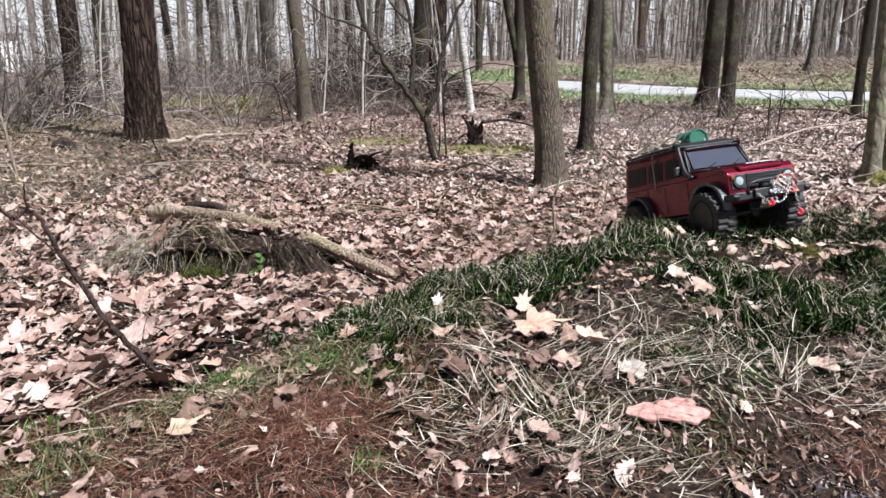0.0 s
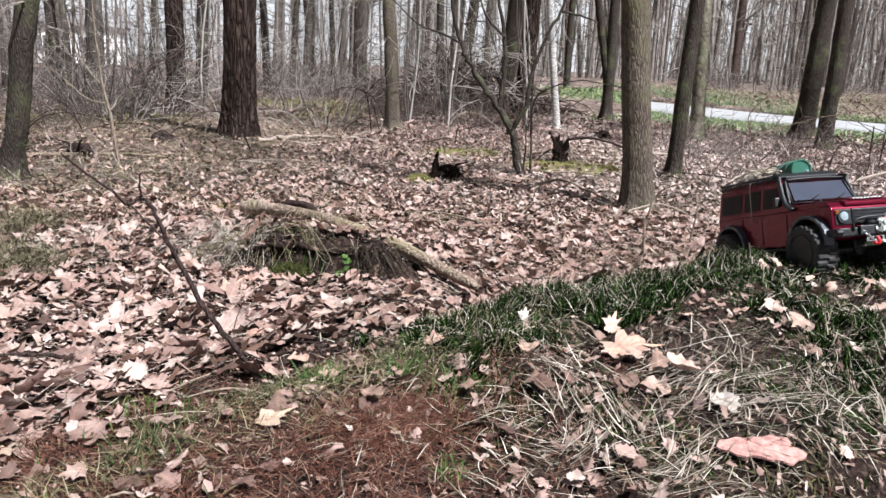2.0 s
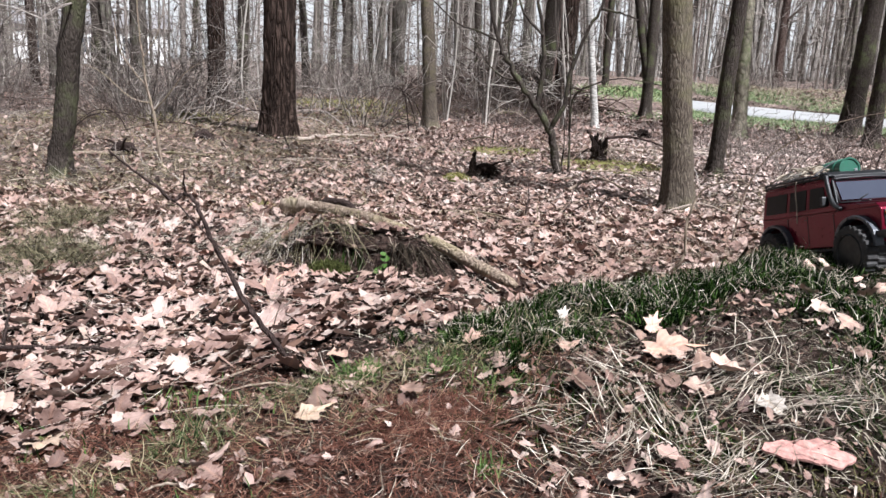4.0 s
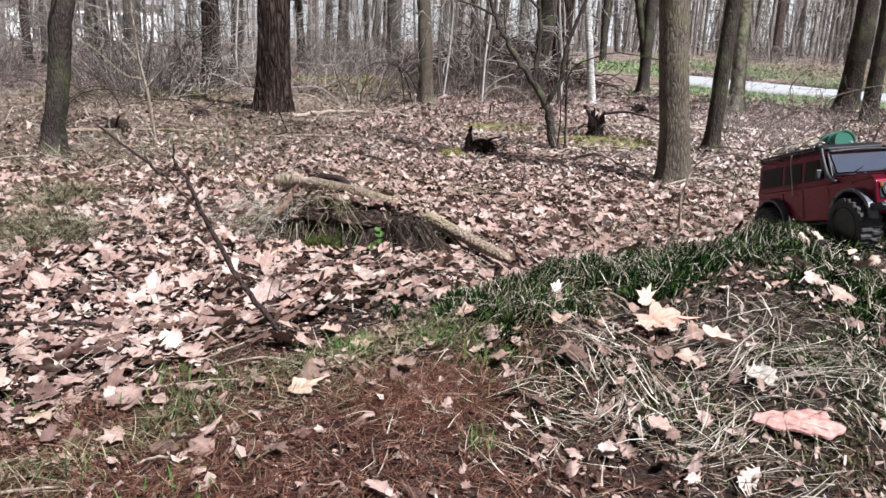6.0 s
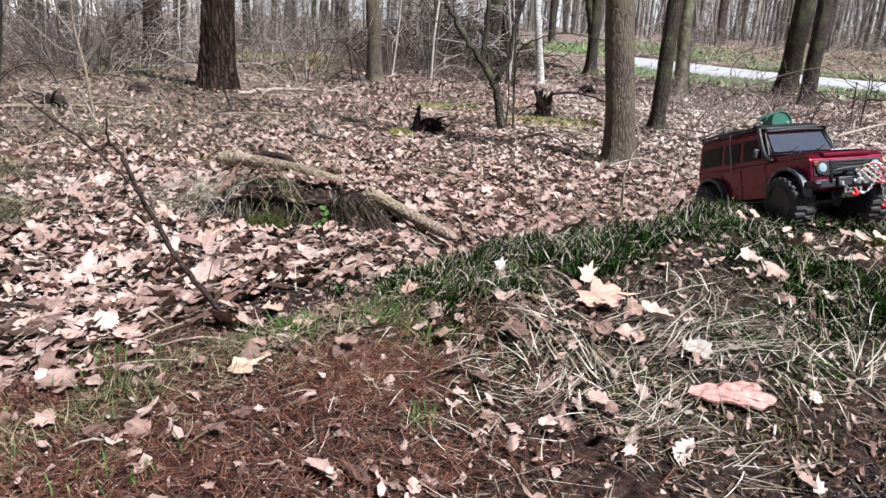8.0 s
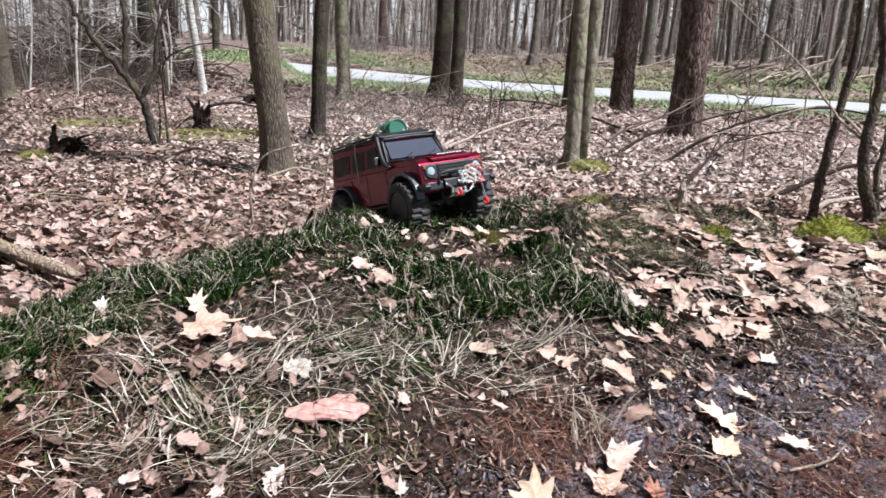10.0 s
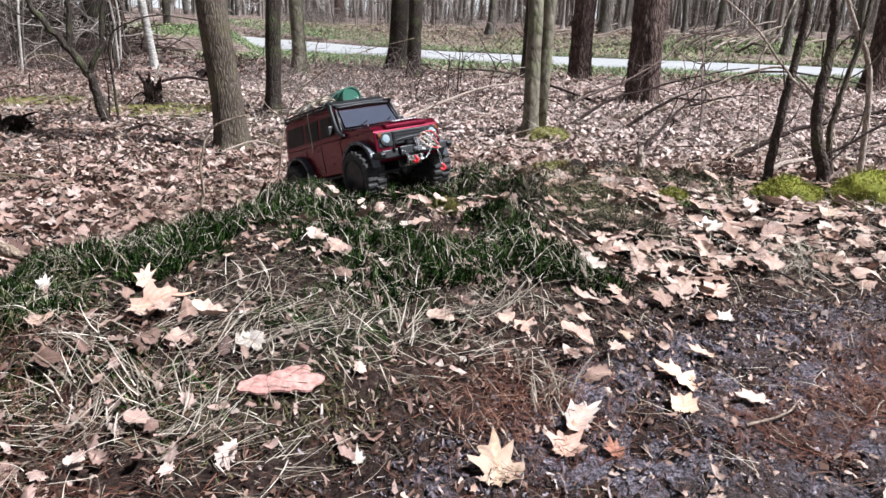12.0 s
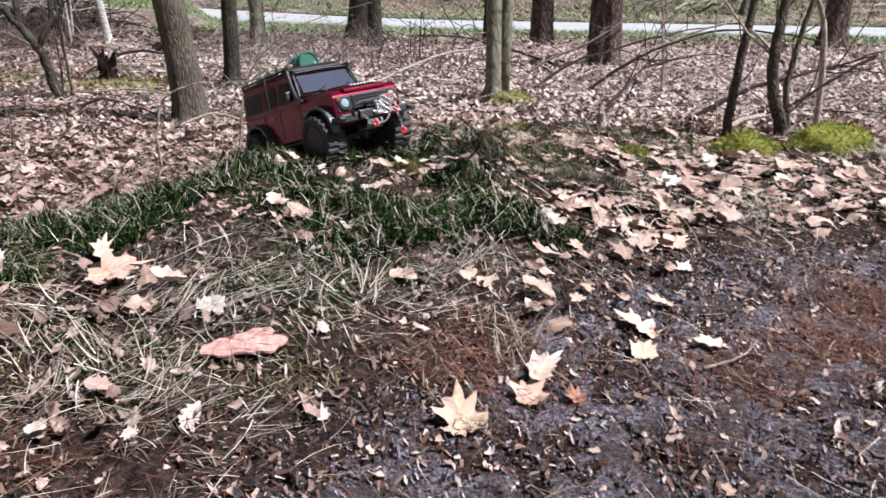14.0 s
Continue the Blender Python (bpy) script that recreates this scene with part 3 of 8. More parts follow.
make_tree("pine_tree", "stout reddish pine with scaly bark", 4.25, 5.95, 0.132, RED_PINE, (-0.007, 0.003), h=13, sides=34, rings=110, ridge=0.035, seed=16, flare=0.12, low=5)
make_tree("pine_tree", "reddish pine trunk beside the lane", 7.3, 6.3, 0.12, RED_PINE, (0.02, 0.0), h=12, seed=20, low=4)
make_tree("oak_tree", "thin trunk behind a pale twin tree", 4.4, 8.6, 0.05, DARK_OAK, (0.03, 0.0), seed=21)
for k, (x, y, r) in enumerate(((-10.81, 14.4, 0.092), (-12.79, 17.92, 0.129), (-9.21, 14.31, 0.1), (-12.41, 20.57, 0.123), (-5.66, 12.87, 0.103), (-8.76, 24.56, 0.133), (-6.86, 23.09, 0.105), (-5.14, 19.42, 0.073), (-3.88, 16.65, 0.137), (-3.34, 21.86, 0.129), (-2.42, 18.96, 0.097))):
    make_tree("oak_tree", "dark trunk behind bare undergrowth", x, y, r, DARK_OAK if k % 3 else PINE, (0.07 * math.sin(5 * k), 0.0), h=11, seed=120 + k, sides=12, rings=24, twigs=4, wobble=0.03, count=12)
make_tree("oak_tree", "dark trunk in the far brush", -6.3, 26.0, 0.18, DARK_OAK, (0.02, 0.0), h=12, seed=22, sides=14, rings=30)
make_tree("oak_tree", "leaning trunk behind a brush heap", -2.9, 28.0, 0.19, DARK_OAK, (0.13, 0.0), h=12, seed=23, sides=14, rings=30)

# the forked tree and the pale twin
fork = make_tree("oak_tree", "dark tree forking low into two stems", 1.15, 13.2, 0.09, DARK_OAK, (0.0, 0.0), seed=24)
rngf = np.random.default_rng(41)
arm, _ = branch((0.0, 0, 0.45), (-0.16, 0, 1), 5.0, 0.07, rngf, 12, 0, 0.3)
part("limb", tube(arm, np.linspace(0.075, 0.03, 12), 10), DARK_OAK, fork)
twin = make_tree("oak_tree", "pale smooth twin-stemmed tree with mossy base", 2.42, 4.36, 0.046, BEECH, (-0.017, 0.006), seed=25, flare=0.5, sides=24, rings=70, ridge=0.02)
arm, _ = branch((0.06, 0.02, -0.05), (0.03, -0.014, 1), 7.0, 0.036, rngf, 16, 0, 0.08)
part("stem", tube(arm, np.linspace(0.042, 0.022, 16), 16), BEECH, twin)

# the wood behind: a few built once, copied many times
protos = []
for k, (r, mat, lean, h) in enumerate(((0.11, FAR_BARK, 0.02, 13), (0.08, FAR_BARK, 0.06, 11), (0.15, RED_PINE, 0.01, 15), (0.06, FAR_BARK, -0.05, 9), (0.13, DARK_OAK, 0.08, 13), (0.045, TWIG, 0.03, 8))):
    protos.append(make_tree("forest_tree", ("bare straight forest tree", "slim bare leaning forest tree", "tall reddish pine trunk", "thin bare forest tree", "dark leaning forest tree", "very thin pale young tree")[k],
                            -30 + 9 * k, 75, r, mat, (lean, 0), h=h, sides=10, rings=16, ridge=0.02, seed=60 + k, low=2.0, count=14, reach=2.2, twigs=3, group="trees of the wood"))
rngt = np.random.default_rng(77)
placed = [(-2.71, 7.2), (0.68, 4.3), (-5, 10.6), (-0.19, 12.1), (3.3, 10.2)]


def road_gap(x, y):
    return float(np.min(np.hypot(road_line[:, 0] - x, road_line[:, 1] - y)))


tries = 0
while len(placed) < 290 and tries < 20000:
    tries += 1
    az = radians(rngt.uniform(-50, 68))
    dist = 13 + 47 * rngt.uniform() ** 1.2
    x, y = dist * math.sin(az), dist * math.cos(az)
    if road_gap(x, y) < 2.6 or any(math.hypot(x - p, y - q) < 0.9 for p, q in placed):
        continue
    over = y > np.interp(x, ROAD_X, ROAD_Y)
    if radians(-36) < az < radians(-26) and dist > 16 and rngt.uniform() < 0.2:
        continue
    if over and road_gap(x, y) < 5.5 and rngt.uniform() < 0.75:
        continue
    if not over and az > radians(0) and dist < 20:
        continue
    if az < radians(-2):
        k = int(rngt.choice([0, 0, 1, 3, 3, 5, 5, 4]))
    else:
        k = int(rngt.choice([0, 1, 1, 1, 3, 3, 3, 5, 5, 2]))
    placed.append((x, y))
    s = rngt.uniform(0.85, 1.25)
    copy_thing(protos[k], pose(*on(x, y), 0, 0, rngt.uniform(-30, 30) if k != 3 else rngt.uniform(-180, 180)) @ Matrix.Diagonal((s, s, s, 1)))


# the rest of the wood, far off
rngw = np.random.default_rng(88)
far_stems, dark_stems, far_twigs = [], [], []
for k in range(2300):
    az = radians(rngw.uniform(-55, 72))
    dist = rngw.uniform(44, 125)
    x, y = dist * math.sin(az), dist * math.cos(az)
    if road_gap(x, y) < 3 or (az < radians(-4) and rngw.uniform() < 0.45) or (radians(-37) < az < radians(-25) and rngw.uniform() < 0.4):
        continue
    r = rngw.uniform(0.05, 0.16)
    z0 = float(height(x, y)) - 0.3
    lx, ly, h = rngw.normal() * 1.3, rngw.normal() * 1.3, rngw.uniform(9, 16)
    if k % 5 < (1 if az < radians(-4) else 2 if az < radians(3) else 5):
        (dark_stems if az > radians(3) else far_stems).append(tube([(x, y, z0), (x + 0.3 * lx, y + 0.3 * ly, z0 + 0.4 * h), (x + lx, y + ly, z0 + h)], [r, r * 0.8, r * 0.3], 5, cap=False))
    for _ in range(3 if az < 0 else 6):
        q = (x + rngw.normal() * 1.2, y + rngw.normal() * 1.2, z0 + rngw.uniform(0, 5 if az < 0 else 11))
        pts, _ = branch(q, rngw.normal(size=3) + (0, 0, 0.8), rngw.uniform(1, 2.5), 0.02, rngw, 4, 0, 0.6)
        far_twigs.append(tube(pts, np.linspace(0.045, 0.015, 4), 3, cap=False))
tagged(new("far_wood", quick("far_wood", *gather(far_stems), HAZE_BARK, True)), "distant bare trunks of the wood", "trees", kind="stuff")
tagged(new("far_wood", quick("far_wood", *gather(dark_stems), HAZE_BARK, True)), "dense distant haze-paled trunks beyond the lane", "trees", kind="stuff")
tagged(new("far_twigs", quick("far_twigs", *gather(far_twigs), TWIG, True)), "distant bare twigs and undergrowth", "undergrowth", kind="stuff")


def shrub_mesh(rng, stems, tall, spread, r=0.004):
    pieces = []
    for k in range(stems):
        a = rng.uniform(0, 2 * math.pi)
        b = rng.uniform(0, spread * 0.5)
        pts, _ = branch((b * math.cos(a), b * math.sin(a), -0.03), (math.cos(a) * rng.uniform(0, 1.5), math.sin(a) * rng.uniform(0, 1.5), rng.uniform(0.5, 1.4)), tall * rng.uniform(0.5, 1.1), r, rng, 7, 0.3, 1.15)
        pieces.append(tube(pts, np.linspace(r * rng.uniform(0.7, 1.4), r * 0.25, 7), 4, cap=False))
        for _ in range(6):
            q = pts[rng.integers(2, 7)]
            sub, _ = branch(q, rng.normal(size=3) + (0, 0, 0.3), tall * rng.uniform(0.15, 0.45), r * 0.5, rng, 5, 0.05, 0.8)
            pieces.append(tube(sub, np.linspace(r * 0.5, r * 0.2, 5), 3, cap=False))
    return gather(pieces)


BRUSH = islands("brush_wood", [(0.0, (0.045, 0.036, 0.032)), (0.45, (0.115, 0.096, 0.086)), (0.8, (0.22, 0.192, 0.172)), (1.0, (0.44, 0.4, 0.37))], 0.85, 40)
shrubs = []
for k in range(5):
    rngs = np.random.default_rng(300 + k)
    me = quick("bare_shrub", *shrub_mesh(rngs, 26, (1.0, 0.7, 1.9, 0.55, 0.9)[k], 0.8, (0.0048, 0.0042, 0.006, 0.004, 0.0052)[k]), BRUSH, True)
    ob = tagged(new("bare_shrub", me), "tangle of bare grey twigs", "shrub", "undergrowth shrubs")
    ob.matrix_world = pose(*on(-8 + 2 * k, 13 + k))
    shrubs.append(ob)
rngs = np.random.default_rng(311)
for k in range(220):
    az = radians(rngs.uniform(-50, 3) if k < 140 else rngs.uniform(4, 60))
    dist = 10.5 + 24 * rngs.uniform() ** 1.3
    x, y = dist * math.sin(az), dist * math.cos(az)
    if road_gap(x, y) < 3 or (az > radians(-3) and dist < 20) or (radians(-36) < az < radians(-26) and dist > 13 and rngs.uniform() < 0.6) or (-22 < math.degrees(az) < -9 and dist < 14):
        continue
    copy_thing(shrubs[int(rngs.integers(5))], pose(*on(x, y), 0, 0, rngs.uniform(0, 360)))
low_brush = quick("low_brush", *shrub_mesh(np.random.default_rng(320), 34, 0.45, 0.6, 0.0035), DARK_TWIG, True)
pale_brush = quick("low_brush", *shrub_mesh(np.random.default_rng(321), 30, 0.55, 0.7, 0.0038), islands("grey_brush_wood", [(0.0, (0.09, 0.07, 0.062)), (0.6, (0.2, 0.165, 0.148)), (1.0, (0.33, 0.29, 0.26))], 0.85, 40), True)
for k in range(40):
    if k < 17:
        x, y = 1.2 + rngs.uniform(0, 1.7), 5.8 + rngs.uniform(0, 2.4)
        if k % 5 in (0, 2, 4):
            continue
    elif k < 30:
        x, y = rngs.uniform(-2.6, 0.2), 9.3 + rngs.uniform(0, 3.5)
    else:
        x, y = rngs.uniform(-7.5, -3.2), 6.5 + rngs.uniform(0, 4)
    ob = tagged(new("low_brush", pale_brush if k % 2 and k < 17 else low_brush), "low grey twiggy brush on leaf litter" if k % 2 and k < 17 else "low dark twiggy brush on leaf litter", "brush", "low brush")
    ob.matrix_world = pose(*on(x, y), 0, 0, rngs.uniform(0, 360))
PALE_TWIG = islands("pale_sapling_wood", [(0.0, (0.08, 0.068, 0.06)), (0.4, (0.2, 0.175, 0.155)), (0.75, (0.36, 0.33, 0.3)), (1.0, (0.55, 0.52, 0.48))], 0.85, 40)
saplings = []
for k in range(4):
    rs = np.random.default_rng(340 + k)
    pieces = []
    for q in range(3):
        stem, _ = branch((rs.normal() * 0.12, rs.normal() * 0.12, -0.05), (rs.normal() * 0.12, rs.normal() * 0.12, 1), rs.uniform(3.0, 4.6), 0.012, rs, 9, 0, 0.35)
        pieces.append(tube(stem, np.linspace(rs.uniform(0.008, 0.015), 0.004, 9), 5, cap=False))
        for _ in range(11):
            c = stem[rs.integers(1, 9)] + rs.normal(size=3) * 0.03
            a = rs.uniform(0, 2 * math.pi)
            limb, _ = branch(c, (math.cos(a), math.sin(a), rs.uniform(-0.3, 0.8)), rs.uniform(0.5, 1.5), 0.005, rs, 7, 0.1, 0.9)
            pieces.append(tube(limb, np.linspace(0.0055, 0.0022, 7), 4, cap=False))
            for _ in range(4):
                sub, _ = branch(limb[rs.integers(1, 7)], rs.normal(size=3), rs.uniform(0.2, 0.6), 0.003, rs, 4, 0.05, 0.8)
                pieces.append(tube(sub, np.linspace(0.0034, 0.0018, 4), 3, cap=False))
    ob = tagged(new("bare_sapling", quick("bare_sapling", *gather(pieces), PALE_TWIG, True)), "thin pale leafless sapling under tall trees", "sapling", "young saplings of the wood")
    ob.matrix_world = pose(*on(-7 + 1.6 * k, 11.5 + 1.3 * k))
    saplings.append(ob)
rs = np.random.default_rng(350)
for k in range(96):
    az = radians(rs.uniform(-50, -1) if k < 80 else rs.uniform(4, 50))
    dist = (9.5 + 16 * rs.uniform() ** 1.2) if k < 80 else rs.uniform(22, 34)
    x, y = dist * math.sin(az), dist * math.cos(az)
    if road_gap(x, y) < 3 or (radians(-36) < az < radians(-26) and rs.uniform() < 0.8) or (-21 < math.degrees(az) < -10 and dist < 14):
        continue
    copy_thing(saplings[int(rs.integers(4))], pose(*on(x, y), 0, 0, rs.uniform(0, 360)))
heap_rng = np.random.default_rng(330)
heap = []
for k in range(900):
    a, b = heap_rng.uniform(0, 6.28), heap_rng.uniform(0, 1) ** 0.6
    p = np.array([1.9 * b * math.cos(a), 1.0 * b * math.sin(a), 0.85 * (1 - b**1.5) * heap_rng.uniform(0.2, 1)])
    pts, _ = branch(p, heap_rng.normal(size=3) * (1, 1, 0.45), heap_rng.uniform(0.3, 0.9), 0.005, heap_rng, 5, 0.3, 0.5)
    heap.append(tube(pts, np.linspace(0.012, 0.003, 5), 4, cap=False))
ob = tagged(new("brush_heap", quick("brush_heap", *gather(heap), islands("brown_brushwood", [(0.0, (0.035, 0.024, 0.02)), (0.6, (0.1, 0.072, 0.06)), (1.0, (0.2, 0.155, 0.135))], 0.85, 40), True)), "heap of brown dead twigs under trees", "brush heap", kind="stuff")
ob.matrix_world = pose(*on(-1.35, 13.6))

# ---- shrub, saplings, sticks ----


def limb_set(name, label, category, at, lines, mat, sides=8, jitter=0.25):
    """A woody thing at a place; lines: (part name, points in the world, first and last radius)."""
    t = thing(name, label, category, at=at)
    for k, (pn, pts, r0, r1) in enumerate(lines):
        p = curve_points(np.array(pts) - np.array(at), 4 * len(pts))
        p += np.random.default_rng(k + len(pts)).normal(size=p.shape) * r0 * jitter
        part(pn, tube(p, np.linspace(r0, r1, len(p)), sides, 0.06), mat, t)
    return t


limb_set("shrub", "dark crooked leafless shrub with forked stems", "shrub", on(0.02, 5.42), [
    ("stem", [(0.02, 5.42, -0.04), (-0.018, 5.42, 0.162), (-0.059, 5.42, 0.317), (-0.147, 5.42, 0.449), (-0.271, 5.42, 0.619), (-0.367, 5.42, 0.759), (-0.418, 5.42, 0.875), (-0.495, 5.42, 1.122), (-0.56, 5.4, 1.6)], 0.03, 0.009),
    ("stem", [(-0.147, 5.42, 0.449), (-0.127, 5.43, 0.669), (-0.123, 5.43, 0.845), (-0.164, 5.42, 1.078), (-0.2, 5.42, 1.25), (-0.24, 5.4, 1.7)], 0.019, 0.007),
    ("stem", [(-0.055, 5.42, 0.31), (-0.011, 5.4, 0.399), (0.033, 5.4, 0.48), (0.058, 5.41, 0.699), (0.131, 5.42, 0.916), (0.223, 5.42, 1.097), (0.258, 5.42, 1.22), (0.3, 5.4, 1.6)], 0.018, 0.006),
    ("twig", [(-0.418, 5.42, 0.875), (-0.582, 5.4, 0.946), (-0.718, 5.4, 0.996), (-0.95, 5.4, 1.2)], 0.008, 0.003),
    ("twig", [(-0.128, 5.42, 0.918), (-0.247, 5.42, 1.029), (-0.311, 5.42, 1.181), (-0.33, 5.4, 1.4)], 0.009, 0.004),
    ("twig", [(0.223, 5.42, 1.097), (0.31, 5.42, 1.075), (0.391, 5.42, 1.059), (0.466, 5.42, 1.026)], 0.009, 0.004),
    ("twig", [(-0.271, 5.42, 0.619), (-0.395, 5.42, 0.651), (-0.515, 5.42, 0.757), (-0.62, 5.4, 0.95)], 0.006, 0.002),
    ("twig", [(-0.35, 5.42, 0.74), (-0.36, 5.4, 0.95), (-0.33, 5.4, 1.2)], 0.006, 0.003),
    ("twig", [(0.058, 5.41, 0.699), (0.02, 5.4, 0.86), (0.03, 5.4, 1.1)], 0.005, 0.002),
    ("twig", [(0.088, 5.42, -0.04), (0.08, 5.42, 0.237), (0.068, 5.42, 0.504), (0.067, 5.42, 0.78), (0.09, 5.42, 1.0)], 0.008, 0.003),
    ("twig", [(0.075, 5.4, 0.3), (0.09, 5.35, 0.531), (0.215, 5.3, 0.62), (0.363, 5.3, 0.659), (0.5, 5.3, 0.65), (0.64, 5.3, 0.625)], 0.006, 0.003),
    ("twig", [(0.03, 5.44, -0.03), (0.045, 5.46, 0.25), (0.02, 5.46, 0.5)], 0.006, 0.002)], DARK_OAK)
MOSS_BARK = bark("sapling_bark", [(0.3, (0.04, 0.03, 0.028)), (0.55, (0.085, 0.066, 0.06)), (0.78, (0.17, 0.145, 0.125))], 0.7, 60, 0.006, (0.1, 0.1, 0.05), 0.8)
limb_set("sapling", "thin mossy sapling trunk leaning by moss", "sapling", on(2.155, 2.11), [
    ("stem", [(2.15, 2.11, 0.16), (2.157, 2.11, 0.292), (2.177, 2.11, 0.471), (2.199, 2.11, 0.617), (2.213, 2.11, 0.75), (2.209, 2.11, 0.833), (2.19, 2.11, 1.1), (2.2, 2.1, 1.9), (2.15, 2.05, 3.2)], 0.0165, 0.006),
    ("twig", [(2.177, 2.11, 0.471), (2.14, 2.08, 0.52), (2.1, 2.06, 0.6)], 0.003, 0.0015),
    ("twig", [(2.2, 2.11, 0.63), (2.235, 2.1, 0.7), (2.25, 2.1, 0.82)], 0.003, 0.0015),
    ("twig", [(2.165, 2.11, 0.38), (2.2, 2.09, 0.42), (2.215, 2.08, 0.47)], 0.0025, 0.001),
    ("branch", [(2.19, 2.1, 1.2), (2.4, 2.0, 1.6), (2.7, 1.9, 2.1)], 0.007, 0.002)], MOSS_BARK, 10, 0.07)
limb_set("sapling", "dark crooked knotty sapling trunk rising from moss", "sapling", on(2.29, 2.02), [
    ("stem", [(2.3, 2.02, 0.16), (2.287, 2.02, 0.266), (2.24, 2.02, 0.361), (2.222, 2.02, 0.453), (2.222, 2.02, 0.534), (2.236, 2.02, 0.63), (2.228, 2.02, 0.717), (2.219, 2.02, 0.784), (2.19, 2.02, 0.95), (2.2, 2.0, 1.7), (2.1, 1.95, 3.4)], 0.0215, 0.008),
    ("twig", [(2.236, 2.02, 0.6), (2.26, 2.0, 0.66), (2.3, 1.98, 0.7), (2.31, 1.97, 0.8)], 0.004, 0.0015),
    ("twig", [(2.225, 2.02, 0.56), (2.19, 2.0, 0.6), (2.175, 1.99, 0.66)], 0.0035, 0.0015),
    ("twig", [(2.28, 2.02, 0.28), (2.33, 2.0, 0.33), (2.37, 1.99, 0.4), (2.38, 1.99, 0.5)], 0.004, 0.0015),
    ("twig", [(2.226, 2.02, 0.48), (2.19, 2.02, 0.5), (2.15, 2.02, 0.49)], 0.003, 0.001),
    ("branch", [(2.2, 2.0, 1.1), (2.0, 1.9, 1.5), (1.8, 1.8, 2.2)], 0.008, 0.003)], MOSS_BARK, 12, 0.07)
limb_set("sapling", "slim grey forked sapling behind mossy clump", "sapling", on(2.58, 2.25), [
    ("stem", [(2.6, 2.25, 0.08), (2.532, 2.25, 0.317), (2.539, 2.25, 0.411), (2.562, 2.25, 0.522), (2.594, 2.25, 0.642), (2.608, 2.25, 0.74), (2.613, 2.25, 0.8), (2.62, 2.25, 0.98), (2.7, 2.2, 1.8), (2.65, 2.2, 2.8)], 0.012, 0.004),
    ("twig", [(2.594, 2.25, 0.642), (2.55, 2.22, 0.72), (2.52, 2.2, 0.83)], 0.004, 0.0015),
    ("twig", [(2.54, 2.25, 0.42), (2.5, 2.22, 0.5), (2.5, 2.2, 0.6)], 0.003, 0.001),
    ("twig", [(2.562, 2.25, 0.522), (2.63, 2.22, 0.58), (2.68, 2.2, 0.68)], 0.0035, 0.001)], OAK, 10, 0.08)
limb_set("sapling", "pale tan bare sapling stem with bent top", "sapling", on(2.815, 2.35), [
    ("stem", [(2.82, 2.35, 0.05), (2.804, 2.35, 0.327), (2.788, 2.35, 0.46), (2.755, 2.35, 0.587), (2.662, 2.35, 0.71), (2.62, 2.35, 0.781), (2.54, 2.35, 0.93), (2.5, 2.3, 1.5)], 0.013, 0.005),
    ("twig", [(2.79, 2.35, 0.45), (2.85, 2.33, 0.5), (2.9, 2.3, 0.6)], 0.003, 0.001)], PALE_STICK, 10, 0.08)
limb_set("branch", "thin pale hanging twig among saplings", "branch", on(2.19, 2.2), [
    ("stem", [(2.247, 2.2, 0.778), (2.197, 2.2, 0.668), (2.14, 2.2, 0.592), (2.166, 2.2, 0.412), (2.189, 2.2, 0.26), (2.2, 2.2, 0.17)], 0.003, 0.0015)], PALE_STICK, 6)
limb_set("sapling", "thin brown spreading bare sapling in leaf litter", "sapling", on(-2.62, 4.92), [
    ("stem", [(-2.62, 4.92, -0.05), (-2.638, 4.916, 0.192), (-2.657, 4.916, 0.359), (-2.697, 4.916, 0.522), (-2.711, 4.916, 0.702), (-2.729, 4.916, 0.9), (-2.72, 4.9, 1.3)], 0.012, 0.004),
    ("twig", [(-2.657, 4.916, 0.359), (-2.532, 4.9, 0.474), (-2.407, 4.88, 0.606), (-2.287, 4.87, 0.683)], 0.005, 0.002),
    ("twig", [(-2.697, 4.916, 0.522), (-2.803, 4.93, 0.626), (-2.895, 4.94, 0.767), (-2.924, 4.95, 0.944)], 0.005, 0.002),
    ("twig", [(-2.671, 4.916, 0.413), (-2.794, 4.88, 0.444), (-3.006, 4.86, 0.618), (-3.167, 4.85, 0.649)], 0.005, 0.002),
    ("twig", [(-2.711, 4.916, 0.702), (-2.592, 4.9, 0.849), (-2.537, 4.9, 1.025)], 0.004, 0.002),
    ("twig", [(-2.638, 4.916, 0.192), (-2.48, 4.9, 0.293), (-2.376, 4.9, 0.39)], 0.004, 0.0015)], DEADWOOD, 6, 0.15)
limb_set("fallen_branch", "long dark arching dead bough over leaves", "branch", on(3.353, 4.705), [
    ("stem", [on(3.3, 4.72, 0.0), (3.53, 4.645, 0.156), (3.718, 4.585, 0.259), (3.976, 4.525, 0.341), (4.218, 4.465, 0.387), (4.547, 4.405, 0.373), (5.0, 4.3, 0.3)], 0.012, 0.005),
    ("twig", [(3.6, 4.62, 0.2), (3.8, 4.5, 0.2), (4.0, 4.4, 0.24), (4.2, 4.35, 0.22)], 0.006, 0.002),
    ("twig", [(3.72, 4.585, 0.26), (3.78, 4.6, 0.4), (3.9, 4.6, 0.5)], 0.005, 0.002)], STICK_BARK)
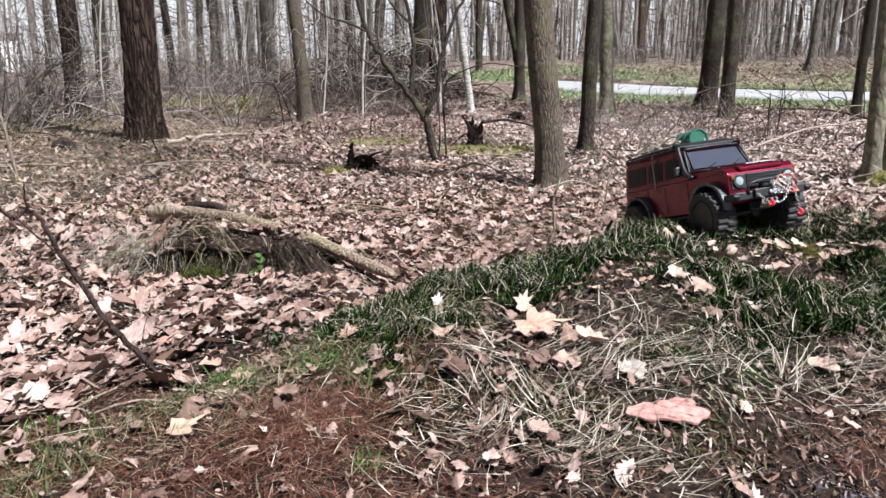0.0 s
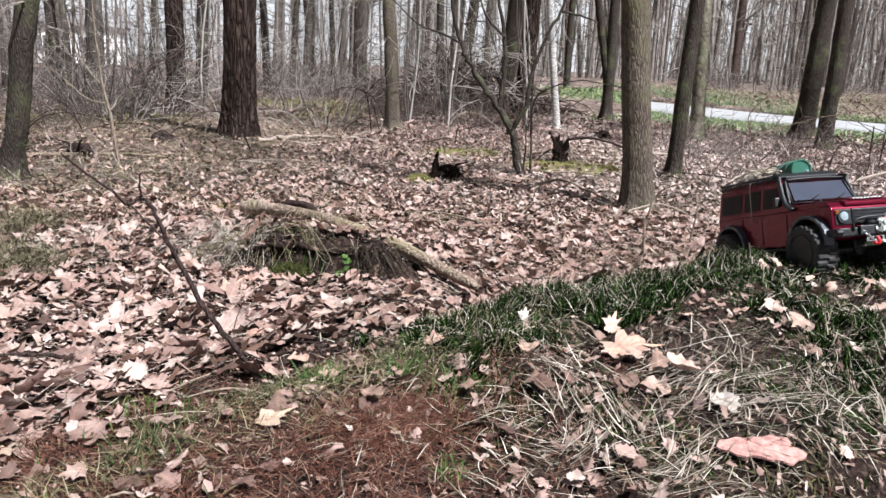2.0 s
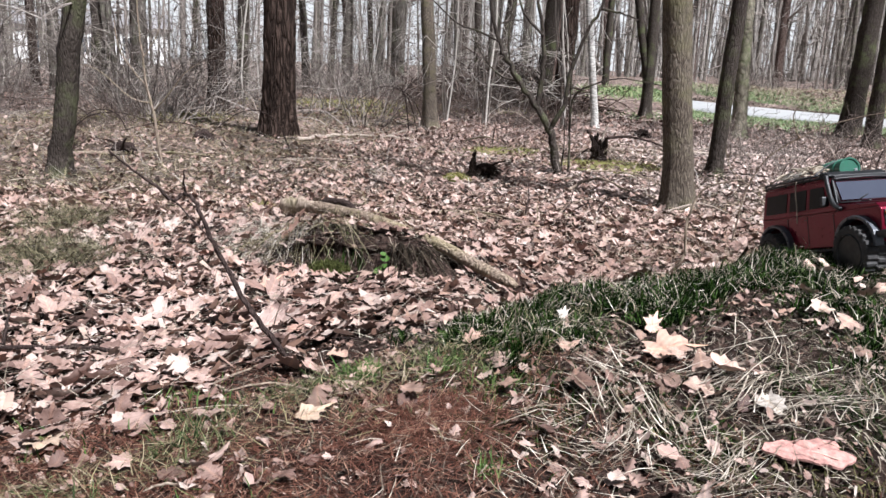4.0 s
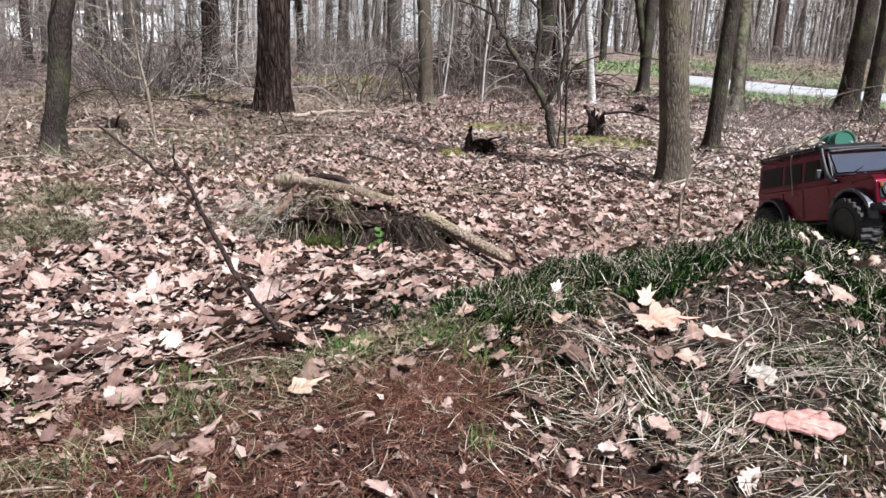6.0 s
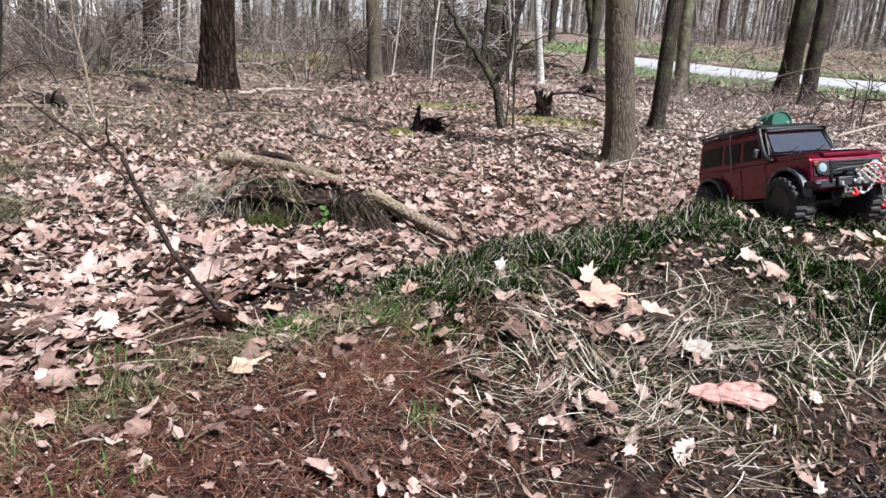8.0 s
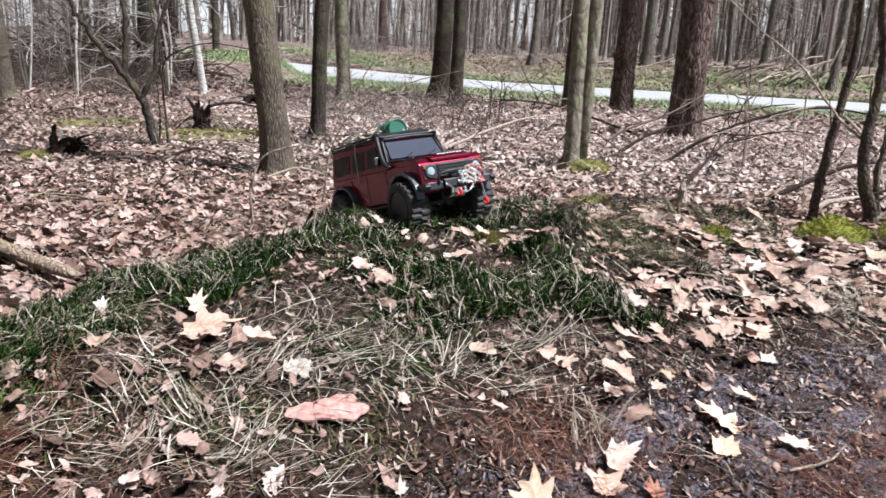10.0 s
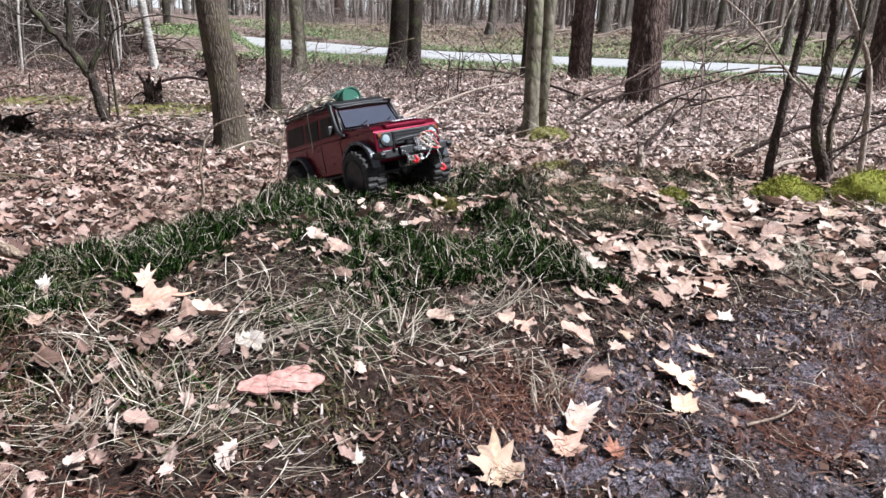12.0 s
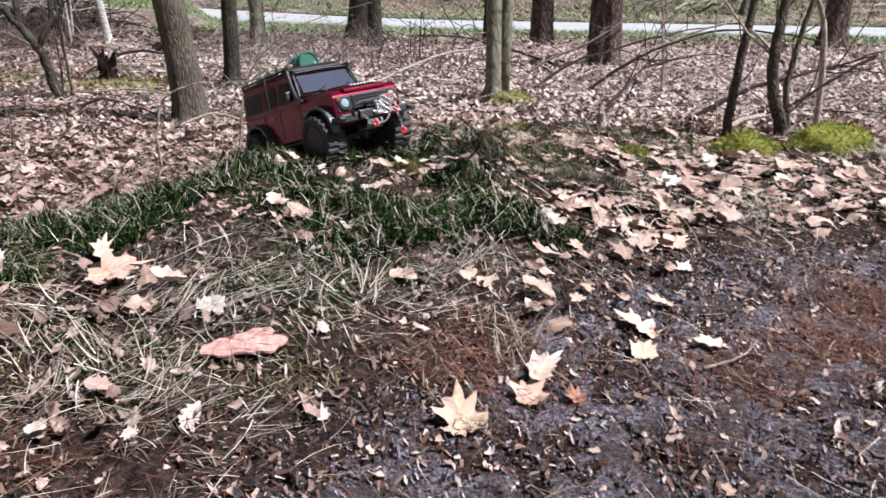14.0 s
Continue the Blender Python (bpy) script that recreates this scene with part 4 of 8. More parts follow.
limb_set("stick", "dark curved dead twig stuck in the bank", "stick", on(-0.27, 1.29), [
    ("stem", [(-0.26, 1.29, 0.16), (-0.32, 1.28, 0.26), (-0.36, 1.27, 0.32), (-0.4, 1.27, 0.39), (-0.42, 1.26, 0.44), (-0.44, 1.26, 0.49), (-0.46, 1.26, 0.5)], 0.0055, 0.0028),
    ("twig", [(-0.46, 1.26, 0.5), (-0.475, 1.25, 0.49), (-0.49, 1.24, 0.51), (-0.53, 1.23, 0.54), (-0.56, 1.22, 0.57)], 0.003, 0.0015),
    ("twig", [(-0.455, 1.26, 0.5), (-0.455, 1.255, 0.52), (-0.45, 1.25, 0.54)], 0.002, 0.001),
    ("twig", [(-0.47, 1.25, 0.49), (-0.43, 1.25, 0.45), (-0.4, 1.26, 0.415)], 0.0016, 0.001)], STICK_BARK)
limb_set("stick", "thin fallen stick on leaves", "stick", on(-0.8, 1.39), [("stem", [on(-1.1, 1.4, 0.04), on(-0.95, 1.39, 0.035), on(-0.8, 1.39, 0.035), on(-0.68, 1.37, 0.03)], 0.006, 0.004), ("twig", [on(-0.93, 1.39, 0.04), on(-0.97, 1.45, 0.06), on(-1.0, 1.5, 0.08)], 0.004, 0.002)], STICK_BARK)
limb_set("sapling", "thin bare sapling leaning from the bank", "sapling", on(0.36, 2.02), [
    ("stem", [(0.37, 2.03, 0.08), (0.38, 2.02, 0.21), (0.42, 2.0, 0.28), (0.42, 2.0, 0.37), (0.45, 1.99, 0.45), (0.53, 1.96, 0.48)], 0.0045, 0.002),
    ("twig", [(0.39, 2.02, 0.22), (0.33, 2.04, 0.205), (0.26, 2.05, 0.2)], 0.003, 0.0015)], DEADWOOD)
limb_set("sapling", "thin bent sapling with bowed tip", "sapling", on(0.9, 3.05), [
    ("stem", [(0.9, 3.05, 0.0), (0.9, 3.05, 0.2), (0.91, 3.05, 0.34), (1.0, 3.02, 0.38), (1.08, 2.99, 0.3), (1.11, 2.98, 0.15)], 0.0038, 0.0016)], DEADWOOD)
limb_set("sapling", "thin leafless sapling reaching over leaves", "sapling", on(0.76, 3.2), [
    ("stem", [(0.75, 3.2, 0.0), (0.77, 3.2, 0.16), (0.79, 3.2, 0.28), (0.84, 3.18, 0.4), (0.94, 3.15, 0.49), (1.06, 3.1, 0.56), (1.25, 3.0, 0.62)], 0.0038, 0.0014),
    ("twig", [(0.8, 3.2, 0.3), (0.72, 3.15, 0.36), (0.68, 3.1, 0.45)], 0.003, 0.001),
    ("twig", [(0.94, 3.15, 0.49), (0.9, 3.1, 0.58), (0.95, 3.05, 0.66)], 0.0025, 0.001)], DEADWOOD)
limb_set("branch", "pale dead branch caught in saplings", "branch", on(2.26, 2.02), [
    ("stem", [(2.27, 2.02, 0.46), (2.21, 2.05, 0.5), (2.15, 2.07, 0.55), (2.02, 2.12, 0.7), (1.88, 2.17, 0.81), (1.7, 2.2, 0.95)], 0.0055, 0.002),
    ("twig", [(2.02, 2.12, 0.7), (2.06, 2.1, 0.78), (2.05, 2.1, 0.88)], 0.003, 0.001),
    ("twig", [(2.27, 2.02, 0.45), (2.26, 2.2, 0.56), (2.17, 2.27, 0.55), (2.02, 2.33, 0.49), (1.9, 2.37, 0.45), (1.78, 2.41, 0.39)], 0.005, 0.002)], PALE_STICK)
limb_set("branch", "thin dark branch across sapling stems", "branch", on(2.28, 2.02), [
    ("stem", [(2.55, 1.93, 0.48), (2.44, 1.96, 0.42), (2.31, 2.01, 0.33), (2.24, 2.04, 0.3)], 0.006, 0.003)], STICK_BARK)
for pts, r, lab in (([(-0.72, 3.05), (-0.6, 3.12), (-0.42, 3.3), (-0.2, 3.42)], 0.011, "thin curved fallen branch on leaves"),
                    ([(3.98, 6.75), (3.7, 6.1), (3.49, 5.49)], 0.02, "dark fallen branch on leaves"),
                    ([(2.3, 6.6), (2.64, 6.38), (3.16, 6.02), (3.5, 5.9)], 0.015, "grey fallen branch on leaves"),
                    ([(2.44, 3.03), (2.78, 3.04), (3.37, 3.29)], 0.016, "weathered fallen branch on leaves"),
                    ([(3.48, 5.06), (4.0, 5.4), (4.65, 5.6), (5.5, 6.4)], 0.016, "long fallen branch below a pine"),
                    ([(0.41, 7.31), (1.13, 7.23), (2.06, 7.26)], 0.018, "grey fallen branch across leaves"),
                    ([(-2.4, 6.9), (-2.2, 7.3), (-1.7, 7.35), (-1.35, 7.1)], 0.02, "pale fallen branch beside a pine"),
                    ([(-1.0, 6.4), (-0.6, 6.1), (-0.2, 6.3)], 0.014, "fallen branch on leaf litter"),
                    ([(-3.6, 5.0), (-3.1, 5.4), (-2.5, 5.3)], 0.016, "fallen branch on leaf litter"),
                    ([(0.3, 3.6), (0.0, 3.75), (-0.25, 3.62)], 0.009, "thin curved fallen twig on leaves"),
                    ([(1.6, 4.1), (2.0, 4.0), (2.3, 4.15)], 0.01, "thin fallen twig on leaves")):
    mid = pts[len(pts) // 2]
    limb_set("fallen_branch", lab, "branch", on(*mid), [("stem", [on(x, y, r * 0.6 + 0.012) for x, y in pts], r, r * 0.5),
             ("twig", [on(*mid, r), on(mid[0] + 0.14, mid[1] + 0.1, 0.05 + r), on(mid[0] + 0.3, mid[1] + 0.12, 0.09 + r)], r * 0.45, r * 0.2)], PALE_STICK if "pale" in lab or "grey" in lab else DEADWOOD)
limb_set("twig", "upright dry twig in leaf litter", "twig", on(-0.62, 3.27), [("stem", [on(-0.62, 3.27, -0.02), (-0.59, 3.28, 0.17), (-0.53, 3.28, 0.25)], 0.005, 0.002)], DEADWOOD)

# the long log over the brushy hummock
LOG_BARK = bark("weathered_log_bark", [(0.3, (0.1, 0.072, 0.055)), (0.5, (0.26, 0.2, 0.155)), (0.72, (0.42, 0.34, 0.27))], 0.8, 60, 0.006, (0.2, 0.17, 0.09), 0.7)
log = thing("log", "long dead branch log lying over a hummock", "log", at=on(-0.45, 2.45))
lp = curve_points(np.array([(0.02, 2.08, 0.155), (-0.1, 2.165, 0.182), (-0.218, 2.25, 0.21), (-0.424, 2.375, 0.238), (-0.572, 2.46, 0.246), (-0.73, 2.545, 0.244)]) - np.array(log.location), 26)
part("wood", tube(lp, np.concatenate([[0.007, 0.013], np.linspace(0.0165, 0.021, 22), [0.015, 0.004]]), 14, 0.045, np.random.default_rng(9)), LOG_BARK, log)
bl = curve_points(np.array([(-0.66, 2.51, 0.245), (-0.71, 2.535, 0.246), (-0.75, 2.555, 0.243), (-0.8, 2.58, 0.238), (-0.84, 2.605, 0.228)]) - np.array(log.location), 12)
part("bark_crust", tube(bl, [0.006, 0.017, 0.021, 0.018, 0.024, 0.026, 0.02, 0.025, 0.027, 0.024, 0.018, 0.005], 10, 0.2, np.random.default_rng(8)), DEADWOOD, log, "pale mossy flaking bark")
bl = curve_points(np.array([(-0.53, 2.47, 0.25), (-0.58, 2.5, 0.268), (-0.64, 2.53, 0.266), (-0.69, 2.56, 0.25)]) - np.array(log.location), 8)
part("stub", tube(bl, [0.004, 0.011, 0.014, 0.015, 0.013, 0.014, 0.01, 0.003], 8, 0.18, np.random.default_rng(7)), STICK_BARK, log, "dark loose bark shell")

# dark stump with a splinter
rngk = np.random.default_rng(12)


def rough_wood(points, radii, sides, rough):
    """A knobbly, torn piece of wood: more rings, uneven ones."""
    p = curve_points(points, 14)
    r = np.interp(np.linspace(0, 1, 14), np.linspace(0, 1, len(radii)), radii)
    v, q = tube(p, r, sides, rough, rngk)
    return v + rngk.normal(size=v.shape) * r.mean() * 0.22, q


def torn_stump(label, x, y, s, spike, wood=ROTTEN):
    t = thing("stump", label, "stump", at=on(x, y))
    part("body", rough_wood([(-0.1 * s, 0, -0.03), (-0.05 * s, 0, 0.05 * s), (0.03 * s, 0.02, 0.08 * s), (0.11 * s, 0.02, 0.03 * s), (0.16 * s, 0, -0.02)], [0.03 * s, 0.045 * s, 0.05 * s, 0.035 * s, 0.015 * s], 14, 0.25), wood, t)
    if spike:
        part("splinter", rough_wood([(-0.07 * s, 0, 0.0), (-0.075 * s, 0, 0.1 * s), (-0.07 * s, 0, 0.17 * s), (-0.06 * s, 0, 0.22 * s)], [0.035 * s, 0.026 * s, 0.014 * s, 0.003], 9, 0.14), ROTTEN, t)
    for k in range(6):
        a = rngk.uniform(0, 6.28)
        e = np.array([math.cos(a), math.sin(a), rngk.uniform(0.1, 0.9)]) * rngk.uniform(0.1, 0.22) * s
        part("root", tube(curve_points([(0, 0, 0.04 * s), e * 0.5 + (0, 0, 0.05 * s), e], 7), np.linspace(0.016 * s, 0.004 * s, 7), 7, 0.15, rngk), wood, t)


torn_stump("dark rotten stump with a pointed splinter", -0.46, 5.1, 0.85, True)
roots = thing("stump", "dark upturned root plate with pale roots", "stump", at=on(0.29, 6.2))
for k in range(7):
    a, h = rngk.uniform(0, 6.28), rngk.uniform(0.1, 0.26)
    b = rngk.uniform(0.02, 0.07)
    part("splinter", rough_wood([(b * math.cos(a), b * math.sin(a), -0.03), (0.6 * b * math.cos(a + 1), 0.6 * b * math.sin(a + 1), h * 0.5), (1.4 * b * math.cos(a), b * math.sin(a), h)], [0.03, 0.024, 0.004], 8, 0.2), ROTTEN if k % 2 else STICK_BARK, roots)
for k in range(5):
    a = rngk.uniform(0, 6.28)
    part("root", tube(curve_points([(0, 0, 0.02), (0.08 * math.cos(a), 0.08 * math.sin(a), 0.12), (0.2 * math.cos(a), 0.12 * math.sin(a), 0.05), (0.28 * math.cos(a), 0.16 * math.sin(a), 0.0)], 9), np.linspace(0.008, 0.003, 9), 6, 0.12, rngk), PALE_STICK if k < 3 else ROTTEN, roots, "pale dry root" if k < 3 else "")
torn_stump("low brown rotten stump on leaves", -3.12, 6.45, 0.75, False, STICK_BARK)
torn_stump("small dark stump on leaves", 0.79, 8.9, 0.75, False, STICK_BARK)
torn_stump("low dark stump under a fallen branch", -3.2, 5.37, 0.75, False, STICK_BARK)

# sticks lying round the broken stump
for lab, mat, r, line in (("curved brown dead stick on leaves", DEADWOOD, 0.009, [(0.08, 4.55, 0.02), (0.26, 4.7, 0.09), (0.42, 4.6, 0.05), (0.56, 4.49, 0.02)]), ("dark branch lying behind a stump", STICK_BARK, 0.014, [(0.36, 7.4, 0.1), (0.6, 7.35, 0.13), (0.95, 7.2, 0.04)]),
                          ("pale dead branch lying on leaves", PALE_STICK, 0.012, [(-0.66, 6.1, 0.04), (-0.5, 6.05, 0.03), (-0.3, 5.9, 0.03)]), ("pale forked driftwood against a stump", PALE_STICK, 0.013, [(0.27, 6.25, 0.02), (0.3, 6.3, 0.16), (0.36, 6.32, 0.3)]),
                          ("pale twig at a tree foot", PALE_STICK, 0.006, [(0.6, 4.05, 0.03), (0.76, 4.12, 0.08), (0.92, 4.22, 0.03)]), ("thin brown twig on leaves", DEADWOOD, 0.007, [(0.2, 5.35, 0.04), (0.42, 5.4, 0.06), (0.66, 5.34, 0.02)]),
                          ("thin brown twig on leaves", DEADWOOD, 0.007, [(-0.9, 7.2, 0.04), (-0.66, 7.0, 0.1), (-0.44, 6.8, 0.03)])):
    limb_set("stick", lab, "stick", on(*line[0][:2]), [("stem", [on(x, y, z) for x, y, z in line], r, r * 0.5)], mat)

# thin arching stems and sticks of the brush before the lane
rngb = np.random.default_rng(55)
for k in range(26):
    if k < 14:
        x, y = rngb.uniform(1.1, 4.2), rngb.uniform(4.6, 8.6)
    else:
        x, y = rngb.uniform(-5.0, -0.4), rngb.uniform(5.4, 9.5)
    a, L, up = rngb.uniform(0, 6.28), rngb.uniform(0.35, 1.1), rngb.uniform(0.12, 0.5)
    c, s = math.cos(a), math.sin(a)
    limb_set("bramble", "thin arching bare stem in leaf litter", "stem", on(x, y), [
        ("stem", [on(x, y, -0.02), on(x + 0.2 * L * c, y + 0.2 * L * s, 0.8 * up), on(x + 0.55 * L * c, y + 0.55 * L * s, up), on(x + L * c, y + L * s, 0.35 * up)], 0.006, 0.0025),
        ("twig", [on(x + 0.3 * L * c, y + 0.3 * L * s, 0.88 * up), on(x + 0.3 * L * c - 0.2 * s, y + 0.3 * L * s + 0.2 * c, 1.25 * up), on(x + 0.4 * L * c - 0.3 * s, y + 0.3 * L * s + 0.3 * c, 1.3 * up)], 0.0035, 0.0015)],
        STICK_BARK if k % 3 else PALE_STICK, 6)
for x, y, a, L, up, mat, lab in ((3.0, 4.9, 0.3, 1.5, 0.4, STICK_BARK, "dark"), (3.3, 5.6, 0.1, 1.7, 0.5, DARK_TWIG, "dark"), (2.6, 3.5, 0.6, 1.0, 0.3, STICK_BARK, "dark"), (3.9, 6.2, 2.9, 1.4, 0.3, STICK_BARK, "dark"),
                                 (2.85, 3.1, -0.2, 1.1, 0.5, STICK_BARK, "dark"), (1.9, 5.2, 0.4, 1.2, 0.25, PALE_STICK, "pale"), (3.6, 4.3, 0.9, 1.3, 0.45, DARK_TWIG, "dark"), (1.0, 4.1, -0.4, 0.6, 0.18, PALE_STICK, "pale"), (-0.4, 3.6, 0.15, 0.75, 0.1, STICK_BARK, "dark"), (2.7, 2.7, 0.2, 0.9, 0.3, PALE_STICK, "pale")):
    t = thing("fallen_branch", f"{lab} twiggy dead bough lying on leaves", "branch", at=on(x, y))
    main, _ = branch((0, 0, 0.02), (math.cos(a), math.sin(a), up), L, 0.01, rngb, 10, 0.25, 0.5)
    g = np.array([float(height(p[0] + x, p[1] + y)) for p in main]) - float(height(x, y))
    main[:, 2] = np.maximum(main[:, 2], g + 0.02)
    part("stem", tube(main, np.linspace(0.012, 0.004, 10), 7, 0.1, rngb), mat, t)
    for k in range(9):
        sub, _ = branch(main[rngb.integers(2, 9)], rngb.normal(size=3) * (1, 1, 0.6) + np.array([math.cos(a), math.sin(a), 0.3]), L * rngb.uniform(0.15, 0.4), 0.004, rngb, 6, 0.1, 0.7)
        part("twig", tube(sub, np.linspace(0.0045, 0.0015, 6), 5, 0.08, rngb), mat, t)
for k in range(46):
    if k < 22:
        x, y = rngb.uniform(0.4, 4.2), rngb.uniform(3.0, 7.5)
    else:
        x, y = rngb.uniform(-3.4, 0.4), rngb.uniform(2.6, 7.0)
    a, L = rngb.uniform(0, 6.28), rngb.uniform(0.15, 0.6)
    c, s, b = math.cos(a), math.sin(a), rngb.normal() * 0.15
    limb_set("stick", "thin dead stick lying on leaves", "stick", on(x, y), [
        ("stem", [on(x, y, 0.025), on(x + 0.5 * L * c - b * L * s, y + 0.5 * L * s + b * L * c, 0.04), on(x + L * c, y + L * s, 0.03)], 0.005, 0.0025)], (STICK_BARK, DEADWOOD, PALE_STICK)[k % 3], 6)
for k in range(9):
    az = radians(rngb.uniform(-44, -4))
    dist = rngb.uniform(8.2, 13)
    sx = rngb.uniform(0.8, 1.35)
    copy_thing(shrubs[2 if k % 2 else 4], pose(*on(dist * math.sin(az), dist * math.cos(az)), 0, 0, rngb.uniform(0, 360)) @ Matrix.Diagonal((sx, sx, sx, 1)))

# white building seen far off between the trunks
house = thing("building", "distant low white building behind the wood", "building", at=(-38, 62, 0), turn=(0, 0, 28))
WHITE = plain("white_plaster", (0.8, 0.8, 0.78), 0.7, 0, 0.08, 0.6)
SLATE = plain("grey_roof", (0.22, 0.21, 0.21), 0.8, 0, 0.2, 2)
PANE = plain("dark_pane", (0.05, 0.06, 0.07), 0.08, 0, 0.1, 5)


def box(bm, x0, x1, y0, y1, z0, z1, bevel=0.0):
    m = Matrix.Translation(((x0 + x1) / 2, (y0 + y1) / 2, (z0 + z1) / 2)) @ Matrix.Diagonal((x1 - x0, y1 - y0, z1 - z0, 1))
    made = bmesh.ops.create_cube(bm, size=1, matrix=m)
    if bevel:
        edges = {e for v in made["verts"] for e in v.link_edges}
        bmesh.ops.bevel(bm, geom=list(edges), offset=bevel, segments=2, profile=0.6, affect="EDGES")
    return bm


part("wall", box(bmesh.new(), -9, 3, -3, 3, -0.5, 2.9), WHITE, house)
bm = box(bmesh.new(), -9.4, 3.4, -3.4, 3.4, 2.9, 4.2)
for v in bm.verts:
    if v.co.z > 3:
        v.co.y *= 0.05
part("roof", bm, SLATE, house)
for k in range(3):
    window = part("window", box(bmesh.new(), -7.3 + 3.4 * k, -5.5 + 3.4 * k, -3.08, -2.96, 0.8, 2.2), WHITE, house)
    part("pane", box(bmesh.new(), -7.2 + 3.4 * k, -6.44 + 3.4 * k, -3.1, -3.06, 0.9, 2.1), PANE, window)
    part("pane", box(bmesh.new(), -6.36 + 3.4 * k, -5.6 + 3.4 * k, -3.1, -3.06, 0.9, 2.1), PANE, window)

# ---- the model car ----
RED = plain("metallic_red_paint", (0.12, 0.0025, 0.016), 0.32, 0.6, 0.06, 60, 0.0, 0.5)
RED.node_tree.nodes["Principled BSDF"].inputs["Coat Roughness"].default_value = 0.2
RED.node_tree.nodes["Principled BSDF"].inputs["Specular IOR Level"].default_value = 0.15
BLACK = plain("black_plastic", (0.008, 0.008, 0.009), 0.5, 0, 0.3, 80, 0.15)
GREYBLACK = plain("dusty_black_plastic", (0.0065, 0.0068, 0.008), 0.5, 0, 0.4, 40, 0.2)
# Dusty flares; the blue-grey base is lightened to paint in the sky's reflection.
FLARE = plain("dusty_sky_sheen_plastic", (0.06, 0.065, 0.078), 0.4, 0, 0.5, 40, 0.2)
RUBBER = plain("dusty_rubber", (0.032, 0.03, 0.029), 0.85, 0, 0.5, 50, 0.4)
SCREEN = plain("dark_windscreen", (0.09, 0.1, 0.135), 0.08, 0.5, 0.1, 20)
SMOKED = plain("smoked_side_window", (0.006, 0.006, 0.007), 0.35, 0, 0.1, 20)
SMOKED.node_tree.nodes["Principled BSDF"].inputs["Specular IOR Level"].default_value = 0.15
CHROME = plain("bright_metal", (0.75, 0.75, 0.75), 0.25, 1.0, 0.15, 90)
DRUM = plain("green_drum_paint", (0.015, 0.09, 0.055), 0.4, 0, 0.25, 40)
CANVAS = plain("pale_canvas", (0.55, 0.5, 0.44), 0.9, 0, 0.3, 60, 0.4)
ROPE = plain("worn_rope", (0.42, 0.36, 0.28), 0.9, 0, 0.3, 90, 0.3)
BRIGHT_RED = plain("bright_red_plastic", (0.6, 0.012, 0.02), 0.35, 0, 0.15, 40)
CLEAR = plain("lamp_lens", (0.24, 0.29, 0.31), 0.06, 0, 0.1, 60)
DECAL = plain("white_print", (0.62, 0.6, 0.6), 0.5, 0, 0.08, 60)
AMBER = plain("amber_lens", (0.16, 0.05, 0.01), 0.2, 0, 0.1, 60)


def boxes(*rows, bevel=0.0):
    bm = bmesh.new()
    for r in rows:
        box(bm, *r, bevel)
    return bm


def prism(profile, y0, y1, bevel=0.003):
    """A side profile (x, z) drawn out from y0 to y1."""
    bm = bmesh.new()
    a = [bm.verts.new((x, y0, z)) for x, z in profile]
    b = [bm.verts.new((x, y1, z)) for x, z in profile]
    bm.faces.new(a)
    bm.faces.new(list(reversed(b)))
    for k in range(len(a)):
        bm.faces.new((a[k - 1], b[k - 1], b[k], a[k])[::-1])
    bmesh.ops.recalc_face_normals(bm, faces=bm.faces)
    if bevel:
        bmesh.ops.bevel(bm, geom=list(bm.edges), offset=bevel, segments=2, profile=0.6, affect="EDGES")
    return bm


def spun(profile, sides, axis="y", at=(0, 0, 0)):
    """A ring or disc from a profile of (radius, offset), spun about an axis."""
    bm = bmesh.new()
    rows = []
    for r, o in profile:
        ring = []
        for k in range(sides):
            th = 2 * math.pi * k / sides
            c = (r * math.cos(th), o, r * math.sin(th)) if axis == "y" else (o, r * math.cos(th), r * math.sin(th)) if axis == "x" else (r * math.cos(th), r * math.sin(th), o)
            ring.append(bm.verts.new(Vector(c) + Vector(at)))
        rows.append(ring)
    for a, b in zip(rows, rows[1:]):
        for k in range(sides):
            bm.faces.new((a[k], a[(k + 1) % sides], b[(k + 1) % sides], b[k]))
    for ring in (rows[0], rows[-1]):
        if (ring[0].co - ring[1].co).length > 1e-4:
            bm.faces.new(ring)
    bmesh.ops.remove_doubles(bm, verts=bm.verts, dist=1e-5)
    bmesh.ops.recalc_face_normals(bm, faces=bm.faces)
    return bm


def rods(lines, r, sides=6):
    return gather([tube(curve_points(p, max(len(p) * 3, 4)) if len(p) > 2 else p, r, sides) for p in lines])


def tyre_bm(at, width=0.054, radius=0.061):
    """A tyre with two rows of knobs standing out of its one skin."""
    h, r = width / 2, radius - 0.003
    bm = spun([(0.036, -h + 0.004), (0.046, -h), (0.053, -h), (r - 0.001, -h + 0.002), (r, -h + 0.005), (r, -0.003), (r, 0.003), (r, h - 0.005), (r - 0.001, h - 0.002), (0.053, h), (0.046, h), (0.036, h - 0.004)], 132, "y")
    for v in bm.verts:
        d = math.hypot(v.co.x, v.co.z)
        k = math.atan2(v.co.z, v.co.x) / (2 * math.pi) * 22 + (0.5 if v.co.y > 0 else 0)
        if d > r - 0.003 and k % 1.0 < 0.6:
            v.co.x *= (d + 0.0038) / d
            v.co.z *= (d + 0.0038) / d
        v.co += Vector(at)
    return bm


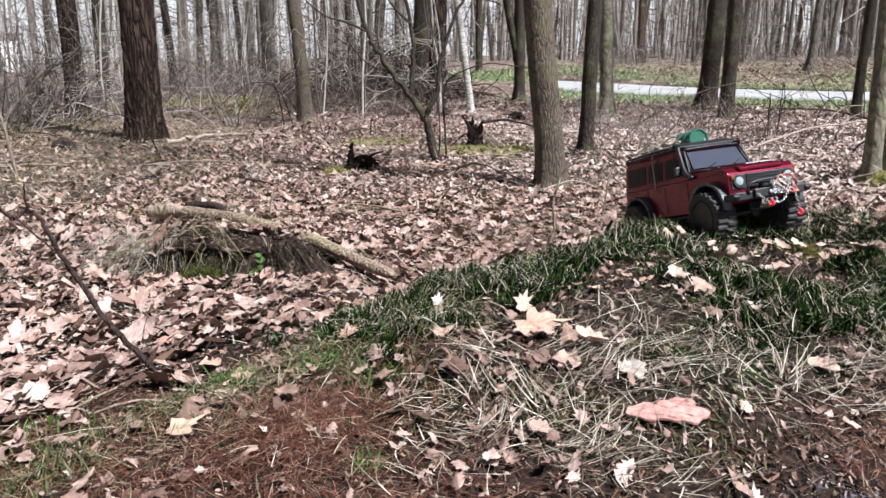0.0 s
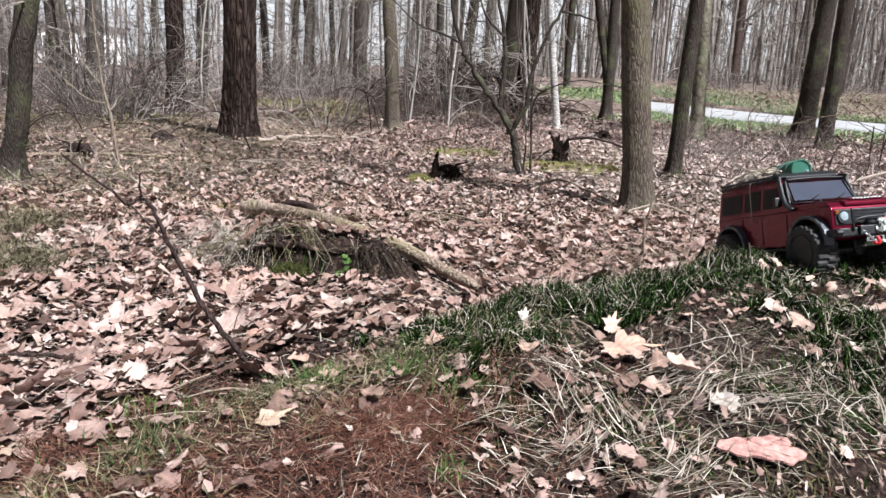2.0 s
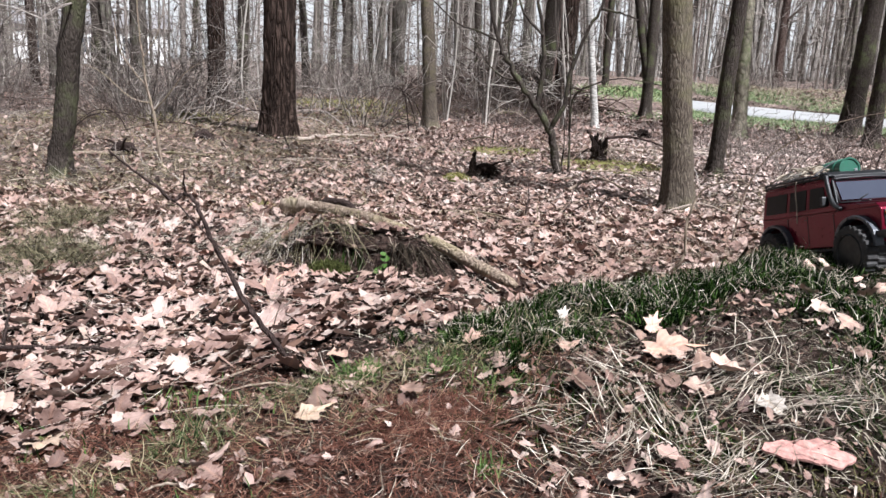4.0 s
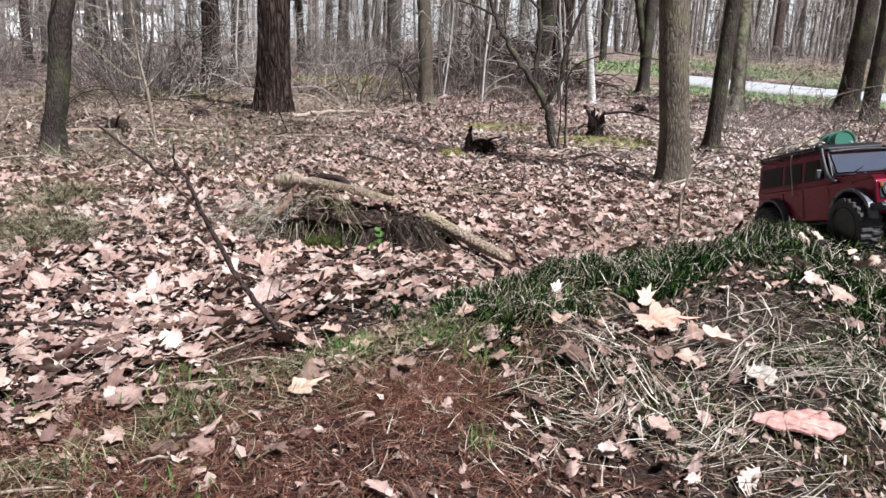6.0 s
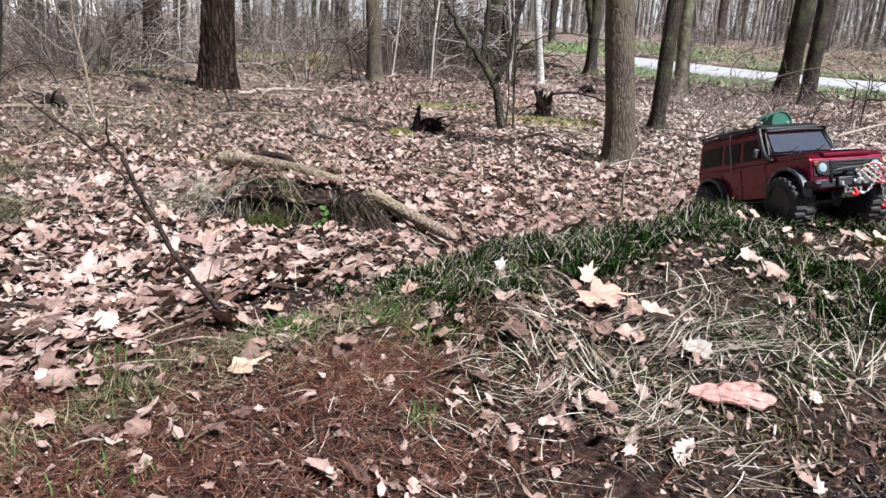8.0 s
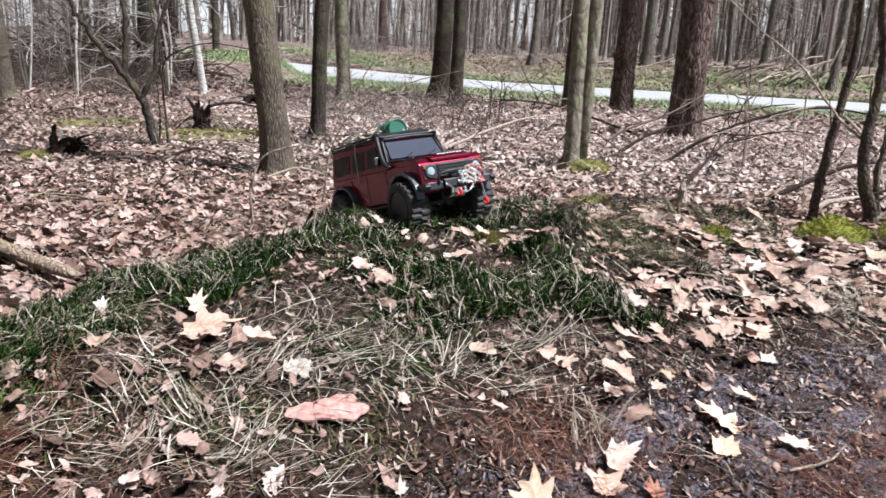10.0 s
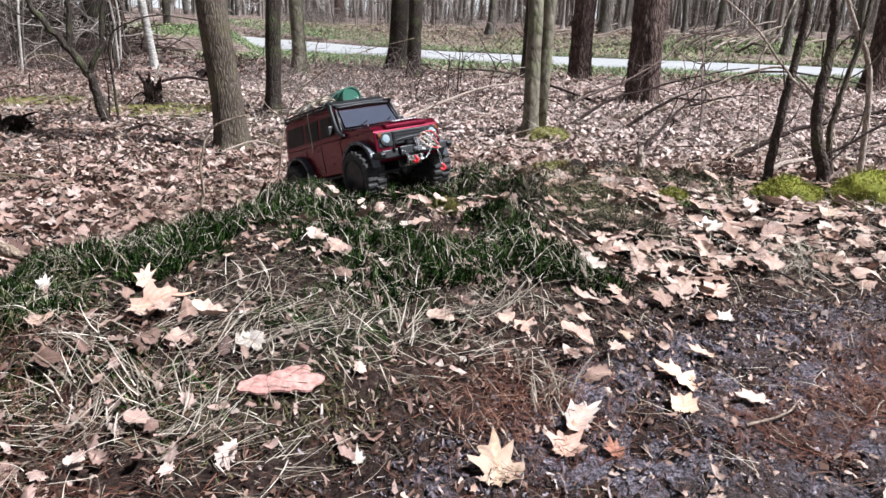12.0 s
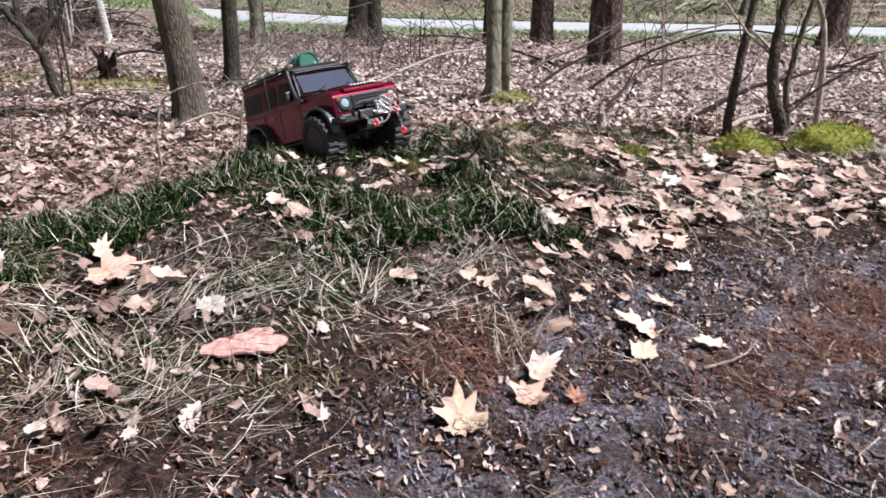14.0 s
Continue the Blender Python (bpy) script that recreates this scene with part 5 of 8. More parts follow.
def link_chain(points, size):
    """A chain of small oval links along points, as (verts, quads)."""
    p = curve_points(points, 200)
    run = np.concatenate([[0], np.cumsum(np.linalg.norm(np.diff(p, axis=0), axis=1))])
    out = []
    for k, s in enumerate(np.arange(0, run[-1], size * 1.25)):
        c = np.array([np.interp(s, run, p[:, q]) for q in range(3)])
        e = np.array([np.interp(min(s + size, run[-1]), run, p[:, q]) for q in range(3)])
        d = (e - c) / (np.linalg.norm(e - c) + 1e-9)
        u = np.cross(d, (0.3, 0.8, 0.5))
        u /= np.linalg.norm(u)
        if k % 2:
            u = np.cross(d, u)
        th = np.linspace(0, 2 * math.pi, 9)
        ring = c + size * 0.85 * np.cos(th)[:, None] * d + size * 0.5 * np.sin(th)[:, None] * u
        out.append(tube(ring, size * 0.17, 4, cap=False))
    return gather(out)


def model_car():
    car = thing("model_car", "red metallic off-road model car with loaded roof rack on the bank", "model car")
    W = 0.092
    # tub with arches cut into the profile
    def arch(cx, r, n=9):
        return [(cx + r * math.cos(math.pi * k / (n - 1)), 0.075 + (r + 0.006) * math.sin(math.pi * k / (n - 1))) for k in range(n)]
    lower = [(-0.232, 0.085), (-0.232, 0.168), (0.232, 0.168), (0.236, 0.16), (0.236, 0.1), (0.222, 0.085)] + arch(0.162, 0.062) + [(0.08, 0.07), (-0.08, 0.07)] + arch(-0.162, 0.062)
    body = part("body", prism(lower, -W, W), RED, car)
    part("bonnet", prism([(0.088, 0.166), (0.084, 0.192), (0.225, 0.183), (0.238, 0.176), (0.238, 0.166)], -0.058, 0.058), RED, body)
    for s in (-1, 1):
        part("wing", prism([(0.09, 0.166), (0.088, 0.186), (0.222, 0.178), (0.232, 0.168)], min(s * 0.06, s * W), max(s * 0.06, s * W), 0.002), RED, body)
    # cabin, slightly tapering to the roof
    cab = prism([(-0.232, 0.169), (-0.23, 0.252), (-0.224, 0.262), (0.042, 0.262), (0.052, 0.256), (0.086, 0.192), (0.086, 0.169)], -W, W, 0.004)
    for v in cab.verts:
        v.co.y *= 1 - 0.13 * max(0, v.co.z - 0.17) / 0.09
    cabin = part("cabin", cab, RED, car)
    part("roof", box(bmesh.new(), -0.226, 0.04, -0.078, 0.078, 0.2615, 0.266, 0.002), RED, cabin)
    for s in (-1, 1):
        for x0, x1 in ((-0.215, -0.12), (-0.105, -0.035), (-0.02, 0.05)):
            bm = bmesh.new()
            z0, z1 = 0.184, 0.243
            top = x1 - (0.018 if x1 > 0.04 else 0)
            q = [(x0, z0), (x1, z0), (top, z1), (x0, z1)]
            vs = [bm.verts.new((x, s * (W * (1 - 0.13 * (z - 0.17) / 0.09) + 0.0012), z)) for x, z in q]
            wi = [bm.verts.new((x, s * (W * (1 - 0.13 * (z - 0.17) / 0.09) - 0.002), z)) for x, z in q]
            bm.faces.new(vs)
            for k in range(4):
                bm.faces.new((vs[k - 1], wi[k - 1], wi[k], vs[k]))
            bmesh.ops.recalc_face_normals(bm, faces=bm.faces)
            part("side_window", bm, SMOKED, cabin, "dark tinted pane")
        part("waist_moulding", box(bmesh.new(), -0.228, 0.082, s * W - 0.0015, s * W + 0.002, 0.163, 0.168, 0.0008), RED, body)
        for x in (-0.113, -0.028, 0.075):
            part("door_seam", box(bmesh.new(), x - 0.0009, x + 0.0009, s * W - 0.001, s * W + 0.0007, 0.08, 0.165), BLACK, body)
        part("door_handle", box(bmesh.new(), -0.045, -0.03, s * W, s * W + 0.004, 0.152, 0.157, 0.001), BLACK, body)
        part("door_handle", box(bmesh.new(), 0.04, 0.055, s * W, s * W + 0.004, 0.152, 0.157, 0.001), BLACK, body)
        part("mirror", box(bmesh.new(), 0.058, 0.068, s * (W + 0.012) - 0.009, s * (W + 0.012) + 0.009, 0.186, 0.212, 0.003), BLACK, cabin)
        part("rock_slider", rods([[(-0.09, s * 0.085, 0.065), (-0.085, s * 0.1, 0.062), (0.085, s * 0.1, 0.062), (0.09, s * 0.085, 0.065)]], 0.0045), BLACK, car)
        for cx in (0.162, -0.162):
            out = [(cx + 0.072 * math.cos(a), 0.076 + 0.075 * math.sin(a)) for a in np.linspace(-0.12, math.pi + 0.12, 13)]
            inn = [(cx + 0.062 * math.cos(a), 0.076 + 0.066 * math.sin(a)) for a in np.linspace(math.pi + 0.12, -0.12, 13)]
            part("wheel_arch_flare", prism(out + inn, min(s * (W - 0.004), s * (W + 0.016)), max(s * (W - 0.004), s * (W + 0.016)), 0.002), FLARE, body, "dusty black plastic flare with sky sheen in its colour")
            for a in np.linspace(0.3, math.pi - 0.3, 6):
                part("rivet", spun([(0, 0), (0.0028, 0), (0.002, s * 0.002), (0, s * 0.002)], 8, "y", (cx + 0.068 * math.cos(a), s * (W + 0.016), 0.077 + 0.07 * math.sin(a))), BLACK, body)
            wheel = part("wheel", spun([(0.004, s * 0.02), (0.01, s * 0.021), (0.013, s * 0.013), (0.027, s * 0.011), (0.033, s * 0.024), (0.039, s * 0.025), (0.038, -s * 0.02), (0.0, -s * 0.02)], 24, "y", (cx, s * 0.096, 0.052)), BLACK, car, "black wheel")
            part("tyre", tyre_bm((cx, s * 0.096, 0.052)), RUBBER, wheel, "knobbly dusty black tyre")
            for off in (0.0285, 0.0268):
                part("bead_ring", spun([(0.0385 if off > 0.028 else 0.047, s * (off - 0.004)), (0.041 if off > 0.028 else 0.0495, s * off), (0.0435 if off > 0.028 else 0.052, s * (off - 0.003))], 28, "y", (cx, s * 0.096, 0.052)), GREYBLACK if off > 0.028 else RUBBER, wheel)
            for k in range(6):
                th = k * math.pi / 3
                part("spoke", rods([[(cx + 0.012 * math.cos(th), s * 0.112, 0.052 + 0.012 * math.sin(th)), (cx + 0.034 * math.cos(th), s * 0.116, 0.052 + 0.034 * math.sin(th))]], 0.004), BLACK, wheel)
    # windscreen
    bm = bmesh.new()
    wv = [bm.verts.new(c) for c in ((0.0865, -0.077, 0.197), (0.0865, 0.077, 0.197), (0.0585, 0.071, 0.25), (0.0585, -0.071, 0.25))]
    bm.faces.new(wv)
    made = bmesh.ops.extrude_face_region(bm, geom=bm.faces[:])
    for g in made["geom"]:
        if isinstance(g, bmesh.types.BMVert):
            g.co += Vector((0.004, 0, 0.002))
    bmesh.ops.recalc_face_normals(bm, faces=bm.faces)
    part("windscreen", bm, SCREEN, cabin, "glossy reflecting windscreen")
    part("windscreen_frame", rods([[(0.09, -0.084, 0.192), (0.092, 0.084, 0.192)], [(0.06, 0.078, 0.256), (0.06, -0.078, 0.256)], [(0.09, -0.084, 0.192), (0.06, -0.077, 0.256)], [(0.09, 0.084, 0.192), (0.06, 0.077, 0.256)]], 0.0032), BLACK, cabin)
    for s in (-1, 1):
        part("cage_tube", rods([[(0.088, s * 0.089, 0.186), (0.078, s * 0.086, 0.222), (0.064, s * 0.081, 0.258), (0.05, s * 0.079, 0.268), (-0.21, s * 0.079, 0.27)]], 0.0036), BLACK, cabin, "black roll-cage tube")
    part("cage_tube", rods([[(0.064, -0.081, 0.26), (0.067, 0.0, 0.263), (0.064, 0.081, 0.26)]], 0.0036), BLACK, cabin)
    for s in (-0.04, 0.03):
        part("wiper", rods([[(0.096, s, 0.197), (0.088, s + 0.03, 0.212)]], 0.0012), BLACK, cabin)
    part("snorkel", rods([[(0.11, -0.097, 0.172), (0.085, -0.098, 0.19), (0.06, -0.09, 0.24), (0.052, -0.088, 0.272)]], 0.0058, 8), BLACK, cabin)
    # bonnet furniture; the lettering is a row of plain pale bars
    part("bonnet_hump", prism([(0.1, 0.189), (0.108, 0.196), (0.2, 0.1905), (0.226, 0.1865), (0.232, 0.182), (0.1, 0.183)], -0.04, 0.04, 0.002), RED, body)
    for s in (-0.035, 0.035):
        part("bonnet_vent", box(bmesh.new(), 0.11, 0.14, s - 0.011, s + 0.011, 0.189, 0.1925, 0.001), BLACK, body)
        part("hinge", rods([[(0.1, s, 0.192), (0.112, s, 0.194)]], 0.003), RED, body)
    for k in range(8):
        part("letter_bar", box(bmesh.new(), 0.226, 0.2325, -0.034 + k * 0.0092, -0.0282 + k * 0.0092, 0.184, 0.1865), DECAL, body, "pale lettering bar")
    part("grille", box(bmesh.new(), 0.232, 0.241, -0.045, 0.045, 0.118, 0.158, 0.002), BLACK, body)
    for k in range(5):
        part("grille_bar", box(bmesh.new(), 0.2395, 0.2435, -0.042, 0.042, 0.122 + 0.0075 * k, 0.125 + 0.0075 * k), GREYBLACK, body)
    for s in (-1, 1):
        part("lamp_panel", box(bmesh.new(), 0.232, 0.2385, s * 0.065 - 0.02, s * 0.065 + 0.02, 0.117, 0.158, 0.002), BLACK, body)
        part("headlight", spun([(0.0125, 0.0), (0.0125, 0.004), (0.009, 0.0075), (0.0, 0.009)], 20, "x", (0.2365, s * 0.066, 0.139)), CLEAR, body, "round clear headlight")
        part("headlight_ring", spun([(0.0125, 0.0), (0.0152, 0.0), (0.0152, 0.006), (0.0125, 0.006)], 20, "x", (0.2365, s * 0.066, 0.139)), GREYBLACK, body)
        part("indicator", spun([(0.005, 0.0), (0.005, 0.003), (0.0, 0.004)], 12, "x", (0.2382, s * 0.0805, 0.151)), AMBER, body)
    bumper = part("front_bumper", boxes((0.236, 0.262, -0.095, 0.095, 0.086, 0.108), (0.244, 0.27, -0.05, 0.05, 0.088, 0.112), bevel=0.003), GREYBLACK, car)
    part("bull_bar", rods([[(0.262, -0.062, 0.1), (0.27, -0.06, 0.128), (0.272, 0, 0.134), (0.27, 0.06, 0.128), (0.262, 0.062, 0.1)]], 0.0032), BLACK, bumper)
    part("winch", rods([[(0.262, -0.028, 0.118), (0.262, 0.028, 0.118)]], 0.009, 10), GREYBLACK, bumper)
    part("fairlead", box(bmesh.new(), 0.27, 0.275, -0.016, 0.016, 0.096, 0.104, 0.002), CHROME, bumper)
    part("chain", link_chain([(0.276, -0.05, 0.1), (0.28, -0.03, 0.075), (0.281, 0.0, 0.068), (0.281, 0.022, 0.085), (0.276, 0.04, 0.125), (0.28, 0.044, 0.1), (0.28, 0.05, 0.06), (0.28, 0.05, 0.04)], 0.0052), CHROME, bumper, "bright steel chain")
    part("chain_bundle", link_chain([(0.272 + 0.004 * math.sin(k * 2.3), 0.042 + 0.012 * math.cos(k * 1.7), 0.126 + 0.013 * math.sin(k * 1.3)) for k in range(34)], 0.0052), CHROME, bumper, "bundled bright steel chain")
    part("chain_bundle", link_chain([(0.276 + 0.004 * math.sin(k * 1.9), 0.012 + 0.022 * math.cos(k * 1.1), 0.112 + 0.02 * math.sin(k * 1.7)) for k in range(24)], 0.0046), CHROME, bumper, "bundled bright steel chain")
    for q, (mat, label) in enumerate(((BRIGHT_RED, "red cord tied round the chain"), (ROPE, "pale cord tied round the chain"), (ROPE, "pale cord tied round the chain"))):
        part("cord", rods([[(0.279 + 0.003 * math.sin(k * 2.1 + q), 0.03 + 0.026 * math.cos(k * 1.4 + 2 * q), 0.115 + 0.026 * math.sin(k * 1.2 + q)) for k in range(7)]], 0.0014), mat, bumper, label)
    for y, z in ((-0.022, 0.07), (0.05, 0.034)):
        part("hook", rods([[(0.281, y, z + 0.01), (0.284, y + 0.004, z), (0.281, y, z - 0.008), (0.278, y - 0.004, z - 0.002)]], 0.0036), BRIGHT_RED, bumper, "bright red hook")
    # under the body
    part("chassis", boxes((-0.22, 0.22, -0.03, 0.03, 0.055, 0.085), (-0.05, 0.06, -0.045, 0.045, 0.05, 0.08), bevel=0.004), BLACK, car)
    for cx in (0.162, -0.162):
        part("axle", rods([[(cx, -0.08, 0.052), (cx, 0.08, 0.052)]], 0.0085, 10), BLACK, car)
        part("differential", spun([(0.0, -0.018), (0.014, -0.012), (0.018, 0.0), (0.014, 0.012), (0.0, 0.018)], 14, "x", (cx, 0.02, 0.052)), BLACK, car)
        for s in (-1, 1):
            part("shock_absorber", rods([[(cx - 0.012, s * 0.055, 0.065), (cx - 0.02, s * 0.05, 0.13)]], 0.007, 10), GREYBLACK, car)
    skid = part("skid_plate", prism([(0.236, 0.058), (0.25, 0.07), (0.252, 0.084), (0.247, 0.084), (0.244, 0.072), (0.232, 0.061)], -0.022, 0.022, 0.001), CHROME, car, "bright slotted metal skid plate")
    for y in (-0.012, 0.0, 0.012):
        part("slot", box(bmesh.new(), 0.2515, 0.2532, y - 0.003, y + 0.003, 0.073, 0.082, 0.0008), BLACK, skid)
    for s in (-1, 1):
        part("bumper_end", prism([(0.2, 0.09), (0.2, 0.106), (0.262, 0.106), (0.268, 0.098), (0.262, 0.088), (0.238, 0.088)], min(s * 0.088, s * 0.103), max(s * 0.088, s * 0.103), 0.003), BLACK, bumper)
    # rear: spare wheel, lamps, bumper
    spare = part("spare_wheel", tyre_bm((0, 0, 0)), RUBBER, car, "spare tyre with white print")
    spare.matrix_basis = pose(-0.262, 0.0, 0.165, 0, 0, 90)
    part("emblem", spun([(0.0, 0.0), (0.034, 0.0), (0.033, 0.002), (0, 0.002)], 24, "y", (0, 0.0235, 0)), BLACK, spare)
    for k in range(10):
        th = 0.5 + k * 0.24
        part("print_bar", box(bmesh.new(), -0.027 * math.cos(th) - 0.0025, -0.027 * math.cos(th) + 0.0025, 0.0252, 0.0262, 0.027 * math.sin(th) - 0.002, 0.027 * math.sin(th) + 0.002), DECAL, spare)
    part("print_patch", spun([(0.0, 0.0), (0.015, 0.0), (0.014, 0.001), (0, 0.001)], 14, "y", (0, 0.0252, -0.002)), DECAL, spare)
    part("rear_door", box(bmesh.new(), -0.2365, -0.231, -0.045, 0.045, 0.095, 0.245, 0.002), RED, body)
    part("rear_bumper", box(bmesh.new(), -0.25, -0.225, -0.092, 0.092, 0.082, 0.1, 0.003), BLACK, car)
    for s in (-1, 1):
        part("tail_light", box(bmesh.new(), -0.242, -0.231, s * 0.078 - 0.009, s * 0.078 + 0.009, 0.12, 0.15, 0.002), BRIGHT_RED, body)
    # roof rack and its load
    zr = 0.268
    rack = part("roof_rack", rods([[(-0.225, -0.08, zr), (0.035, -0.08, zr)], [(-0.225, 0.08, zr), (0.035, 0.08, zr)], [(-0.225, -0.08, zr + 0.011), (0.035, -0.08, zr + 0.011)], [(-0.225, 0.08, zr + 0.011), (0.035, 0.08, zr + 0.011)],
                  *[[(x, -0.08, zr), (x, 0.08, zr)] for x in np.linspace(-0.225, 0.035, 9)], *[[(x, s * 0.08, 0.262), (x, s * 0.08, zr + 0.011)] for x in (-0.22, -0.13, -0.05, 0.03) for s in (-1, 1)]], 0.0026), BLACK, car)
    part("light_bar", prism([(0.004, zr + 0.004), (0.012, zr + 0.019), (0.03, zr + 0.016), (0.046, zr + 0.006), (0.046, zr - 0.002), (0.03, zr - 0.003)], -0.076, 0.076, 0.002), GREYBLACK, rack, "black angled light bar")
    part("drum", spun([(0.0, -0.042), (0.024, -0.042), (0.026, -0.039), (0.026, -0.016), (0.0285, -0.014), (0.026, -0.012), (0.026, 0.012), (0.0285, 0.014), (0.026, 0.016), (0.026, 0.039), (0.028, 0.042), (0.0245, 0.042), (0.023, 0.039), (0.0, 0.039)], 28, "x", (-0.04, 0.012, zr + 0.027)), DRUM, rack, "small dark green oil drum")
    for y, z in ((0.01, 0.02), (0.036, 0.03)):
        part("bung", spun([(0.0, 0.0), (0.005, 0.0), (0.004, 0.003), (0, 0.003)], 10, "x", (-0.001, y - 0.008, zr + z * 0.8)), CHROME, rack)
    rb = np.random.default_rng(21)
    for x, y, s in ((-0.15, 0.02, 1.0), (-0.19, -0.02, 0.9), (-0.12, -0.035, 0.8), (-0.17, 0.05, 0.7)):
        bm = bmesh.new()
        bmesh.ops.create_icosphere(bm, subdivisions=3, radius=0.028 * s)
        for v in bm.verts:
            v.co = Vector((v.co.x * 1.25, v.co.y, v.co.z * 0.75)) * (1 + 0.12 * noise.noise(v.co * 60))
            v.co += Vector((x, y, zr + 0.028 * s))
        for f in bm.faces:
            f.smooth = True
        part("bundle", bm, CANVAS, rack, "pale canvas bundle")
    for k in range(9):
        pts = [(rb.uniform(-0.215, -0.02), rb.uniform(-0.075, 0.07), zr + rb.uniform(0.015, 0.055)) for _ in range(5)]
        part("rope", rods([pts], 0.0022), ROPE, rack, "loose pale rope")
    part("strap", rods([[(-0.035, -0.08, zr), (-0.04, -0.015, zr + 0.046), (-0.04, 0.012, zr + 0.057), (-0.04, 0.04, zr + 0.046), (-0.035, 0.08, zr)]], 0.0022), BLACK, rack)
    part("cord", rods([[(-0.06, -0.07, zr + 0.012), (-0.07, -0.086, zr + 0.006), (-0.072, -0.09, 0.24), (-0.064, -0.0955, 0.19), (-0.066, -0.0965, 0.15)]], 0.0013), ROPE, rack, "thin pale cord hanging down the side")
    part("cord", rods([[(-0.2, -0.04, zr + 0.03), (-0.16, -0.07, zr + 0.02), (-0.13, -0.084, zr + 0.005), (-0.1, -0.075, zr + 0.03), (-0.05, -0.03, zr + 0.04)]], 0.0014), ROPE, rack, "thin pale cord over the load")
    part("load_net", rods([[(-0.21 + 0.03 * k, -0.07, zr + 0.008), (-0.205 + 0.03 * k, -0.02, zr + 0.05), (-0.2 + 0.03 * k, 0.03, zr + 0.054), (-0.2 + 0.03 * k, 0.07, zr + 0.008)] for k in range(4)], 0.0012), BLACK, rack, "black elastic net over the load")
    can = part("red_canister", box(bmesh.new(), -0.232, -0.21, 0.02, 0.052, zr + 0.002, zr + 0.042, 0.006), BRIGHT_RED, rack, "small bright red canister")
    part("shovel", rods([[(-0.2, -0.088, 0.276), (0.02, -0.088, 0.276)]], 0.003), BLACK, rack)
    return car


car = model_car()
LOW = 0.845  # body height scaled to fit the camera's view, as is the pose; round things stay round
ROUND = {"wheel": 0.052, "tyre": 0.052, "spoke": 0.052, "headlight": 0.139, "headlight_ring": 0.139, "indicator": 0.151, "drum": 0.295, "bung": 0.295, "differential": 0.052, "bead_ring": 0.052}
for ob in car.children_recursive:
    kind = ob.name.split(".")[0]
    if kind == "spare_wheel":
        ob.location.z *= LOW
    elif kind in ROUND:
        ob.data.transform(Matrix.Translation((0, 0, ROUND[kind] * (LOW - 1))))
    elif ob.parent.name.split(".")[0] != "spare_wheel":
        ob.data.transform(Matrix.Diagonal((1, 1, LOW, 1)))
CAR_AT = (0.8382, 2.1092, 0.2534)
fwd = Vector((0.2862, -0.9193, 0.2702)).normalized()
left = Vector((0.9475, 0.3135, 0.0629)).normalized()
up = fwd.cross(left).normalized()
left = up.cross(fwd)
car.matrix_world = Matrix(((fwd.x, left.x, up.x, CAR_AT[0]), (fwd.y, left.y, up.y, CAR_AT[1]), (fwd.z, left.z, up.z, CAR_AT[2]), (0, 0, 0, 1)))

# ---- leaves ----


def leaf_shape(n, lobes, wide, curl, rng):
    """A lobed oak leaf, one unit long: midrib, two sides, curled. As (verts, quads)."""
    k = np.arange(n)
    u = np.linspace(0, 1, n)
    env = wide * np.sin(math.pi * np.clip(u, 0.04, 0.93) ** 1.1) ** 0.6
    tip = (k % 2 == 1) & (k < n - 1)
    cut = np.where(tip, 1.0, 0.5) if lobes else np.full(n, 0.9)

    def edge():
        w = env * cut * rng.uniform(0.72, 1.2, n)
        w[0], w[-1] = 0.012, 0.02
        x = u - 0.5 + (np.where(tip, 0.085, -0.02) if lobes else 0) + rng.normal(size=n) * 0.012
        return x, w, rng.normal(size=n) * 0.035 + np.where(tip, rng.uniform(-0.03, 0.09, n), 0.0)

    z = curl * (1.0 * (u - 0.5) ** 2 + 0.08 * np.sin(6 * u + rng.uniform(0, 6)))
    (xl, wl, el), (xr, wr, er) = edge(), edge()
    fold = rng.uniform(0.1, 1.2, 2) * curl
    mid = np.stack([u - 0.5, 0.03 * np.sin(3 * u + rng.uniform(0, 6)), z], -1)
    lft = np.stack([xl, wl, z + fold[0] * wl + el], -1)
    rgt = np.stack([xr, -wr, z + fold[1] * wr + er], -1)
    v = np.concatenate([mid, lft, rgt])
    k = np.arange(n - 1)
    q = np.concatenate([np.stack([k, k + 1, n + k + 1, n + k], -1), np.stack([2 * n + k, 2 * n + k + 1, k + 1, k], -1)])
    return v, q


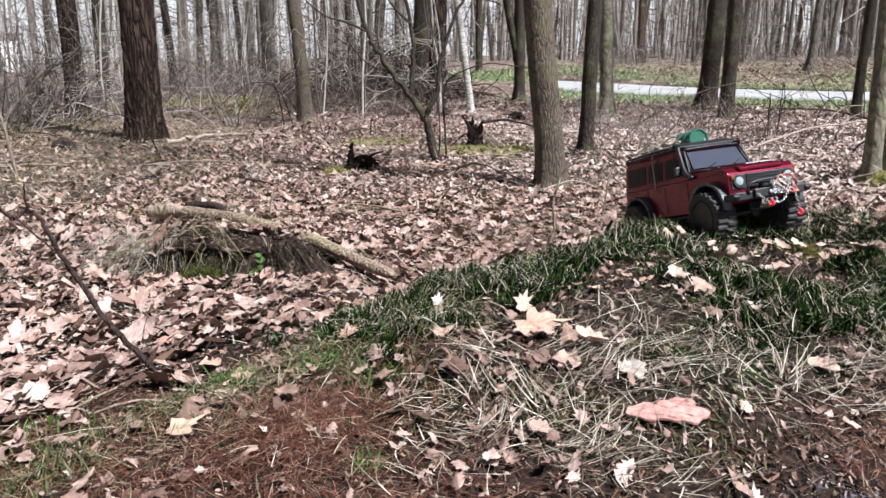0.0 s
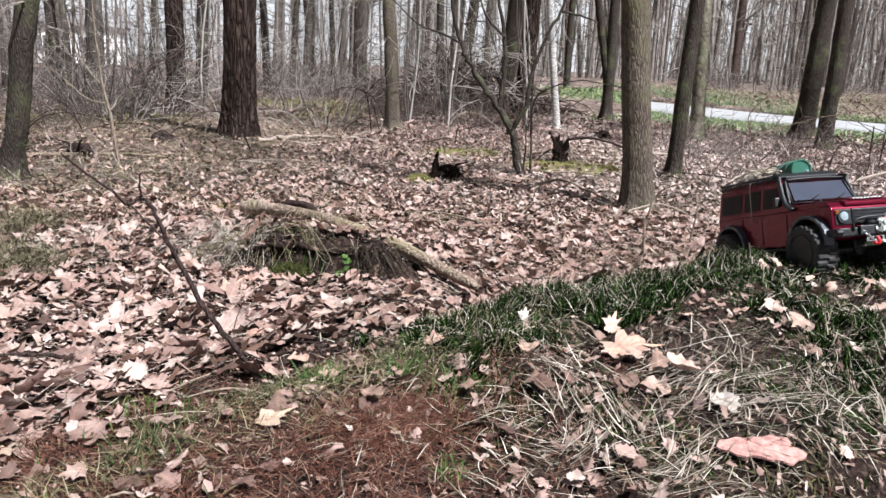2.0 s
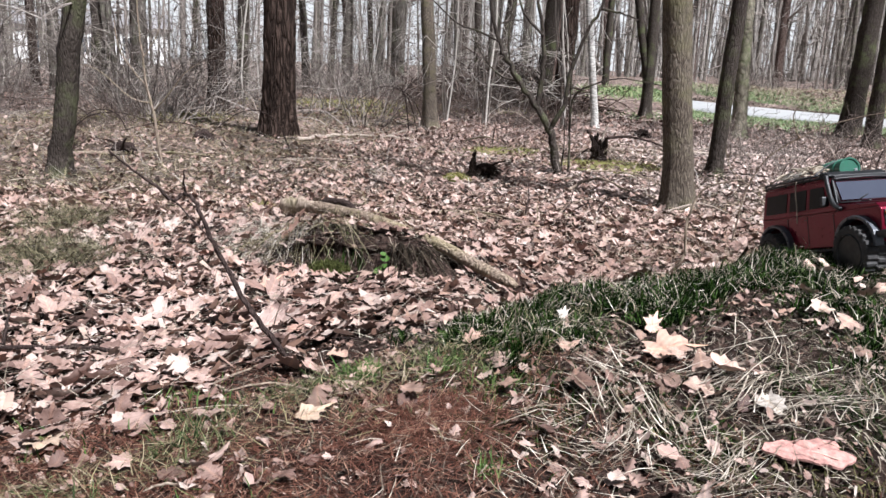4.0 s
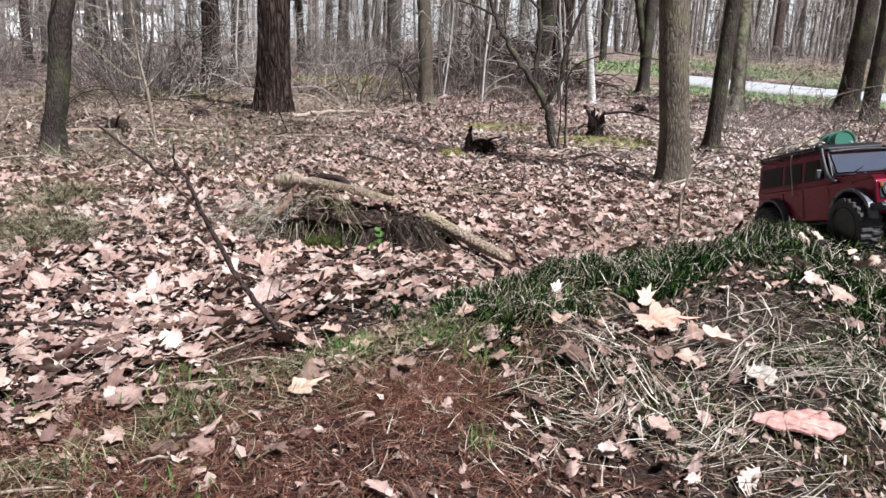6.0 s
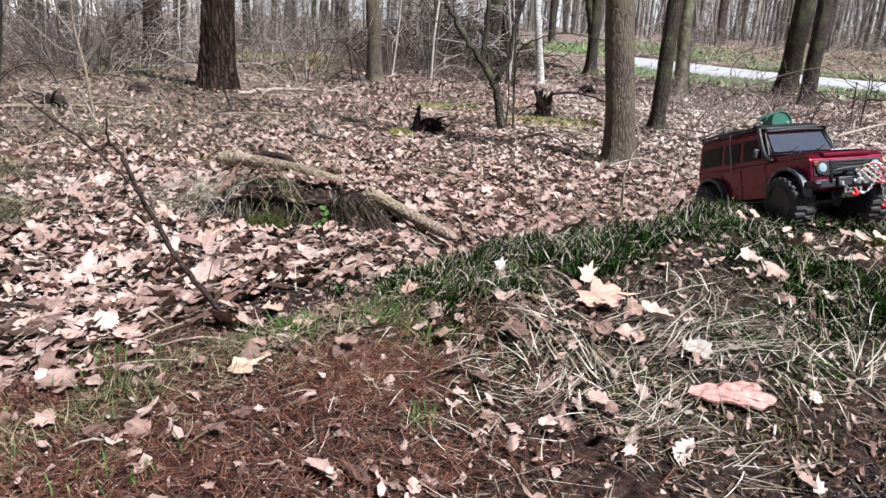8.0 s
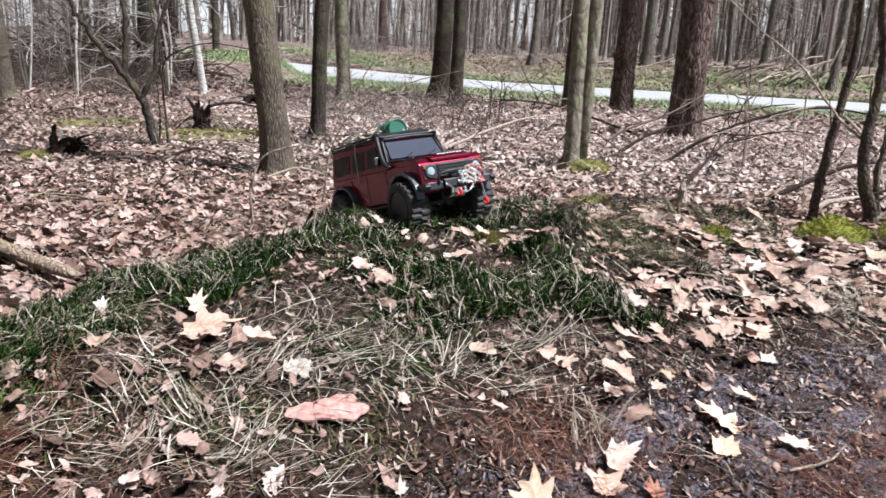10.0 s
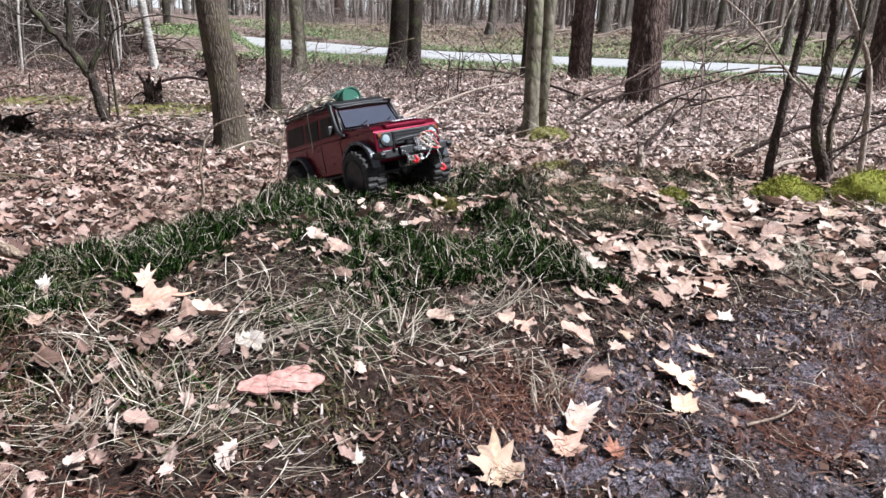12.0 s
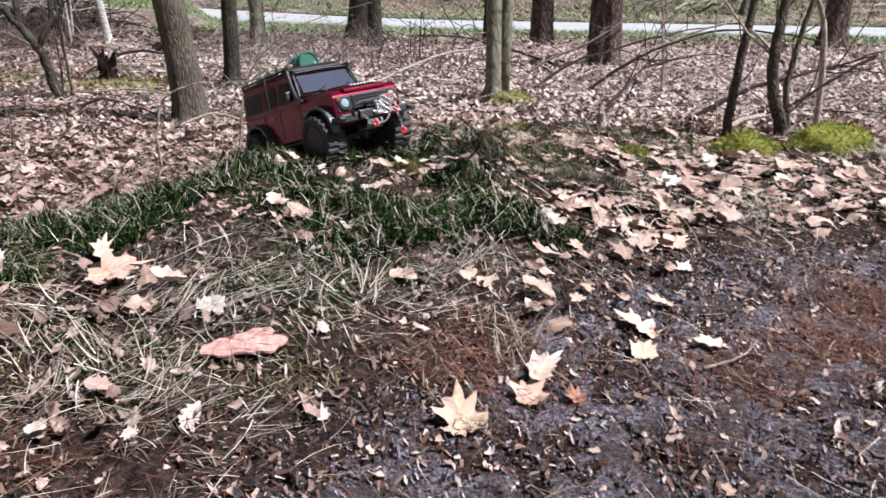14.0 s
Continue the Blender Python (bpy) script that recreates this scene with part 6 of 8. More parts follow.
def strew(shapes, xy, size, tilt, lift, rng):
    """Lays shapes on the ground at xy: (verts, faces) of all of them."""
    n = len(xy)
    pick = rng.integers(len(shapes), size=n)
    yaw, tx, ty = rng.uniform(0, 2 * math.pi, n), rng.normal(size=n) * tilt, rng.normal(size=n) * tilt
    z0 = height(xy[:, 0], xy[:, 1])
    e = 0.03
    sx = (height(xy[:, 0] + e, xy[:, 1]) - z0) / e
    sy = (height(xy[:, 0], xy[:, 1] + e) - z0) / e
    out, maps = [], []
    for s, (v, f) in enumerate(shapes):
        idx = np.where(pick == s)[0]
        if not len(idx):
            continue
        p = v[None] * size[idx, None, None]
        x, y, z = p[..., 0], p[..., 1], p[..., 2]
        z = z + x * tx[idx, None] + y * ty[idx, None]
        c, si = np.cos(yaw[idx])[:, None], np.sin(yaw[idx])[:, None]
        x, y = c * x - si * y, si * x + c * y
        z = z + x * sx[idx, None] + y * sy[idx, None] + (z0[idx] + lift[idx])[:, None]
        w = np.stack([x + xy[idx, 0:1], y + xy[idx, 1:2], z], -1).reshape(-1, 3)
        ff = (f[None] + (np.arange(len(idx)) * len(v))[:, None, None]).reshape(-1, f.shape[1])
        out.append((w, ff))
        span = np.stack([v[:, 0] + 0.5, v[:, 1] + 0.5], -1)
        maps.append(np.tile(span, (len(idx), 1)))
    return (*gather(out), np.concatenate(maps))


def sector(n, r0, r1, a0, a1, rng):
    r = np.sqrt(rng.uniform(r0**2, r1**2, n))
    a = np.radians(rng.uniform(a0, a1, n))
    soft = np.random.default_rng(n)
    a += np.radians(soft.normal(size=n) * 5.0)
    r *= 1 + 0.1 * np.abs(soft.normal(size=n))
    return np.stack([0.2 + r * np.sin(a), 0.1 + r * np.cos(a)], -1)


def lush_leaf(wide, curl, rng, n=12, lobes=3.7, cut=0.42):
    """A near leaf: rounded and pointed lobes, wavy rims, rolled sides. As (verts, quads)."""
    u = np.linspace(0, 1, n)
    env = wide * np.sin(math.pi * np.clip(u, 0.03, 0.96) ** 1.15) ** 0.55

    def edge():
        wave = np.abs(np.sin(math.pi * (rng.uniform(0.88, 1.12) * lobes * u + rng.uniform(0, 0.3)))) ** 0.8
        w = env * (cut + (1 - cut) * wave) * rng.uniform(0.9, 1.1, n)
        w[0], w[-1] = 0.01, 0.03
        return u - 0.5 + 0.1 * wave * (w / wide), w, 0.05 * np.sin(rng.uniform(6, 14) * u + rng.uniform(0, 6)) + rng.normal(size=n) * 0.012

    z = curl * (0.9 * (u - 0.5) ** 2) + 0.05 * np.sin(5 * u + rng.uniform(0, 6))
    (xl, wl, el), (xr, wr, er) = edge(), edge()
    roll = rng.uniform(-0.2, 1.3, 2) * curl
    mid = np.stack([u - 0.5, 0.04 * np.sin(3 * u + rng.uniform(0, 6)), z], -1)
    inl = np.stack([(u - 0.5 + xl) / 2, wl * 0.55, z + 0.25 * roll[0] * wl], -1)
    inr = np.stack([(u - 0.5 + xr) / 2, -wr * 0.55, z + 0.25 * roll[1] * wr], -1)
    lft = np.stack([xl, wl * (1 - 0.15 * abs(roll[0])), z + roll[0] * wl + el], -1)
    rgt = np.stack([xr, -wr * (1 - 0.15 * abs(roll[1])), z + roll[1] * wr + er], -1)
    v = np.concatenate([lft, inl, mid, inr, rgt])
    k = np.arange(n - 1)
    q = np.concatenate([np.stack([b * n + n + k, b * n + n + k + 1, b * n + k + 1, b * n + k], -1) for b in range(4)])
    return v, q


def pointed_leaf(curl, rng, deep=0.42, count=3, wide=1.0):
    """A pointed-lobed oak leaf: narrow lobes with sharp tips and round bays. As (verts, quads)."""
    n = 34
    th = np.linspace(-math.pi, math.pi, n, endpoint=False)
    out = np.zeros(n)
    for s in (-1, 1):
        ang, rad = [0.0, 0.1], [0.52, 0.42]
        for k in range(count):
            a = math.pi * (0.23 + 0.52 * k / max(1, count - 1)) + rng.normal() * 0.06
            r = (0.44, 0.46, 0.37, 0.28)[k] * rng.uniform(0.85, 1.12)
            ang += [a - 0.3, a - 0.1, a, a + 0.13]
            rad += [deep * 0.46 * rng.uniform(0.85, 1.15), r * 0.86, r, r * 0.8]
        ang += [math.pi * 0.93, math.pi]
        rad += [0.2, 0.3]
        m = (th * s > 0) | (th == 0) | (np.abs(th) > 3.1)
        out[m] = np.interp(np.abs(th[m]), ang, rad)
    out *= rng.uniform(0.94, 1.06, n)
    v = []
    for q in (1.0, 0.6, 0.03):
        x, y = q * out * np.cos(th), q * out * np.sin(th) * wide
        z = curl * (0.9 * x * x + 1.3 * y * y) + 0.05 * np.sin(9 * x + 5 * y + rng.uniform(0, 0.4)) + (0.02 * rng.normal(size=n) if q == 1.0 else 0)
        v.append(np.stack([x, y, z], -1))
    k = np.arange(n)
    f = np.concatenate([np.stack([b * n + k, b * n + (k + 1) % n, (b + 1) * n + (k + 1) % n, (b + 1) * n + k], -1) for b in range(2)])
    return np.concatenate(v), f


lr = np.random.default_rng(90)
lush_leaves = [lush_leaf(w, c, lr) for w, c in ((0.34, 0.3), (0.4, -0.3), (0.32, 0.5), (0.42, 0.2), (0.36, -0.4), (0.34, 0.7), (0.3, -0.3), (0.44, 0.5), (0.38, 0.7), (0.35, -1.1))]
lush_leaves = lush_leaves[:6] + [pointed_leaf(c, lr, d, k, w) for c, d, k, w in ((0.5, 0.62, 3, 0.75), (-0.4, 0.66, 3, 0.7), (0.8, 0.6, 3, 0.65), (0.3, 0.6, 3, 0.8))]
fine_leaves = [leaf_shape(9, True, w, c, lr) for w, c in ((0.36, 0.3), (0.4, -0.3), (0.34, 0.5), (0.42, 0.2), (0.38, -0.5), (0.36, 0.8), (0.33, -0.2), (0.44, 0.4))]
plain_leaves = [leaf_shape(5, True, w, c, lr) for w, c in ((0.32, 0.6), (0.36, -0.6), (0.28, 1.1), (0.34, 0.2))]
far_leaves = [leaf_shape(4, False, w, c, lr) for w, c in ((0.34, 0.7), (0.38, -0.7), (0.3, 1.2))]


def wooded(xy, rng, keep_bank):
    b = np.clip((bank(xy[:, 0], xy[:, 1]) - 0.84) / 0.15, 0, 1)
    gap = np.min(np.hypot(xy[:, :1] - road_line[None, :, 0], xy[:, 1:] - road_line[None, :, 1]), axis=1)
    return xy[(rng.uniform(size=len(xy)) > b * (1 - keep_bank)) & (gap > 1.9)]


def on_bank(n, x0, x1, y0, y1, rng, least=0.55):
    xy = np.stack([rng.uniform(x0, x1, n), rng.uniform(y0, y1, n)], -1)
    return xy[bank(xy[:, 0], xy[:, 1]) > least]


def thinned(xy, rng):
    """Fewer leaves under the left-hand trees, where dead grass and moss take over."""
    part_grass = smooth((-1.3 - xy[:, 0]) / 1.2) * smooth((xy[:, 1] - 2.6) / 1.2) * smooth((11 - xy[:, 1]) / 2)
    return xy[rng.uniform(size=len(xy)) > 0.62 * part_grass]


def clear_face(xy):
    """Leaves out the steep bare face of the hummock."""
    return xy[(np.abs(xy[:, 0] + 0.44) > 0.29) | (np.abs(xy[:, 1] - 2.16) > 0.07)]


def litter(name, label, shapes, xy, lo, hi, tilt, up, rng, mat=None):
    size = lo + (hi - lo) * rng.uniform(size=len(xy)) ** 1.6
    v, f, uv = strew(shapes, xy, size, tilt, rng.uniform(0.004, up, len(xy)), rng)
    return tagged(new(name, quick(name, v, f, mat or LEAF, True, uv)), label, "leaf litter", kind="stuff")


litter("leaf_litter", "thick litter of dry brown oak leaves", lush_leaves, clear_face(wooded(sector(5000, 0.9, 1.8, -66, 70, lr), lr, 0.0)), 0.02, 0.082, 0.27, 0.032, lr)
litter("leaf_litter", "dry oak leaves filling the hollow", fine_leaves, clear_face(wooded(sector(22000, 1.75, 3.6, -62, 66, lr), lr, 0.0)), 0.018, 0.074, 0.27, 0.032, lr)
xy = thinned(wooded(sector(48000, 3.3, 8.5, -50, 62, lr), lr, 0.0), lr)
open_side = xy[:, 0] + lr.normal(size=len(xy)) * 0.5 > 0.3
litter("leaf_litter", "dry brown oak leaves covering the wood floor", plain_leaves, xy[~open_side], 0.022, 0.066, 0.26, 0.03, lr)
litter("leaf_litter", "oak leaves in the open wood, coloured paler as sunlit", plain_leaves, xy[open_side], 0.022, 0.07, 0.2, 0.03, lr, OPEN_LEAF)
litter("leaf_litter", "distant dry brown leaf litter", far_leaves, thinned(wooded(sector(26000, 8.2, 19, -48, 62, lr), lr, 1.0), lr), 0.04, 0.085, 0.24, 0.03, lr)

xy = np.stack([lr.uniform(0.95, 3.2, 2900), lr.uniform(1.1, 2.6, 2900)], -1)
xy = xy[(xy[:, 1] > path_edge(xy[:, 0]) + 0.04) & (bank(xy[:, 0], xy[:, 1]) > 0.4) & (lr.uniform(size=len(xy)) < smooth((xy[:, 0] - 1.0) / 0.35) * 0.9 + 0.05)]
pick = lr.uniform(size=len(xy)) < 0.55
litter("leaf_litter", "drift of large dry oak leaves at the bank foot", lush_leaves, xy[pick], 0.022, 0.08, 0.15, 0.028, lr, DRIFT_LEAF)
litter("leaf_litter", "dull brown oak leaves at the bank foot", lush_leaves, xy[~pick], 0.016, 0.075, 0.2, 0.024, lr, LEAF)
straw_xy = xy + lr.normal(size=xy.shape) * 0.05
xy = on_bank(1600, -0.6, 1.3, 0.8, 2.4, lr)
xy = xy[xy[:, 1] > path_edge(xy[:, 0]) + 0.02]
litter("leaf_litter", "small leaf scraps scattered on the bank", plain_leaves, xy, 0.008, 0.03, 0.3, 0.016, lr)

s = np.array([(0.3, 1.36, 0.05), (0.24, 1.22, 0.07), (0.38, 1.2, 0.06), (0.72, 1.62, 0.07), (0.8, 1.68, 0.06), (0.05, 1.28, 0.07), (-0.1, 1.2, 0.08), (0.6, 1.5, 0.08), (1.0, 1.1, 0.06), (0.9, 1.05, 0.06), (-0.45, 1.05, 0.1), (1.12, 1.25, 0.06), (0.85, 1.8, 0.04), (0.92, 1.77, 0.04), (1.0, 1.75, 0.04), (1.07, 1.5, 0.035), (1.1, 1.42, 0.04), (0.5, 1.5, 0.04), (0.56, 1.5, 0.04), (0.82, 1.14, 0.04), (0.7, 1.9, 0.05)])
xy = np.repeat(s[:, :2], 8, 0) + lr.normal(size=(8 * len(s), 2)) * np.repeat(s[:, 2:], 8, 0)
litter("leaf_litter", "clusters of small tan leaves on the bank", lush_leaves, xy[bank(xy[:, 0], xy[:, 1]) > 0.5], 0.018, 0.06, 0.2, 0.034, lr, DRIFT_LEAF)
xy = np.concatenate([sector(13000, 1.2, 9, 62, 298, lr), sector(3000, 1.0, 3, 62, 298, lr)])
xy = xy[(xy[:, 1] > path_edge(xy[:, 0])) | (xy[:, 1] < path_edge(xy[:, 0]) - 1.6)]
litter("leaf_litter", "dry leaves beside and behind the path", far_leaves, xy, 0.04, 0.09, 0.2, 0.02, lr)

xy = np.stack([lr.uniform(-0.9, 0.12, 380), lr.uniform(0.75, 1.3, 380)], -1)
xy = xy[lr.uniform(size=len(xy)) < 0.35 + 0.65 * smooth((xy[:, 1] - np.interp(xy[:, 0], EDGE_X, EDGE_Y) + 0.25) / 0.25)]
litter("leaf_litter", "scattered dry leaves on the lower bank", lush_leaves, xy, 0.014, 0.048, 0.2, 0.02, lr)

shred = np.random.default_rng(93)
xy = np.repeat(np.array([(0.2, 1.12), (0.16, 1.0), (0.3, 1.06), (0.26, 0.96), (0.42, 1.0), (0.1, 1.17), (0.24, 1.24), (0.33, 1.18)]), 11, 0) + shred.normal(size=(88, 2)) * 0.055
litter("leaf_litter", "small curled brown leaf shreds in dead grass", lush_leaves, xy, 0.01, 0.036, 0.35, 0.022, shred, LEAF)

# leaves lying singly on the bank and path
LEAF_MESHES = [quick("leaf", v, f, LEAF_ONE, True, v[:, :2] + 0.5) for v, f in lush_leaves]


def single_leaf(name, me, x, y, size, yaw, lift, parent=None, tx=0.0, ty=0.0):
    ob = new(name, me)
    ob.parent = parent
    e = 0.03
    sx = (float(height(x + e, y)) - float(height(x - e, y))) / (2 * e)
    sy = (float(height(x, y + e)) - float(height(x, y - e))) / (2 * e)
    nrm = Vector((-sx + tx, -sy + ty, 1)).normalized()
    rot = nrm.to_track_quat("Z", "Y").to_matrix().to_4x4()
    ob.matrix_world = Matrix.Translation(on(x, y, lift)) @ rot @ Matrix.Rotation(yaw, 4, "Z") @ Matrix.Diagonal((size, size, size, 1))
    return ob


lr = np.random.default_rng(96)
count = 0
while count < 290:
    x, y = lr.uniform(-0.7, 2.2), lr.uniform(0.75, 2.5)
    if bank(x, y) < 0.75 or y < path_edge(x) - 0.3:
        continue
    weight = 0.3 + 0.9 * smooth((x - 0.9) / 0.4) * smooth((y - path_edge(x)) / 0.1) + 0.35 * smooth((y - 1.5) / 0.4)
    if y < path_edge(x) + 0.02:
        weight *= 0.22
    if x < 0.9 and y < 1.15:
        weight *= 0.55
    if lr.uniform() > weight:
        continue
    single_leaf("leaf", LEAF_MESHES[int(lr.integers(10))], x, y, lr.uniform(0.022, 0.052) if x < 1.0 else lr.uniform(0.035, 0.08), lr.uniform(0, 6.28), 0.01 + lr.uniform(0, 0.01), ground, lr.normal() * 0.15, lr.normal() * 0.15 - 0.05)
    count += 1


def special(label, mat, x, y, size, yaw, star=False, lift=0.016, seed=1, tx=0.0, ty=0.0):
    r = np.random.default_rng(seed)
    v, f = pointed_leaf(r.uniform(0.5, 0.9), r, r.uniform(0.42, 0.5), 3, 0.76) if star else pointed_leaf(r.uniform(0.5, 1.1), r, r.uniform(0.5, 0.62), 3, 0.66)
    me = quick("fallen_leaf", v, f, mat, True, v[:, :2] + 0.5)
    ob = single_leaf("fallen_leaf", me, x, y, size * (0.85 if star else 0.75), yaw, lift * 0.6, None, tx, ty)
    return tagged(ob, label, "leaf", "single leaves on the bank")


special("tan pointed oak leaf on dead grass", LEAF_TAN, 0.31, 1.31, 0.15, 0.2, True, 0.04, 2, 0.0, -0.3)
special("upright folded tan leaf on dead grass", LEAF_TAN, 0.30, 1.41, 0.08, 1.0, False, 0.04, 3, 0.2, -0.5)
special("bleached lobed leaf on dead grass", LEAF_WHITE, 0.433, 1.152, 0.1, -1.1, False, 0.025, 4, 0, -0.2)
special("large pale yellow star-lobed leaf on the path", LEAF_PALE, 0.666, 0.858, 0.125, 1.2, True, 0.016, 5)
special("orange-tan lobed leaf on the path", LEAF_ORANGE, 1.0, 0.98, 0.12, 0.8, True, 0.02, 6)
special("orange-tan curled leaf on the path", LEAF_ORANGE, 0.95, 0.908, 0.1, -0.7, False, 0.018, 7)
special("bleached ragged leaf on the path", LEAF_WHITE, 0.804, 0.921, 0.095, 0.3, False, 0.018, 8)
special("tan curled leaf on the path edge", LEAF_TAN, 0.76, 0.874, 0.09, 0.9, True, 0.018, 9)
special("small dark red leaf on the path", LEAF_DARK, 0.81, 0.848, 0.06, 2.0, False, 0.018, 10)
special("large tan oak leaf at the path edge", LEAF_TAN, 1.26, 1.24, 0.13, -0.2, False, 0.025, 11, 0.05, -0.1)
special("bleached leaf on dark grit", LEAF_WHITE, 1.21, 1.15, 0.075, -0.1, False, 0.018, 12)
special("pale grey sliver of leaf", LEAF_WHITE, 0.52, 0.91, 0.045, 1.5, False, 0.018, 13)
special("large bleached oak leaf among brown leaves", LEAF_WHITE, 1.51, 1.58, 0.13, -0.3, False, 0.04, 14, 0, -0.2)
special("cream oak leaf beside moss", LEAF_PALE, 1.95, 1.66, 0.11, 0.4, True, 0.04, 15, 0, -0.2)
special("cream oak leaf beside moss", LEAF_PALE, 2.12, 1.6, 0.1, 1.4, False, 0.04, 16, 0, -0.2)
special("large tan oak leaf standing in the hollow", LEAF_TAN, -0.6, 1.92, 0.12, 0.6, False, 0.05, 17, 0.1, -0.5)
special("pale tan leaf on brown needles", LEAF_PALE, -0.51, 0.96, 0.12, 0.9, True, 0.02, 18)
special("long curled tan leaf on needles", LEAF_PALE, -0.19, 1.09, 0.1, 0.5, False, 0.02, 19)
special("bleached leaf upright on the mound edge", LEAF_WHITE, 0.15, 1.46, 0.055, 1.1, False, 0.04, 20, 0.4, -0.5)
special("tan leaf on the mound edge", LEAF_TAN, 0.0, 1.36, 0.08, 0.3, False, 0.03, 22, 0, -0.3)

special("pinkish curled leaf on dark grit", LEAF_TAN, 1.089, 1.044, 0.075, 2.2, False, 0.02, 31)
special("yellowish leaf among bank litter", LEAF_PALE, 0.984, 1.102, 0.06, 0.3, False, 0.02, 32)
special("pinkish leaf on dead straw", LEAF_TAN, 0.826, 1.138, 0.07, 0.2, False, 0.025, 33)

# the pink flake of pine bark
flake = bmesh.new()
fr = np.random.default_rng(6)
key = [(-0.07, 0.004, 0), (-0.058, 0.02, 0), (-0.03, 0.025, 0), (0.0, 0.026, 0), (0.03, 0.032, 0), (0.05, 0.03, 0), (0.053, 0.016, 0), (0.05, 0.01, 0), (0.068, -0.006, 0), (0.056, -0.018, 0), (0.03, -0.032, 0), (0.01, -0.026, 0), (-0.02, -0.018, 0), (-0.045, -0.014, 0), (-0.07, 0.004, 0)]
outline = curve_points(key, 60)[:-1, :2] + fr.normal(size=(59, 2)) * 0.0005


def flake_z(x, y):
    return 0.002 * math.sin(38 * x + 1) - 1.6 * y * y + 0.0012 * math.sin(210 * x + 90 * y)


rings = [[flake.verts.new((x * q, y * q, flake_z(x * q, y * q) + h)) for x, y in outline] for q, h in ((1.0, -0.003), (1.0, 0.0), (0.7, 0.001), (0.35, 0.0012))]
cap = flake.verts.new((0, 0, flake_z(0, 0) + 0.0012))
for a, b in zip(rings, rings[1:]):
    for k in range(len(a)):
        flake.faces.new((a[k - 1], a[k], b[k], b[k - 1]))
for k in range(len(outline)):
    flake.faces.new((rings[-1][k - 1], rings[-1][k], cap))
flake.faces.new(list(reversed(rings[0])))
bmesh.ops.recalc_face_normals(flake, faces=flake.faces)
fm = bpy.data.meshes.new("bark_flake")
flake.to_mesh(fm)
flake.free()
fm.materials.append(plain("pink_bark", (0.44, 0.235, 0.2), 0.8, 0, 0.5, 70, 0.8))
ob = new("bark_flake", fm)
ob.matrix_world = pose(*on(0.46, 1.055, 0.013), 8, 0, 6) @ Matrix.Diagonal((0.78, 0.9, 1.0, 1))
tagged(ob, "pinkish flake of pine bark on dead grass", "bark flake")

# ---- grass, needles, moss, grit ----


def blades(xy, length, width, upright, bend, rng, sections=3, lift=0.0, facing=None, spread=0.6):
    """Tapered blades from the ground at xy; upright 1 stands, 0 lies. As (verts, quads)."""
    n = len(xy)
    a = rng.uniform(0, 2 * math.pi, n) if facing is None else facing + rng.normal(size=n) * spread
    u = np.linspace(0, 1, sections + 1)
    el = np.clip(upright + rng.normal(size=n) * 0.18, 0.02, 1.2) * math.pi / 2
    run = length[:, None] * u[None]
    droop = bend * u[None] ** 2 * length[:, None] * rng.uniform(0.3, 1.2, n)[:, None]
    h = run * np.cos(el)[:, None] + droop * 0.6
    zz = run * np.sin(el)[:, None] - droop * 0.8
    side = bend * 0.6 * rng.normal(size=n)[:, None] * u[None] ** 2 * length[:, None]
    x = xy[:, :1] + h * np.cos(a)[:, None] - side * np.sin(a)[:, None]
    y = xy[:, 1:] + h * np.sin(a)[:, None] + side * np.cos(a)[:, None]
    g = height(x, y)
    zz = np.maximum(zz, 0.002 + 0.004 * u[None]) + g + np.broadcast_to(lift, n)[:, None]
    w = width[:, None] * (1 - 0.8 * u[None] ** 1.5)
    px, py = -np.sin(a)[:, None] * w, np.cos(a)[:, None] * w
    left_side, right_side = np.stack([x + px, y + py, zz], -1), np.stack([x - px, y - py, zz + 0.25 * w], -1)
    v = np.stack([left_side, right_side], 2).reshape(n, -1, 3)
    k = np.arange(sections) * 2
    f = np.stack([k, k + 1, k + 3, k + 2], -1)
    ff = (f[None] + (np.arange(n) * v.shape[1])[:, None, None]).reshape(-1, 4)
    return v.reshape(-1, 3), ff


def stuff(name, label, category, data, mat):
    return tagged(new(name, quick(name, data[0], data[1], mat, True, data[2] if len(data) > 2 else None)), label, category, kind="stuff")


def blobs(spots, n, rng):
    """Random places thick round spots of (x, y, spread, weight)."""
    s = np.array(spots)
    k = rng.choice(len(s), n, p=s[:, 3] / s[:, 3].sum())
    return s[k, :2] + rng.normal(size=(n, 2)) * s[k, 2:3]


def combed(xy):
    """The way dead grass lies: swirls that change within a foot or so."""
    return 2.2 * np.sin(6.3 * xy[:, 0] + 4.1 * xy[:, 1]) + 1.7 * np.cos(9.7 * xy[:, 1] - 5.2 * xy[:, 0])


